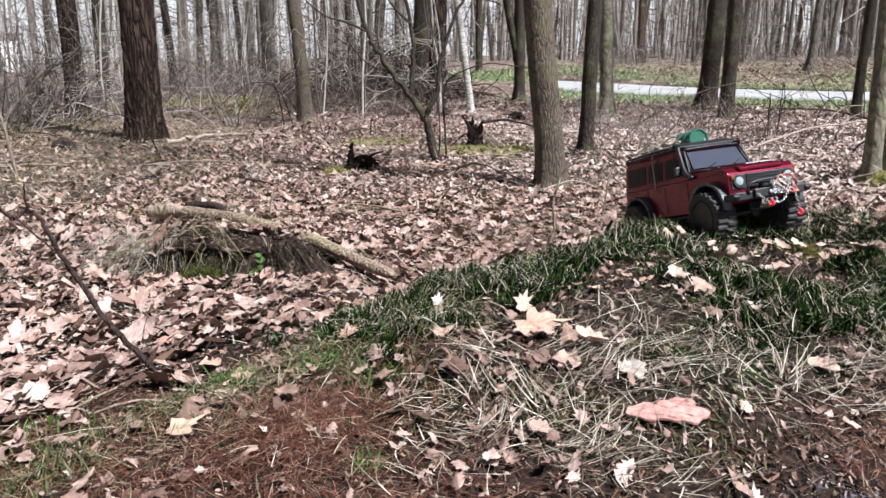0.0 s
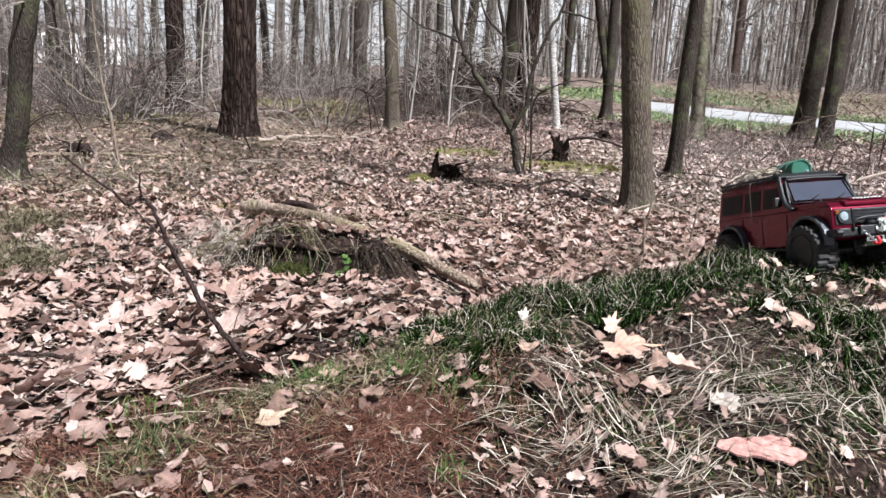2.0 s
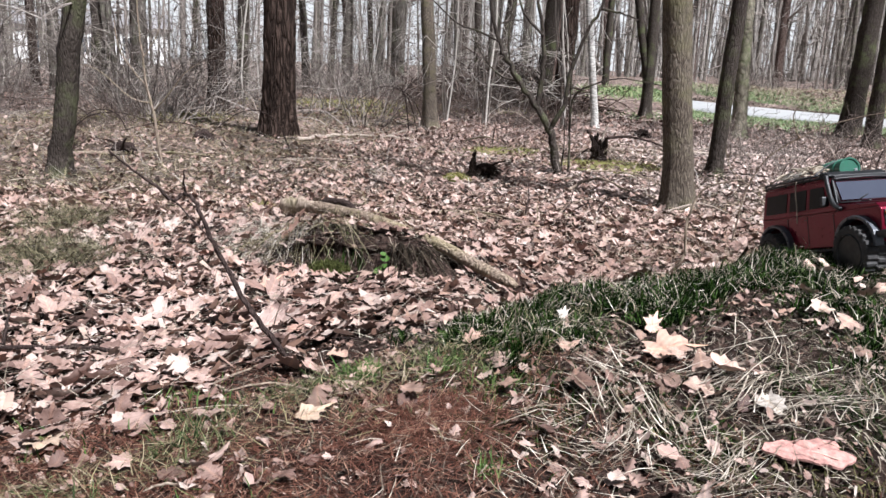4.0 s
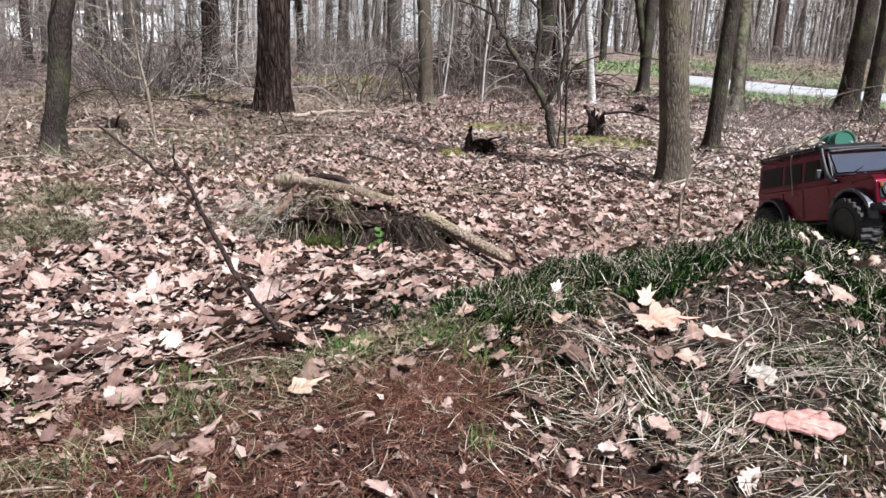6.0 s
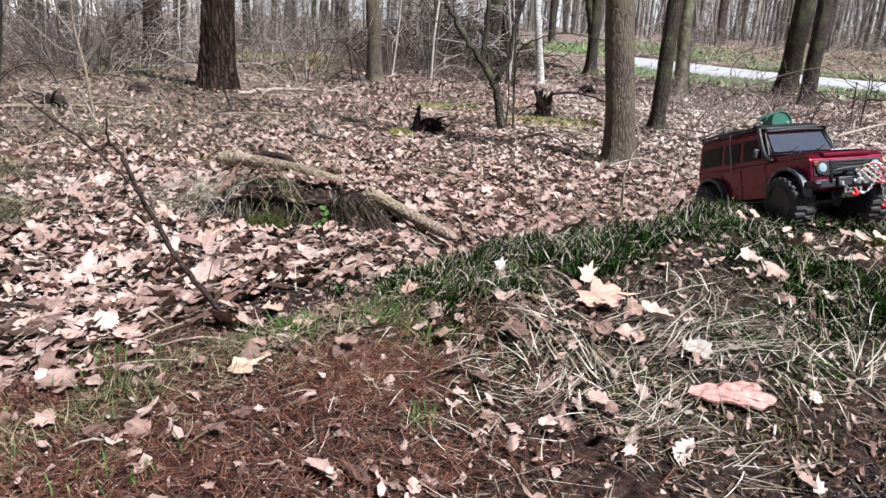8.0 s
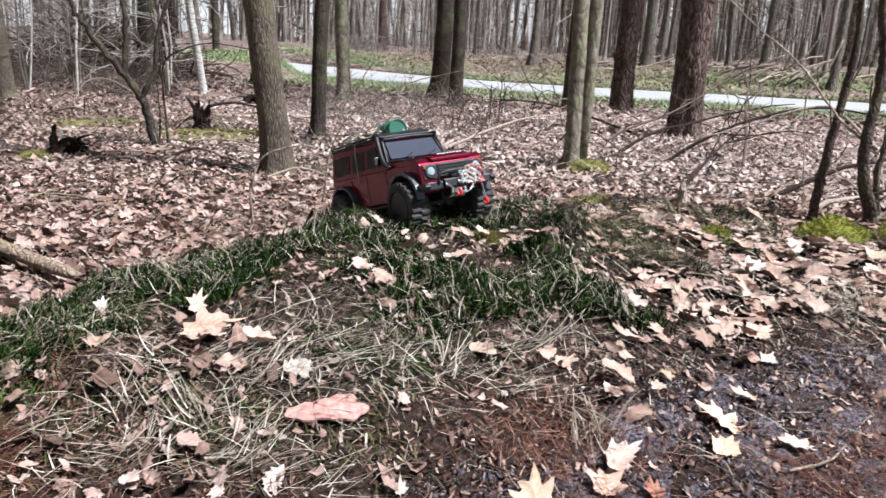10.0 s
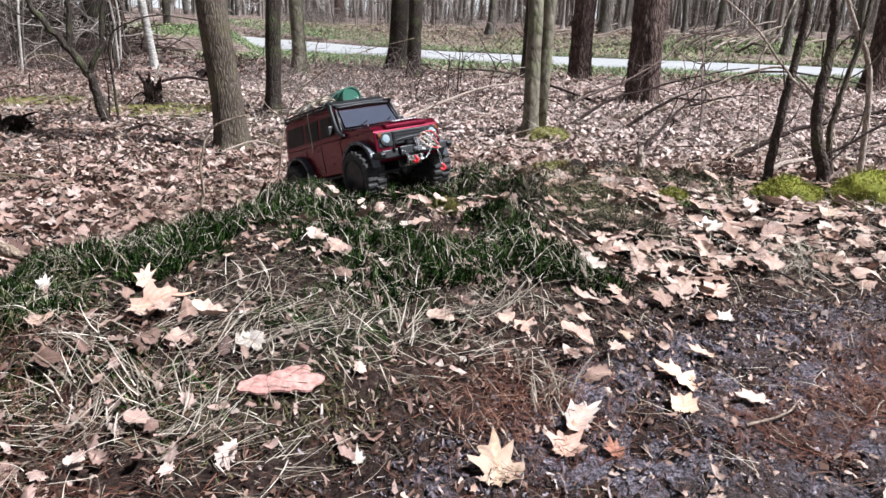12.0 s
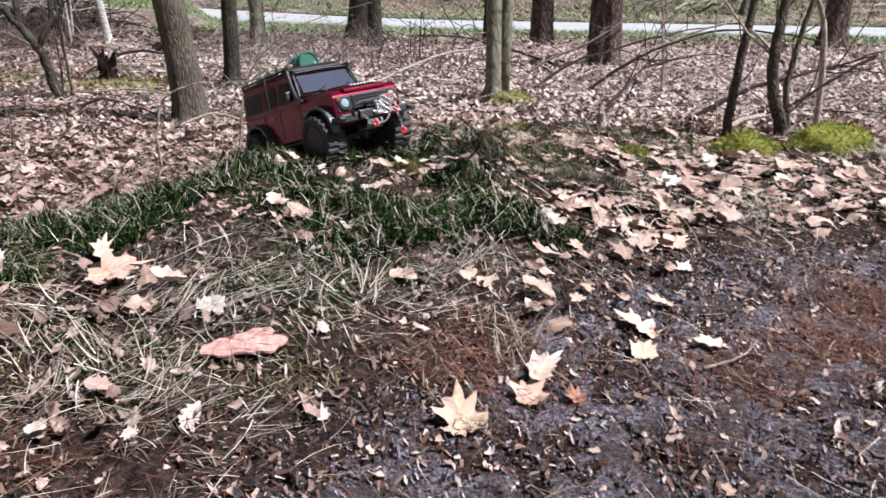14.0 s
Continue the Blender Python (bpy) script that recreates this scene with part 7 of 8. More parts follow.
gr = np.random.default_rng(140)
crest = [(x + gr.normal() * 0.02, float(np.interp(x, EDGE_X, EDGE_Y)) - gr.uniform(-0.03, 0.2) * (0.4 + 0.6 * min(1, max(0, x / 0.3))), gr.uniform(0.025, 0.06), gr.uniform(0.4, 1.3)) for x in np.arange(0.0, 1.3, 0.02)]
green_spots = crest + [(0.12, 1.51, 0.04, 1.5), (0.2, 1.56, 0.05, 1.6), (0.32, 1.64, 0.05, 1.8), (0.42, 1.74, 0.05, 1.5), (0.5, 1.82, 0.05, 1.5), (0.58, 1.92, 0.05, 1.6), (0.68, 1.97, 0.05, 1.5), (0.8, 2.06, 0.05, 1.5), (0.63, 1.78, 0.05, 1.6), (0.7, 1.76, 0.04, 1.0), (1.1, 1.99, 0.05, 1.4), (1.15, 1.84, 0.05, 1.5), (1.01, 1.66, 0.03, 0.9),
                       (1.01, 1.53, 0.04, 1.5), (0.63, 1.53, 0.04, 1.2), (0.69, 1.44, 0.04, 1.5), (0.74, 1.38, 0.04, 1.2), (0.8, 1.38, 0.04, 1.0), (0.85, 1.36, 0.04, 0.8), (0.95, 1.4, 0.035, 1.6), (0.99, 1.33, 0.03, 1.8), (1.03, 1.3, 0.025, 1.2), (0.67, 1.28, 0.04, 0.5), (0.6, 1.3, 0.03, 0.3), (0.07, 1.46, 0.04, 1.2), (0.0, 1.38, 0.04, 0.9), (0.17, 1.38, 0.03, 0.8), (0.1, 1.3, 0.03, 0.5),
                       (0.73, 1.58, 0.04, 0.7), (1.62, 2.22, 0.06, 0.8), (1.66, 1.4, 0.03, 0.4), (0.28, 1.5, 0.035, 0.7), (0.9, 1.46, 0.04, 0.7)]
xy = blobs(green_spots, 9000, gr)
stuff("green_grass", "short dark green grass on the mound", "grass", blades(xy, gr.uniform(0.014, 0.036, len(xy)), gr.uniform(0.0009, 0.0017, len(xy)), 0.7, 0.4, gr), GREEN)
mid = blobs(green_spots, 1350, gr)
a = gr.uniform(0, 2 * math.pi, (1350, 38))
out = np.abs(gr.normal(size=(1350, 38))) * 0.011
xy = (mid[:, None] + np.stack([np.cos(a), np.sin(a)], -1) * out[..., None]).reshape(-1, 2)
size = np.repeat(gr.uniform(0.55, 1.2, 1350), 38)
stuff("green_grass", "dense tussocks of dark green grass", "grass", blades(xy, gr.uniform(0.024, 0.052, len(xy)) * size, gr.uniform(0.0009, 0.0016, len(xy)), 0.8, 0.45, gr, 3, 0.0, a.ravel()), GREEN)
xy = blobs([(-0.16, 1.25, 0.02, 1.2), (-0.03, 1.25, 0.02, 0.6), (0.06, 1.2, 0.03, 0.4), (-0.38, 1.1, 0.05, 0.4), (-0.24, 0.86, 0.03, 0.2), (-0.5, 0.95, 0.05, 0.25), (0.25, 1.53, 0.05, 1.0), (0.33, 1.6, 0.04, 0.8), (0.08, 0.98, 0.01, 0.2), (1.66, 1.86, 0.03, 0.4)], 1500, gr)
stuff("fresh_grass", "small bright green grass tufts", "grass", blades(xy, gr.uniform(0.015, 0.04, len(xy)), gr.uniform(0.0009, 0.0016, len(xy)), 0.7, 0.3, gr), FRESH)


xy = on_bank(4200, 0.0, 1.4, 0.95, 2.4, gr)
xy = xy[(xy[:, 1] > path_edge(xy[:, 0]) + 0.1) & (gr.uniform(size=len(xy)) < 0.25 + 0.75 * smooth((xy[:, 1] - 1.05) / 0.4))]
stuff("green_grass", "thin dark grass over the mound", "grass", blades(xy, gr.uniform(0.012, 0.045, len(xy)), gr.uniform(0.0008, 0.0014, len(xy)), 0.5, 0.5, gr), GREEN)
xy = on_bank(26000, -0.5, 1.6, 0.75, 2.4, gr)
xy = xy[xy[:, 1] > path_edge(xy[:, 0]) - 0.02]
stuff("dead_grass", "dark rotting grass thatch on the mound", "grass", blades(xy, gr.uniform(0.01, 0.035, len(xy)), gr.uniform(0.0006, 0.0013, len(xy)), 0.25, 0.4, gr, 2), DULL_STRAW)
xy = on_bank(5200, -0.1, 1.5, 0.9, 2.4, gr)
mat = np.exp(-(((xy[:, 0] - 0.42) / 0.24) ** 2) - ((xy[:, 1] - 1.2) / 0.17) ** 2)
xy = xy[(gr.uniform(size=len(xy)) < (0.2 + 0.5 * mat) * (0.35 + 0.65 * smooth((xy[:, 0] - 0.05) / 0.25)) * (1 - 0.75 * smooth((1.0 - xy[:, 1]) / 0.08))) & (xy[:, 1] > path_edge(xy[:, 0]) + 0.03)]
stuff("dead_grass", "pale dead grass matted over the mound", "grass", blades(xy, gr.uniform(0.015, 0.045, len(xy)), gr.uniform(0.00045, 0.0009, len(xy)), 0.2, 0.4, gr, 3, gr.uniform(0, 0.014, len(xy)), combed(xy)), STRAW)
straw_spots = [(0.43, 1.35, 0.05, 0.7), (0.51, 1.3, 0.05, 1.0), (0.44, 1.23, 0.06, 1.2), (0.56, 1.22, 0.05, 1.0), (0.51, 1.14, 0.05, 0.8), (0.39, 1.18, 0.06, 0.8), (0.26, 1.19, 0.06, 0.7), (0.19, 1.14, 0.06, 0.7), (0.32, 1.09, 0.06, 0.8), (0.29, 1.02, 0.07, 0.5), (0.63, 1.15, 0.05, 0.7), (0.74, 1.22, 0.05, 1.0), (0.84, 1.22, 0.05, 1.0), (0.93, 1.22, 0.04, 0.8), (0.15, 1.3, 0.05, 0.5), (0.05, 1.2, 0.07, 0.4), (0.72, 1.32, 0.05, 0.5)]
xy = blobs(straw_spots, 420, gr)
stuff("dead_grass", "long bent pale straws on the mound", "grass", blades(xy, gr.uniform(0.02, 0.07, len(xy)), gr.uniform(0.0006, 0.001, len(xy)), 0.16, 0.35, gr, 4, gr.uniform(0.004, 0.018, len(xy)), combed(xy) + gr.normal(size=len(xy)) * 0.8), STRAW)
xy = blobs([(0.2, 1.06, 0.1, 1), (0.05, 1.0, 0.1, 0.7), (0.35, 1.0, 0.09, 1), (0.0, 1.18, 0.08, 0.5), (0.75, 1.08, 0.08, 0.3)], 260, gr)
stuff("dead_grass", "short loose straw on the lower bank", "grass", blades(xy, gr.uniform(0.02, 0.06, len(xy)), gr.uniform(0.0005, 0.0009, len(xy)), 0.15, 0.5, gr, 4, gr.uniform(0.002, 0.016, len(xy))), STRAW)
# swathes of straw combed one way each: place, heading, length
swathes = [(0.37, 1.23, 0.3, 0.11), (0.39, 1.19, 0.2, 0.11), (0.45, 1.13, 0.3, 0.11), (0.36, 1.14, 0.3, 0.08), (0.43, 1.2, -2.3, 0.1), (0.49, 1.19, 0.1, 0.13), (0.31, 1.09, 2.0, 0.11), (0.24, 1.06, 1.2, 0.07), (0.3, 0.99, -0.2, 0.08), (0.38, 0.97, 0.3, 0.08),
           (0.44, 0.92, 0.0, 0.08), (0.21, 1.13, 2.0, 0.11), (0.64, 1.12, 0.9, 0.13), (0.54, 1.08, -1.4, 0.06), (0.18, 1.04, -0.3, 0.08), (0.24, 1.22, 2.3, 0.13), (0.36, 1.03, 1.0, 0.07), (0.74, 1.18, 0.1, 0.12), (0.72, 1.08, 0.0, 0.12), (0.79, 1.02, -0.9, 0.08), (0.78, 0.95, 1.0, 0.1), (0.84, 1.22, 0.4, 0.12)]
sw = np.repeat(np.array(swathes), 22, 0)
xy = sw[:, :2] + gr.normal(size=(len(sw), 2)) * 0.016 - 0.3 * sw[:, 3:] * np.stack([np.cos(sw[:, 2]), np.sin(sw[:, 2])], -1) * gr.uniform(-0.6, 1.0, (len(sw), 1))
stuff("dead_grass", "combed swathes of pale straw on the mound", "grass", blades(xy, sw[:, 3] * gr.uniform(0.35, 0.8, len(sw)), gr.uniform(0.0006, 0.0011, len(sw)), 0.14, 0.3, gr, 4, gr.uniform(0.003, 0.024, len(sw)), sw[:, 2], 0.32), STRAW)
xy = blobs([(0.39, 1.02, 0.04, 1), (0.48, 1.0, 0.05, 1.2), (0.33, 1.05, 0.04, 0.7), (0.55, 1.05, 0.04, 0.6), (0.17, 1.13, 0.05, 0.8), (0.16, 1.09, 0.04, 0.8), (0.62, 1.25, 0.05, 0.6)], 1500, gr)
stuff("green_grass", "short olive moss and grass on the mound", "grass", blades(xy, gr.uniform(0.006, 0.02, len(xy)), gr.uniform(0.0008, 0.0014, len(xy)), 0.6, 0.4, gr, 2), islands("olive_moss", [(0.0, (0.02, 0.018, 0.008)), (0.6, (0.06, 0.056, 0.02)), (1.0, (0.14, 0.13, 0.06))], 0.8, 30, bump=0.0))
xy = blobs([(0.05, 1.3, 0.06, 1), (0.15, 1.2, 0.05, 1), (0.28, 1.15, 0.04, 0.7), (0.6, 1.2, 0.05, 0.7), (0.34, 1.08, 0.03, 0.5), (0.5, 1.22, 0.03, 0.6), (0.12, 1.1, 0.05, 0.8), (0.55, 1.12, 0.04, 0.6), (0.68, 1.2, 0.04, 0.7)], 1500, gr)
stuff("green_grass", "dark green blades in hollows of the mound", "grass", blades(xy, gr.uniform(0.015, 0.04, len(xy)), gr.uniform(0.0008, 0.0013, len(xy)), 0.5, 0.6, gr, 3), GREEN)
xy = blobs(green_spots, 5000, gr)
stuff("dead_grass", "pale straw among dark green grass", "grass", blades(xy, gr.uniform(0.014, 0.05, len(xy)), gr.uniform(0.0006, 0.0011, len(xy)), 0.5, 0.5, gr, 4, gr.uniform(0.004, 0.022, len(xy))), STRAW)
bx = gr.uniform(-0.75, 0.25, 6000)
xy = np.stack([bx, np.interp(bx, EDGE_X, EDGE_Y) - 0.06 - np.abs(gr.normal(size=6000)) * 0.12], -1)
clump = np.sin(23 * xy[:, 0] + 9 * xy[:, 1]) * np.cos(17 * xy[:, 1] - 6 * xy[:, 0]) + gr.normal(size=6000) * 0.4
stuff("dead_grass", "mixed straw along the bank edge", "grass", blades(xy[:2200], gr.uniform(0.015, 0.06, 2200), gr.uniform(0.0004, 0.0008, 2200), 0.3, 0.5, gr, 3, gr.uniform(0, 0.016, 2200)), OLIVE_STRAW)
xy = xy[clump > 0.5]
stuff("green_grass", "scattered dull green grass along the bank edge", "grass", blades(xy, gr.uniform(0.02, 0.05, len(xy)), gr.uniform(0.0008, 0.0014, len(xy)), 0.6, 0.5, gr), islands("dull_green_grass", [(0.0, (0.012, 0.02, 0.006)), (0.6, (0.04, 0.065, 0.018)), (1.0, (0.2, 0.21, 0.11))], 0.75, 30, bump=0.0))
xy = on_bank(17000, -1.2, 1.9, 0.45, 1.35, gr, 0.5)
dens = np.clip(1.0 - 0.85 * smooth((xy[:, 0] - 0.15) / 0.4) - 0.5 * smooth((xy[:, 0] - 0.1) / 0.5) * smooth((xy[:, 1] - 0.95) / 0.2), 0, 1)
xy = xy[gr.uniform(size=len(xy)) < dens]
stuff("pine_needles", "reddish brown pine needles on bare soil", "needles", blades(xy, gr.uniform(0.015, 0.05, len(xy)), gr.uniform(0.0004, 0.0007, len(xy)), 0.1, 0.4, gr, 2, gr.uniform(0, 0.012, len(xy))), NEEDLE)
xy = blobs([(0.75, 0.97, 0.07, 0.8), (1.3, 0.9, 0.07, 0.5), (1.2, 0.84, 0.05, 0.5), (1.42, 0.95, 0.05, 0.5), (1.05, 0.84, 0.05, 0.3), (-0.3, 0.9, 0.14, 1.8), (-0.02, 1.09, 0.06, 1.8), (-0.5, 0.85, 0.14, 1.6), (-0.15, 0.8, 0.1, 1.0), (0.08, 0.9, 0.08, 0.6)], 13000, gr)
stuff("pine_needles", "thick reddish needle drift", "needles", blades(xy, gr.uniform(0.012, 0.045, len(xy)), gr.uniform(0.0004, 0.0007, len(xy)), 0.14, 0.4, gr, 2, gr.uniform(0, 0.012, len(xy))), NEEDLE)
straw_xy = straw_xy[straw_xy[:, 1] > path_edge(straw_xy[:, 0]) + 0.02]
stuff("dead_grass", "thin straw among drifted leaves", "grass", blades(straw_xy, gr.uniform(0.02, 0.09, len(straw_xy)), gr.uniform(0.0006, 0.0011, len(straw_xy)), 0.2, 0.5, gr, 4, gr.uniform(0.01, 0.035, len(straw_xy))), STRAW)
# straw and twigs among the leaves of the hollow
xy = wooded(sector(20000, 1.0, 5.5, -60, 60, gr), gr, 0.1)
stuff("dead_grass", "dry straw among fallen leaves", "grass", blades(xy, gr.uniform(0.04, 0.14, len(xy)), gr.uniform(0.0005, 0.0011, len(xy)), 0.14, 0.4, gr, 3, gr.uniform(0.005, 0.035, len(xy))), STRAW)
xy = wooded(sector(13000, 4.0, 12.0, -50, 60, gr), gr, 0.2)
stuff("twig_litter", "thin dead twigs among fallen leaves", "twigs", blades(xy, gr.uniform(0.08, 0.3, len(xy)), gr.uniform(0.001, 0.003, len(xy)), 0.16, 0.3, gr, 3, gr.uniform(0.01, 0.05, len(xy))), TWIG)
xy = np.stack([gr.uniform(-6.5, -1.2, 22000), gr.uniform(2.6, 10, 22000)], -1)
xy = xy[gr.uniform(size=len(xy)) < smooth((-1.1 - xy[:, 0]) / 1.2)]
stuff("dead_grass", "dull dead grass and moss under the trees", "grass", blades(xy, gr.uniform(0.05, 0.16, len(xy)), gr.uniform(0.0012, 0.003, len(xy)), 0.3, 0.8, gr, 3, gr.uniform(0.0, 0.03, len(xy))), OLIVE_STRAW)
xy = np.stack([gr.uniform(-2.6, 1.6, 9000), gr.uniform(3.2, 8.2, 9000)], -1)
xy = xy[np.sin(2.3 * xy[:, 0] + 1.1 * xy[:, 1]) + np.cos(1.9 * xy[:, 1] - 1.3 * xy[:, 0]) + gr.normal(size=9000) * 0.6 > 0.1]
stuff("dead_grass", "olive dead grass patches on the wood floor", "grass", blades(xy, gr.uniform(0.04, 0.13, len(xy)), gr.uniform(0.001, 0.0022, len(xy)), 0.25, 0.7, gr, 3, gr.uniform(0.005, 0.035, len(xy))), OLIVE_STRAW)
# grass fringe of the hummock under the log
ux, uv_ = np.linspace(-0.78, -0.1, 46), np.linspace(0, 1, 9)
reach = 0.03 * np.clip(1 - ((ux + 0.44) / 0.36) ** 4, 0, 1) * (0.8 + 0.25 * np.sin(31 * ux) + 0.15 * np.sin(77 * ux))
lip_top = np.array([float(height(x, 2.26)) for x in ux])
lx_, lu_ = np.meshgrid(ux, uv_)
ly_ = 2.27 - lu_ * (0.07 + reach[None])
lz_ = lip_top[None] + 0.012 - 0.035 * lu_ ** 2 + 0.004 * gr.normal(size=lx_.shape)
over_top = np.stack([lx_, ly_, lz_], -1).reshape(-1, 3)
over_low = np.stack([lx_, ly_ + 0.012 * lu_, lz_ - 0.012 - 0.02 * (1 - lu_)], -1).reshape(-1, 3)
i, j = np.meshgrid(np.arange(len(ux) - 1), np.arange(len(uv_) - 1))
a = (j * len(ux) + i).ravel()
sheet_f = np.stack([a, a + 1, a + len(ux) + 1, a + len(ux)], -1)
e0 = (len(uv_) - 1) * len(ux) + np.arange(len(ux) - 1)
m0 = len(over_top)
rim_f = np.stack([e0, e0 + 1, e0 + 1 + m0, e0 + m0], -1)
tagged(new("turf", quick("turf", np.concatenate([over_top, over_low]), np.concatenate([sheet_f, sheet_f[:, ::-1] + m0, rim_f]), SOIL, True)), "overhanging lip of dark turf under a log", "turf")
pick = gr.integers(len(over_top), size=420)
lip_xy = over_top[pick, :2] + gr.normal(size=(420, 2)) * 0.014 + (0, 0.01)
flat = []
for q in range(110):
    v, f = fine_leaves[q % 8]
    m = pose(lip_xy[q, 0], lip_xy[q, 1], float(over_top[pick[q], 2]) + 0.008, gr.uniform(-15, 25), gr.uniform(-20, 20), gr.uniform(0, 360))
    flat.append((np.array([m @ Vector(c) for c in v * gr.uniform(0.02, 0.045)]), f))
fv, ff = gather(flat)
stuff("leaf_litter", "small dry leaves on a turf lip", "leaf litter", (fv, ff, np.tile(np.array([(0.3, 0.3)]), (len(fv), 1))), LEAF)
lipv, lipf = blades(lip_xy, gr.uniform(0.03, 0.1, 420), gr.uniform(0.0009, 0.0018, 420), 0.1, 0.5, gr, 3, 0.0)
lipv[:, 2] = np.repeat(over_top[pick, 2], len(lipv) // 420) + np.tile(np.repeat(np.linspace(0.003, 0.012, 4), 2), 420)
stuff("dead_grass", "dull dead grass on a turf lip", "grass", (lipv, lipf), DULL_STRAW)
sweep = []
for k in range(150):
    q = gr.uniform()
    p0 = np.array([-0.84 + 0.34 * q + gr.normal() * 0.02, 2.33 - 0.04 * q + gr.normal() * 0.03, 0.0])
    p0[2] = on(p0[0], p0[1])[2] + gr.uniform(0.005, 0.03)
    e = p0 + (gr.uniform(0.02, 0.2) - 0.12 * (gr.uniform() < 0.3), -gr.uniform(0.08, 0.2), 0)
    e[2] = max(on(e[0], e[1])[2] + 0.008, p0[2] - gr.uniform(0.02, 0.11))
    sweep.append(tube(curve_points([p0, 0.65 * p0 + 0.35 * e + (gr.normal() * 0.015, 0, gr.uniform(0.01, 0.035)), 0.25 * p0 + 0.75 * e + (gr.normal() * 0.015, 0, gr.uniform(0.0, 0.02)), e], 7), np.linspace(0.0011, 0.0005, 7), 3, cap=False))
stuff("dead_grass", "long thin straws arching over a hollow", "grass", gather(sweep), OLIVE_STRAW)
fan = []
for k in range(85):
    q = gr.uniform()
    p0 = np.array([-0.35 + 0.11 * q + gr.normal() * 0.012, 2.21 + gr.normal() * 0.012, 0.213 - 0.01 * q + gr.normal() * 0.006])
    e = np.array([-0.31 + 0.16 * q + gr.normal() * 0.04, 2.08 + gr.normal() * 0.03, 0.112 + abs(gr.normal()) * 0.035])
    fan.append(tube(curve_points([p0, 0.7 * p0 + 0.3 * e + (0, -0.03, 0.03), 0.25 * p0 + 0.75 * e + (0, -0.02, 0.012), e], 6), np.linspace(0.0013, 0.0005, 6), 3, cap=False))
stuff("dead_grass", "dark grass fan draped below a log", "grass", gather(fan), islands("drooping_grass", [(0.0, (0.012, 0.009, 0.007)), (0.65, (0.045, 0.035, 0.024)), (0.92, (0.13, 0.105, 0.075)), (1.0, (0.34, 0.29, 0.23))], 0.8, 30, bump=0.0))
xy = blobs([(-0.76, 2.4, 0.07, 1), (-0.68, 2.32, 0.06, 1), (-0.84, 2.32, 0.07, 0.8), (-0.66, 2.28, 0.05, 0.5)], 700, gr)
stuff("dead_grass", "pale combed dead grass dome on a hummock", "grass", blades(xy, gr.uniform(0.04, 0.1, 700), gr.uniform(0.0006, 0.0012, 700), 0.25, 0.8, gr, 5, gr.uniform(0.0, 0.03, 700), -0.8 + combed(xy) * 0.3 + gr.normal(size=700) * 0.8), islands("grey_straw", [(0.0, (0.05, 0.042, 0.034)), (0.4, (0.15, 0.13, 0.108)), (0.8, (0.32, 0.29, 0.25)), (1.0, (0.5, 0.46, 0.41))], 0.7, 30, bump=0.0))
xy = blobs([(0.42, 2.72, 0.12, 1), (0.58, 2.85, 0.12, 1), (0.32, 2.6, 0.08, 0.6), (0.7, 2.75, 0.1, 0.7), (0.5, 2.5, 0.07, 0.5)], 900, gr)
stuff("dead_grass", "tangle of brown dead bracken behind the bank", "grass", blades(xy, gr.uniform(0.05, 0.16, 900), gr.uniform(0.0008, 0.0018, 900), 0.45, 0.8, gr, 5, 0.0), islands("dead_bracken", [(0.0, (0.06, 0.045, 0.03)), (0.5, (0.16, 0.12, 0.085)), (0.85, (0.27, 0.22, 0.16)), (1.0, (0.42, 0.36, 0.28))], 0.8, 30, bump=0.0))
tuft = []
for k in range(60):
    q = gr.uniform()
    p0 = np.array([-0.6 + 0.16 * q, 2.5 - 0.09 * q, 0.24 + gr.normal() * 0.005])
    e = p0 + (gr.normal() * 0.07 + 0.03, -0.09 + gr.normal() * 0.02, -0.025 - abs(gr.normal()) * 0.03)
    tuft.append(tube(curve_points([p0, 0.6 * p0 + 0.4 * e + (0, 0, 0.035), e], 5), np.linspace(0.0014, 0.0005, 5), 3, cap=False))
stuff("dead_grass", "tuft of dead grass bent over a log", "grass", gather(tuft), OLIVE_STRAW)
xy = blobs([(-0.8, 2.36, 0.08, 0.5), (-1.35, 2.2, 0.12, 0.7), (-1.2, 2.6, 0.12, 0.5)], 1700, gr)
stuff("dead_grass", "tufts of dead grass on hummocks", "grass", blades(xy, gr.uniform(0.05, 0.14, len(xy)), gr.uniform(0.0006, 0.0013, len(xy)), 0.35, 1.0, gr, 4, gr.uniform(0.0, 0.02, len(xy))), STRAW)
xy = blobs([(-0.5, 2.12, 0.05, 1), (-1.42, 2.15, 0.08, 0.8), (-0.62, 1.75, 0.02, 0.3)], 900, gr)
stuff("green_grass", "dark green grass under a hummock", "grass", blades(xy, gr.uniform(0.02, 0.06, len(xy)), gr.uniform(0.001, 0.002, len(xy)), 0.6, 0.4, gr), GREEN)


def ivy(x, y, n, seed):
    r = np.random.default_rng(seed)
    t = thing("ivy", "small green ivy plant at a hummock", "plant", at=on(x, y))
    for k in range(n):
        a, q = r.uniform(0, 6.28), r.uniform(0.01, 0.05)
        v, f = leaf_shape(5, False, 0.42, 0.4, r)
        m = pose(q * math.cos(a), q * math.sin(a), 0.02 + r.uniform(0, 0.07), r.uniform(20, 70), r.uniform(-30, 30), r.uniform(0, 360))
        s = r.uniform(0.02, 0.035)
        v = np.array([m @ Vector(c * s) for c in v])
        part("leaf", (v, f), FRESH, t)
    return t


ivy(-0.36, 2.09, 9, 5)


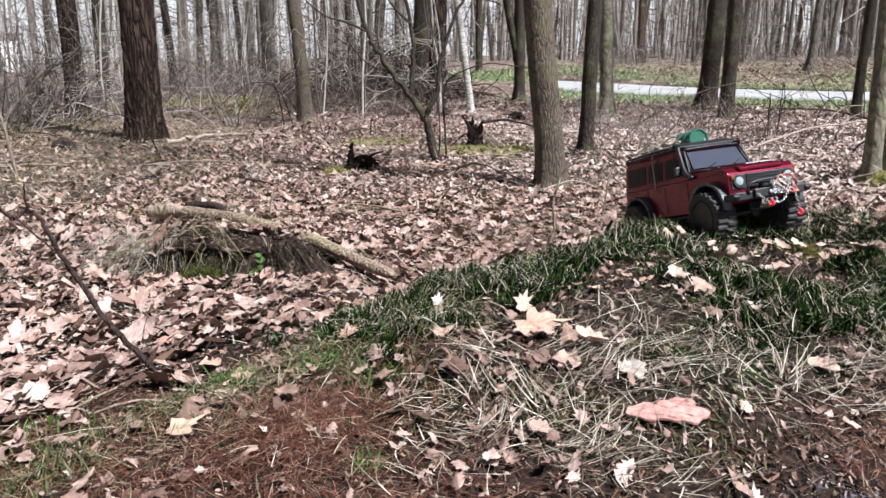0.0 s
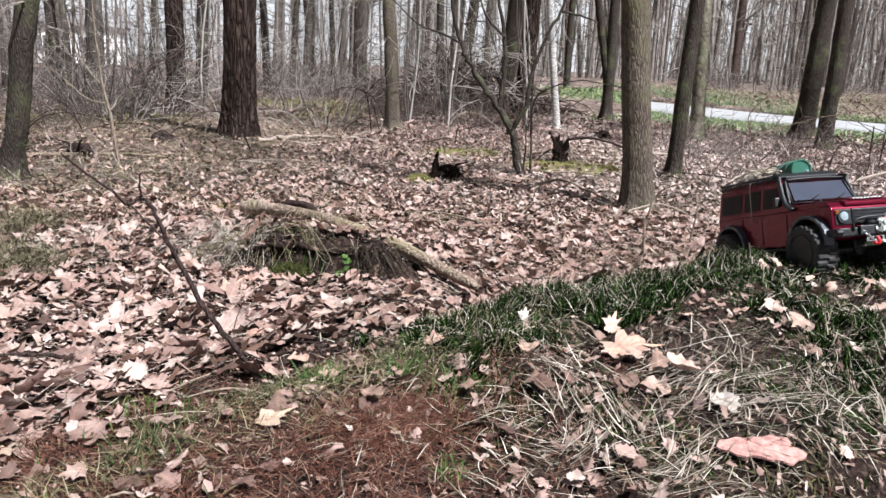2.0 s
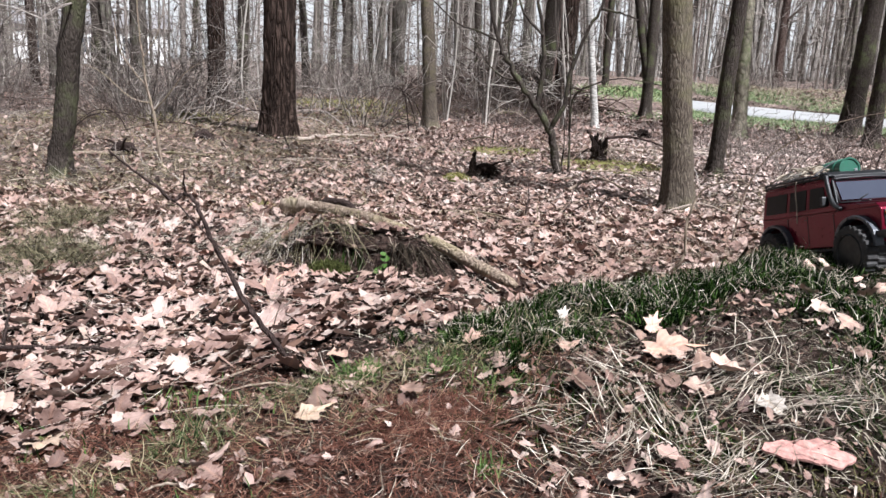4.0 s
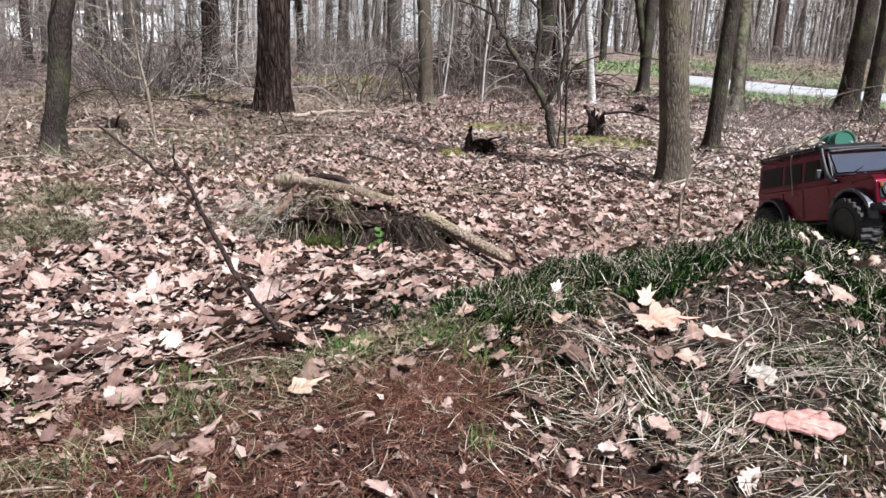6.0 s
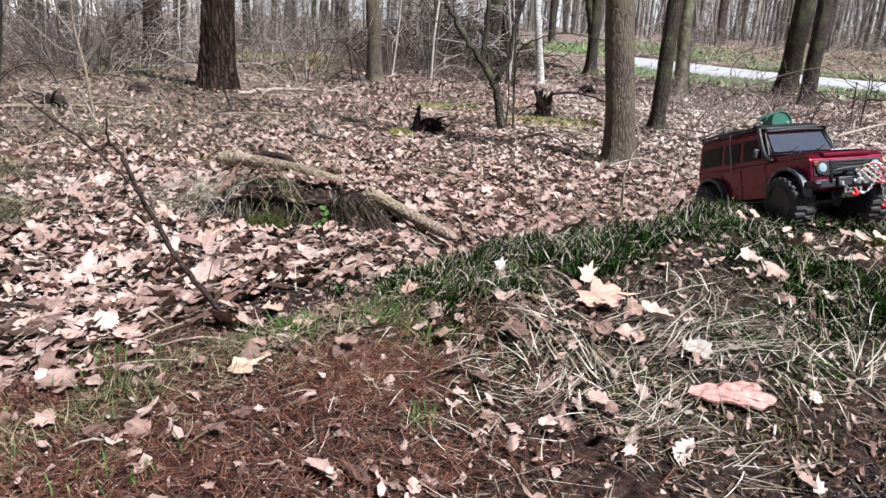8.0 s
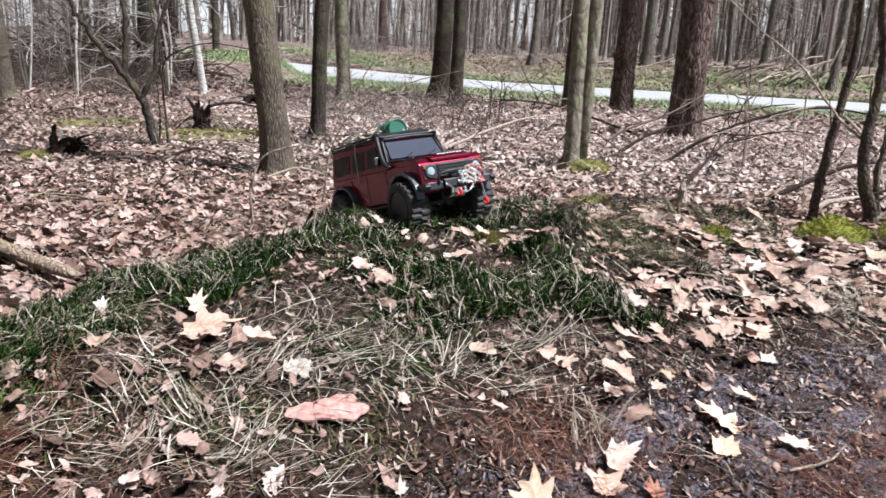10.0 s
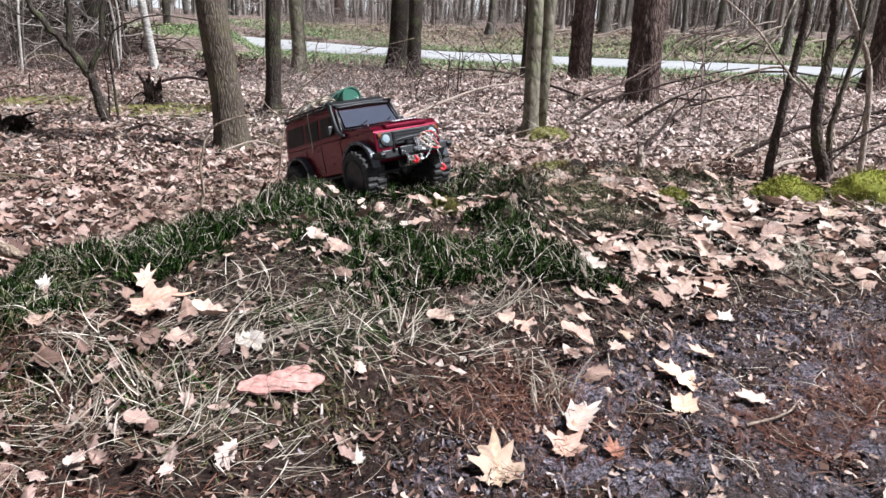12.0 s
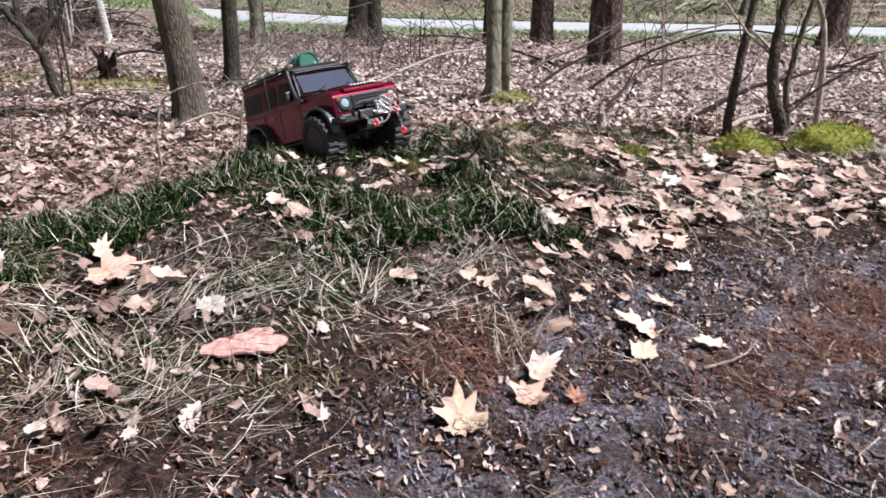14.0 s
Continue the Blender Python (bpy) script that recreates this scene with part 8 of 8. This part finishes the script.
def moss_clump(x, y, a, b, h, mat, label, seed):
    r = np.random.default_rng(seed)
    t = thing("moss_clump", label, "moss", at=on(x, y))
    bm = bmesh.new()
    bmesh.ops.create_icosphere(bm, subdivisions=4, radius=1)
    for v in bm.verts:
        k = 1 + 0.22 * noise.noise(v.co * 2.1 + Vector((seed, 0, 0))) + 0.1 * noise.noise(v.co * 6)
        v.co = Vector((v.co.x * a * k, v.co.y * b * k, max(v.co.z, -0.4) * h * k))
    for f in bm.faces:
        f.smooth = True
    pts = np.array([v.co for v in bm.verts if v.co.z > -0.01])
    part("cushion", bm, mat, t)
    pts = pts[r.integers(len(pts), size=6500)] + r.normal(size=(6500, 3)) * 0.004
    d = pts / (np.linalg.norm(pts, axis=1)[:, None] + 1e-6) * 0.4 + r.normal(size=pts.shape) * 0.6 + (0, 0, 0.3)
    d *= r.uniform(0.004, 0.01, len(pts))[:, None]
    s = np.cross(d, r.normal(size=d.shape))
    s *= (0.0012 / (np.linalg.norm(s, axis=1) + 1e-9))[:, None]
    v = np.stack([pts - s, pts + s, pts + d + s * 0.2, pts + d - s * 0.2], 1).reshape(-1, 3)
    part("fronds", (v, np.arange(len(v)).reshape(-1, 4)), mat, t)
    return t


moss_clump(2.04, 1.9, 0.095, 0.08, 0.062, MOSS, "bright yellow-green moss cushion at a sapling", 1)
moss_clump(2.34, 1.86, 0.15, 0.09, 0.078, MOSS, "bright yellow-green moss cushion with dead grass", 2)
moss_clump(1.55, 2.42, 0.13, 0.05, 0.05, DULL_MOSS, "dull olive moss on a rotten log", 3)
moss_clump(1.64, 1.9, 0.04, 0.03, 0.025, MOSS, "small green moss patch among leaves", 4)
moss_clump(0.93, 1.77, 0.028, 0.022, 0.014, DULL_MOSS, "small olive moss patch", 6)
moss_clump(2.5, 4.3, 0.13, 0.1, 0.07, DULL_MOSS, "green moss round a tree foot", 7)
moss_clump(-0.62, 5.05, 0.09, 0.08, 0.04, DULL_MOSS, "green moss beside a stump", 8)
moss_clump(0.36, 6.0, 0.45, 0.34, 0.03, DULL_MOSS, "flat olive moss on the wood floor", 9)
moss_clump(-0.5, 6.75, 0.4, 0.3, 0.03, DULL_MOSS, "flat olive moss on the wood floor", 12)
moss_clump(-1.0, 2.82, 0.08, 0.05, 0.05, DULL_MOSS, "yellowish moss at a log end", 10)
moss_clump(-0.5, 2.1, 0.06, 0.04, 0.04, islands("dark_moss", [(0.0, (0.03, 0.035, 0.01)), (1.0, (0.09, 0.1, 0.03))], 0.9, 40, bump=0.0), "dark green moss inside a hollow", 11)
mossy = thing("rotten_log", "short rotten log with moss and pale broken end", "log", at=on(1.68, 2.4))
part("wood", rough_wood([(-0.2, 0.02, 0.0), (-0.05, 0.0, 0.015), (0.08, 0, 0.02), (0.15, 0, 0.01)], [0.015, 0.028, 0.026, 0.012], 12, 0.25), DARK_OAK, mossy)
part("stub", rough_wood([(0.17, -0.02, -0.02), (0.178, -0.02, 0.04), (0.17, -0.02, 0.075), (0.175, -0.02, 0.1)], [0.018, 0.016, 0.012, 0.003], 9, 0.12), PALE_STICK, mossy, "pale broken stub")
xy = blobs([(2.35, 1.78, 0.07, 1), (2.45, 1.8, 0.06, 1), (1.62, 1.38, 0.03, 0.3)], 1200, gr)
stuff("dead_grass", "pale grass tuft under moss", "grass", blades(xy, gr.uniform(0.06, 0.13, len(xy)), gr.uniform(0.0007, 0.0014, len(xy)), 0.5, 1.0, gr, 4), STRAW)

xy = blobs([(1.87, 2.12, 0.07, 1), (1.78, 2.2, 0.06, 0.8), (1.27, 1.7, 0.05, 0.8), (1.35, 1.78, 0.05, 0.5), (0.77, 3.0, 0.12, 0.6), (-1.55, 2.5, 0.1, 1.0), (-1.3, 2.1, 0.09, 1.0), (1.42, 1.95, 0.06, 1.2), (1.3, 1.9, 0.05, 1.0), (1.6, 2.36, 0.09, 1.2), (1.9, 1.95, 0.06, 0.7), (1.5, 2.3, 0.06, 0.8)], 8200, gr)
stuff("green_grass", "dark tufts of rotting grass among leaves", "grass", blades(xy, gr.uniform(0.03, 0.09, len(xy)), gr.uniform(0.0008, 0.0016, len(xy)), 0.5, 0.8, gr, 4), islands("brown_green_grass", [(0.0, (0.008, 0.009, 0.004)), (0.5, (0.03, 0.034, 0.012)), (0.85, (0.12, 0.1, 0.055)), (1.0, (0.34, 0.3, 0.2))], 0.8, 30, bump=0.0))
mid = blobs([(1.91, 2.19, 0.05, 1.2), (1.84, 2.14, 0.04, 1.0), (1.98, 2.2, 0.04, 0.8), (1.32, 1.66, 0.035, 1.0), (1.36, 1.6, 0.03, 0.7), (1.15, 1.84, 0.04, 0.8), (1.12, 1.95, 0.05, 1.0), (1.3, 2.05, 0.06, 0.8), (1.48, 2.1, 0.06, 0.6)], 120, gr)
a = gr.uniform(0, 2 * math.pi, (120, 40))
xy = (mid[:, None] + np.stack([np.cos(a), np.sin(a)], -1) * np.abs(gr.normal(size=a.shape))[..., None] * 0.012).reshape(-1, 2)
stuff("dead_grass", "dark dying grass tussocks on the bank", "grass", blades(xy, gr.uniform(0.03, 0.07, len(xy)), gr.uniform(0.0009, 0.0016, len(xy)), 0.65, 0.7, gr, 4, 0.0, a.ravel()), islands("dying_grass", [(0.0, (0.008, 0.008, 0.005)), (0.5, (0.026, 0.023, 0.014)), (0.85, (0.08, 0.065, 0.042)), (0.95, (0.3, 0.26, 0.2)), (1.0, (0.05, 0.08, 0.025))], 0.75, 30, bump=0.0))
xy = blobs([(0.3, 15.4, 0.7, 1.6), (1.2, 15.3, 0.4, 1.0), (-0.3, 15.6, 0.5, 0.6), (10.3, 13.8, 0.7, 1.5), (11.5, 13.2, 0.6, 1.2), (12.6, 12.4, 0.6, 1.0), (14.5, 13.9, 0.8, 1.2), (9.2, 14.2, 0.5, 0.7), (7.6, 15.6, 0.5, 0.5)], 7000, gr)
stuff("low_plants", "clumps of green undergrowth beside the lane", "plants", blades(xy, gr.uniform(0.06, 0.2, len(xy)), gr.uniform(0.008, 0.016, len(xy)), 0.5, 0.7, gr, 2), islands("pale_undergrowth", [(0.0, (0.09, 0.14, 0.055)), (0.5, (0.19, 0.25, 0.105)), (1.0, (0.34, 0.36, 0.21))], 0.8, 20, bump=0.0))
xy = blobs([(-1.61, 2.56, 0.08, 1), (-1.72, 2.75, 0.07, 0.6), (-1.3, 2.06, 0.07, 1), (-1.45, 2.2, 0.06, 0.6)], 2600, gr)
stuff("dead_grass", "rough dark dead grass tussocks in the hollow", "grass", blades(xy, gr.uniform(0.07, 0.17, len(xy)), gr.uniform(0.0008, 0.0016, len(xy)), 0.5, 1.1, gr, 5, 0.015), islands("tussock_grass", [(0.0, (0.02, 0.018, 0.01)), (0.5, (0.07, 0.062, 0.035)), (0.85, (0.17, 0.15, 0.09)), (1.0, (0.36, 0.32, 0.22))], 0.8, 30, bump=0.0))
# low yellow-green plants in the wood, and the lane's verges
xy = blobs([(-4.4, 12.3, 0.5, 1), (-3.5, 12.4, 0.5, 1), (-2.6, 12.0, 0.5, 0.8), (-2.7, 10.8, 0.4, 0.5), (-5.3, 8.9, 0.4, 0.5), (-4.5, 8.7, 0.4, 0.3), (-0.9, 12.6, 0.4, 0.3)], 5500, gr)
stuff("low_plants", "patches of low yellow-green plants", "plants", blades(xy, gr.uniform(0.05, 0.14, len(xy)), gr.uniform(0.004, 0.009, len(xy)), 0.45, 0.6, gr, 2), DULL_MOSS)
t = gr.uniform(0.2, 0.97, 64000)
k = t * (len(road_line) - 1)
base = np.stack([np.interp(k, np.arange(len(road_line)), road_line[:, q]) for q in range(2)], -1)
nrm = np.stack([np.interp(k, np.arange(len(road_line)), side[:, q]) for q in range(2)], -1)
off = np.where(gr.uniform(size=len(t)) < 0.75, -1.3 - np.abs(gr.normal(size=len(t))) * 0.75, 1.75 + np.abs(gr.normal(size=len(t))) * 0.5)
xy = base + nrm * off[:, None]
stuff("verge_grass", "green grass verge along the lane", "grass", blades(xy, gr.uniform(0.04, 0.11, len(xy)), gr.uniform(0.006, 0.011, len(xy)), 0.75, 0.5, gr, 2), VERGE)
xy = (base + nrm * (2.0 + np.abs(gr.normal(size=len(t))) * 2.6)[:, None])[:34000]
stuff("bank_grass", "rough grass and bracken on the bank beyond the lane", "grass", blades(xy, gr.uniform(0.05, 0.16, len(xy)), gr.uniform(0.004, 0.008, len(xy)), 0.35, 0.7, gr, 2), islands("rough_bank_grass", [(0.0, (0.17, 0.135, 0.1)), (0.35, (0.36, 0.3, 0.23)), (0.65, (0.5, 0.43, 0.34)), (0.88, (0.24, 0.26, 0.13)), (1.0, (0.2, 0.26, 0.11))], 0.8, 20, bump=0.0))
# Dark blades stand in for the shaded face of the bank at the lane's far edge.
xy = (base + nrm * (1.27 + np.abs(gr.normal(size=len(t))) * 0.16)[:, None])[:9000]
stuff("dead_grass", "strip of dark dead grass standing for bank shade along the lane", "grass", blades(xy, gr.uniform(0.04, 0.12, len(xy)), gr.uniform(0.005, 0.01, len(xy)), 0.6, 0.6, gr, 2), DULL_STRAW)
for k in range(16):
    a = radians(36.2 + 0.36 * k + gr.uniform(-0.3, 0.3))
    d = 17.2 + gr.uniform(-0.5, 0.9)
    p = np.array(on(d * math.sin(a), d * math.cos(a), gr.uniform(0.0, 0.3)))
    w, L = gr.uniform(-0.5, 0.5), gr.uniform(0.5, 1.5)
    q = p + L * np.array([math.cos(w), -math.sin(w), 0.0])
    q[2] = on(q[0], q[1], gr.uniform(0.02, 0.5))[2]
    limb_set("fallen_branch", "bleached dead branch in a pile beyond the lane", "branch", on(p[0], p[1]), [("stem", [tuple(on(p[0], p[1])), tuple(0.5 * (p + q) + (0, 0, gr.uniform(-0.04, 0.05))), tuple(q)], gr.uniform(0.018, 0.032), 0.012)], PALE_STICK if k % 3 else DARK_TWIG)
for k in range(14):
    s = 46 + 2.2 * k + gr.uniform(-1, 1)
    p = np.array([np.interp(s, np.arange(len(road_line)), road_line[:, q]) for q in range(2)]) + np.array([np.interp(s, np.arange(len(road_line)), side[:, q]) for q in range(2)]) * gr.uniform(4, 7)
    a = gr.uniform(-0.5, 0.5)
    L = gr.uniform(0.8, 2.0)
    q = p + L * np.array([math.cos(a), math.sin(a)])
    limb_set("fallen_branch", "pale dead branch lying beyond the lane", "branch", on(*p), [("stem", [on(*p, 0.03), on(*((p + q) / 2), 0.08), on(*q, gr.uniform(0.05, 0.28))], 0.022, 0.01)], PALE_STICK)

# fine rotted litter over bank and path
chip_v = np.array([(-0.5, -0.16, 0), (0.5, -0.12, 0.08), (0.45, 0.14, 0.0), (-0.4, 0.2, 0.1)])
chip_f = np.array([(0, 1, 2, 3)])
xy = on_bank(56000, -1.1, 2.2, 0.5, 1.9, gr, 0.5)
xy = xy[gr.uniform(size=len(xy)) < 0.55 + 0.45 * smooth((path_edge(xy[:, 0]) + 0.15 - xy[:, 1]) / 0.25)]
stuff("fine_litter", "crumbled leaf and needle litter on soil", "litter", strew([(chip_v, chip_f)], xy, 0.002 + 0.011 * gr.uniform(size=len(xy)) ** 2.5, 0.6, gr.uniform(0.003, 0.009, len(xy)), gr)[:2], FINE_LITTER)
xy = clear_face(wooded(sector(38000, 0.9, 4.0, -62, 66, gr), gr, 0.0))
stuff("fine_litter", "leaf scraps and stalks among fallen leaves", "litter", strew([(chip_v, chip_f)], xy, 0.008 + 0.03 * gr.uniform(size=len(xy)) ** 2, 0.5, gr.uniform(0.01, 0.035, len(xy)), gr)[:2], FINE_LITTER)

# grit, crumbs of bark and bare twigs of the path
oct_v = np.array([(0.5, 0, 0), (-0.4, 0.1, 0), (0, 0.45, 0.05), (0.05, -0.5, 0), (0, 0, 0.35), (0, 0, -0.2)])
oct_f = np.array([(0, 2, 4), (2, 1, 4), (1, 3, 4), (3, 0, 4), (2, 0, 5), (1, 2, 5), (3, 1, 5), (0, 3, 5)])
xy = np.stack([gr.uniform(-1.0, 2.2, 30000), gr.uniform(0.4, 1.3, 30000)], -1)
xy = xy[(xy[:, 1] < path_edge(xy[:, 0]) + 0.05 * gr.normal(size=len(xy)))]
stuff("path_grit", "dark grit and crumbs on the path", "grit", strew([(oct_v, oct_f)], xy, 0.0016 + 0.004 * gr.uniform(size=len(xy)) ** 3, 0.6, np.full(len(xy), 0.004), gr), CRUMB)
xy = np.stack([gr.uniform(0.4, 2.2, 6500), gr.uniform(0.6, 1.3, 6500)], -1)
xy = xy[(xy[:, 1] < path_edge(xy[:, 0]) + 0.03 * gr.normal(size=len(xy)))]
lump = np.stack([gr.uniform(0.4, 2.2, 3600), gr.uniform(0.6, 1.3, 3600)], -1)
lump = lump[lump[:, 1] < path_edge(lump[:, 0]) + 0.02 * gr.normal(size=len(lump))]
stuff("soil_lumps", "crumbly lumps of dark purple-grey soil", "soil", strew([(oct_v * (1, 1, 0.8), oct_f)], lump, 0.009 + 0.014 * gr.uniform(size=len(lump)) ** 2, 0.4, np.full(len(lump), 0.002), gr)[:2], PATH_GRIT)
stuff("path_grit", "lumps of damp grit on the path", "grit", strew([(oct_v * (1.3, 0.8, 0.6), oct_f)], xy, 0.003 + 0.005 * gr.uniform(size=len(xy)) ** 2, 0.8, np.full(len(xy), 0.003), gr), CRUMB)
xy = np.stack([gr.uniform(0.45, 2.3, 13000), gr.uniform(0.6, 1.3, 13000)], -1)
xy = xy[xy[:, 1] < path_edge(xy[:, 0]) + 0.04 * gr.normal(size=len(xy))]
stuff("mulch", "crumbly dark mulch of rotted leaf on the path", "mulch", strew([(chip_v, chip_f)], xy, 0.0025 + 0.0065 * gr.uniform(size=len(xy)) ** 2, 0.9, gr.uniform(0.003, 0.01, len(xy)), gr)[:2], islands("dark_mulch", [(0.0, (0.012, 0.009, 0.009)), (0.4, (0.06, 0.045, 0.052)), (0.75, (0.16, 0.13, 0.155)), (0.93, (0.3, 0.255, 0.285)), (1.0, (0.4, 0.33, 0.3))], 0.85, 60, bump=0.0))
litter("leaf_litter", "pinkish shreds of leaf trodden into the path", plain_leaves, xy[:520], 0.006, 0.024, 0.35, 0.012, gr, DRIFT_LEAF)
stuff("dead_grass", "thin straws strewn on the path", "grass", blades(xy[600:900], gr.uniform(0.02, 0.07, 300), gr.uniform(0.0004, 0.0008, 300), 0.1, 0.5, gr, 3, gr.uniform(0.002, 0.012, 300)), STRAW)
xy = on_bank(2600, -1.0, 1.8, 0.6, 1.5, gr)
stuff("bark_crumbs", "crumbs of bark and leaf on soil", "crumbs", strew(plain_leaves[:2], xy, 0.004 + 0.01 * gr.uniform(size=len(xy)) ** 2, 0.6, np.full(len(xy), 0.006), gr), LEAF)
for k in range(26):
    x, y = gr.uniform(-0.6, 1.8), gr.uniform(0.75, 1.6)
    if bank(x, y) < 0.7:
        continue
    a, L = gr.uniform(0, 6.28), gr.uniform(0.05, 0.16)
    limb_set("twig", "short dead twig on the bank", "twig", on(x, y), [("stem", [on(x, y, 0.012), on(x + 0.5 * L * math.cos(a), y + 0.5 * L * math.sin(a), 0.018), on(x + L * math.cos(a + 0.2), y + L * math.sin(a + 0.2), 0.012)], 0.0022, 0.0012)], DEADWOOD if k % 2 else STICK_BARK, 6)
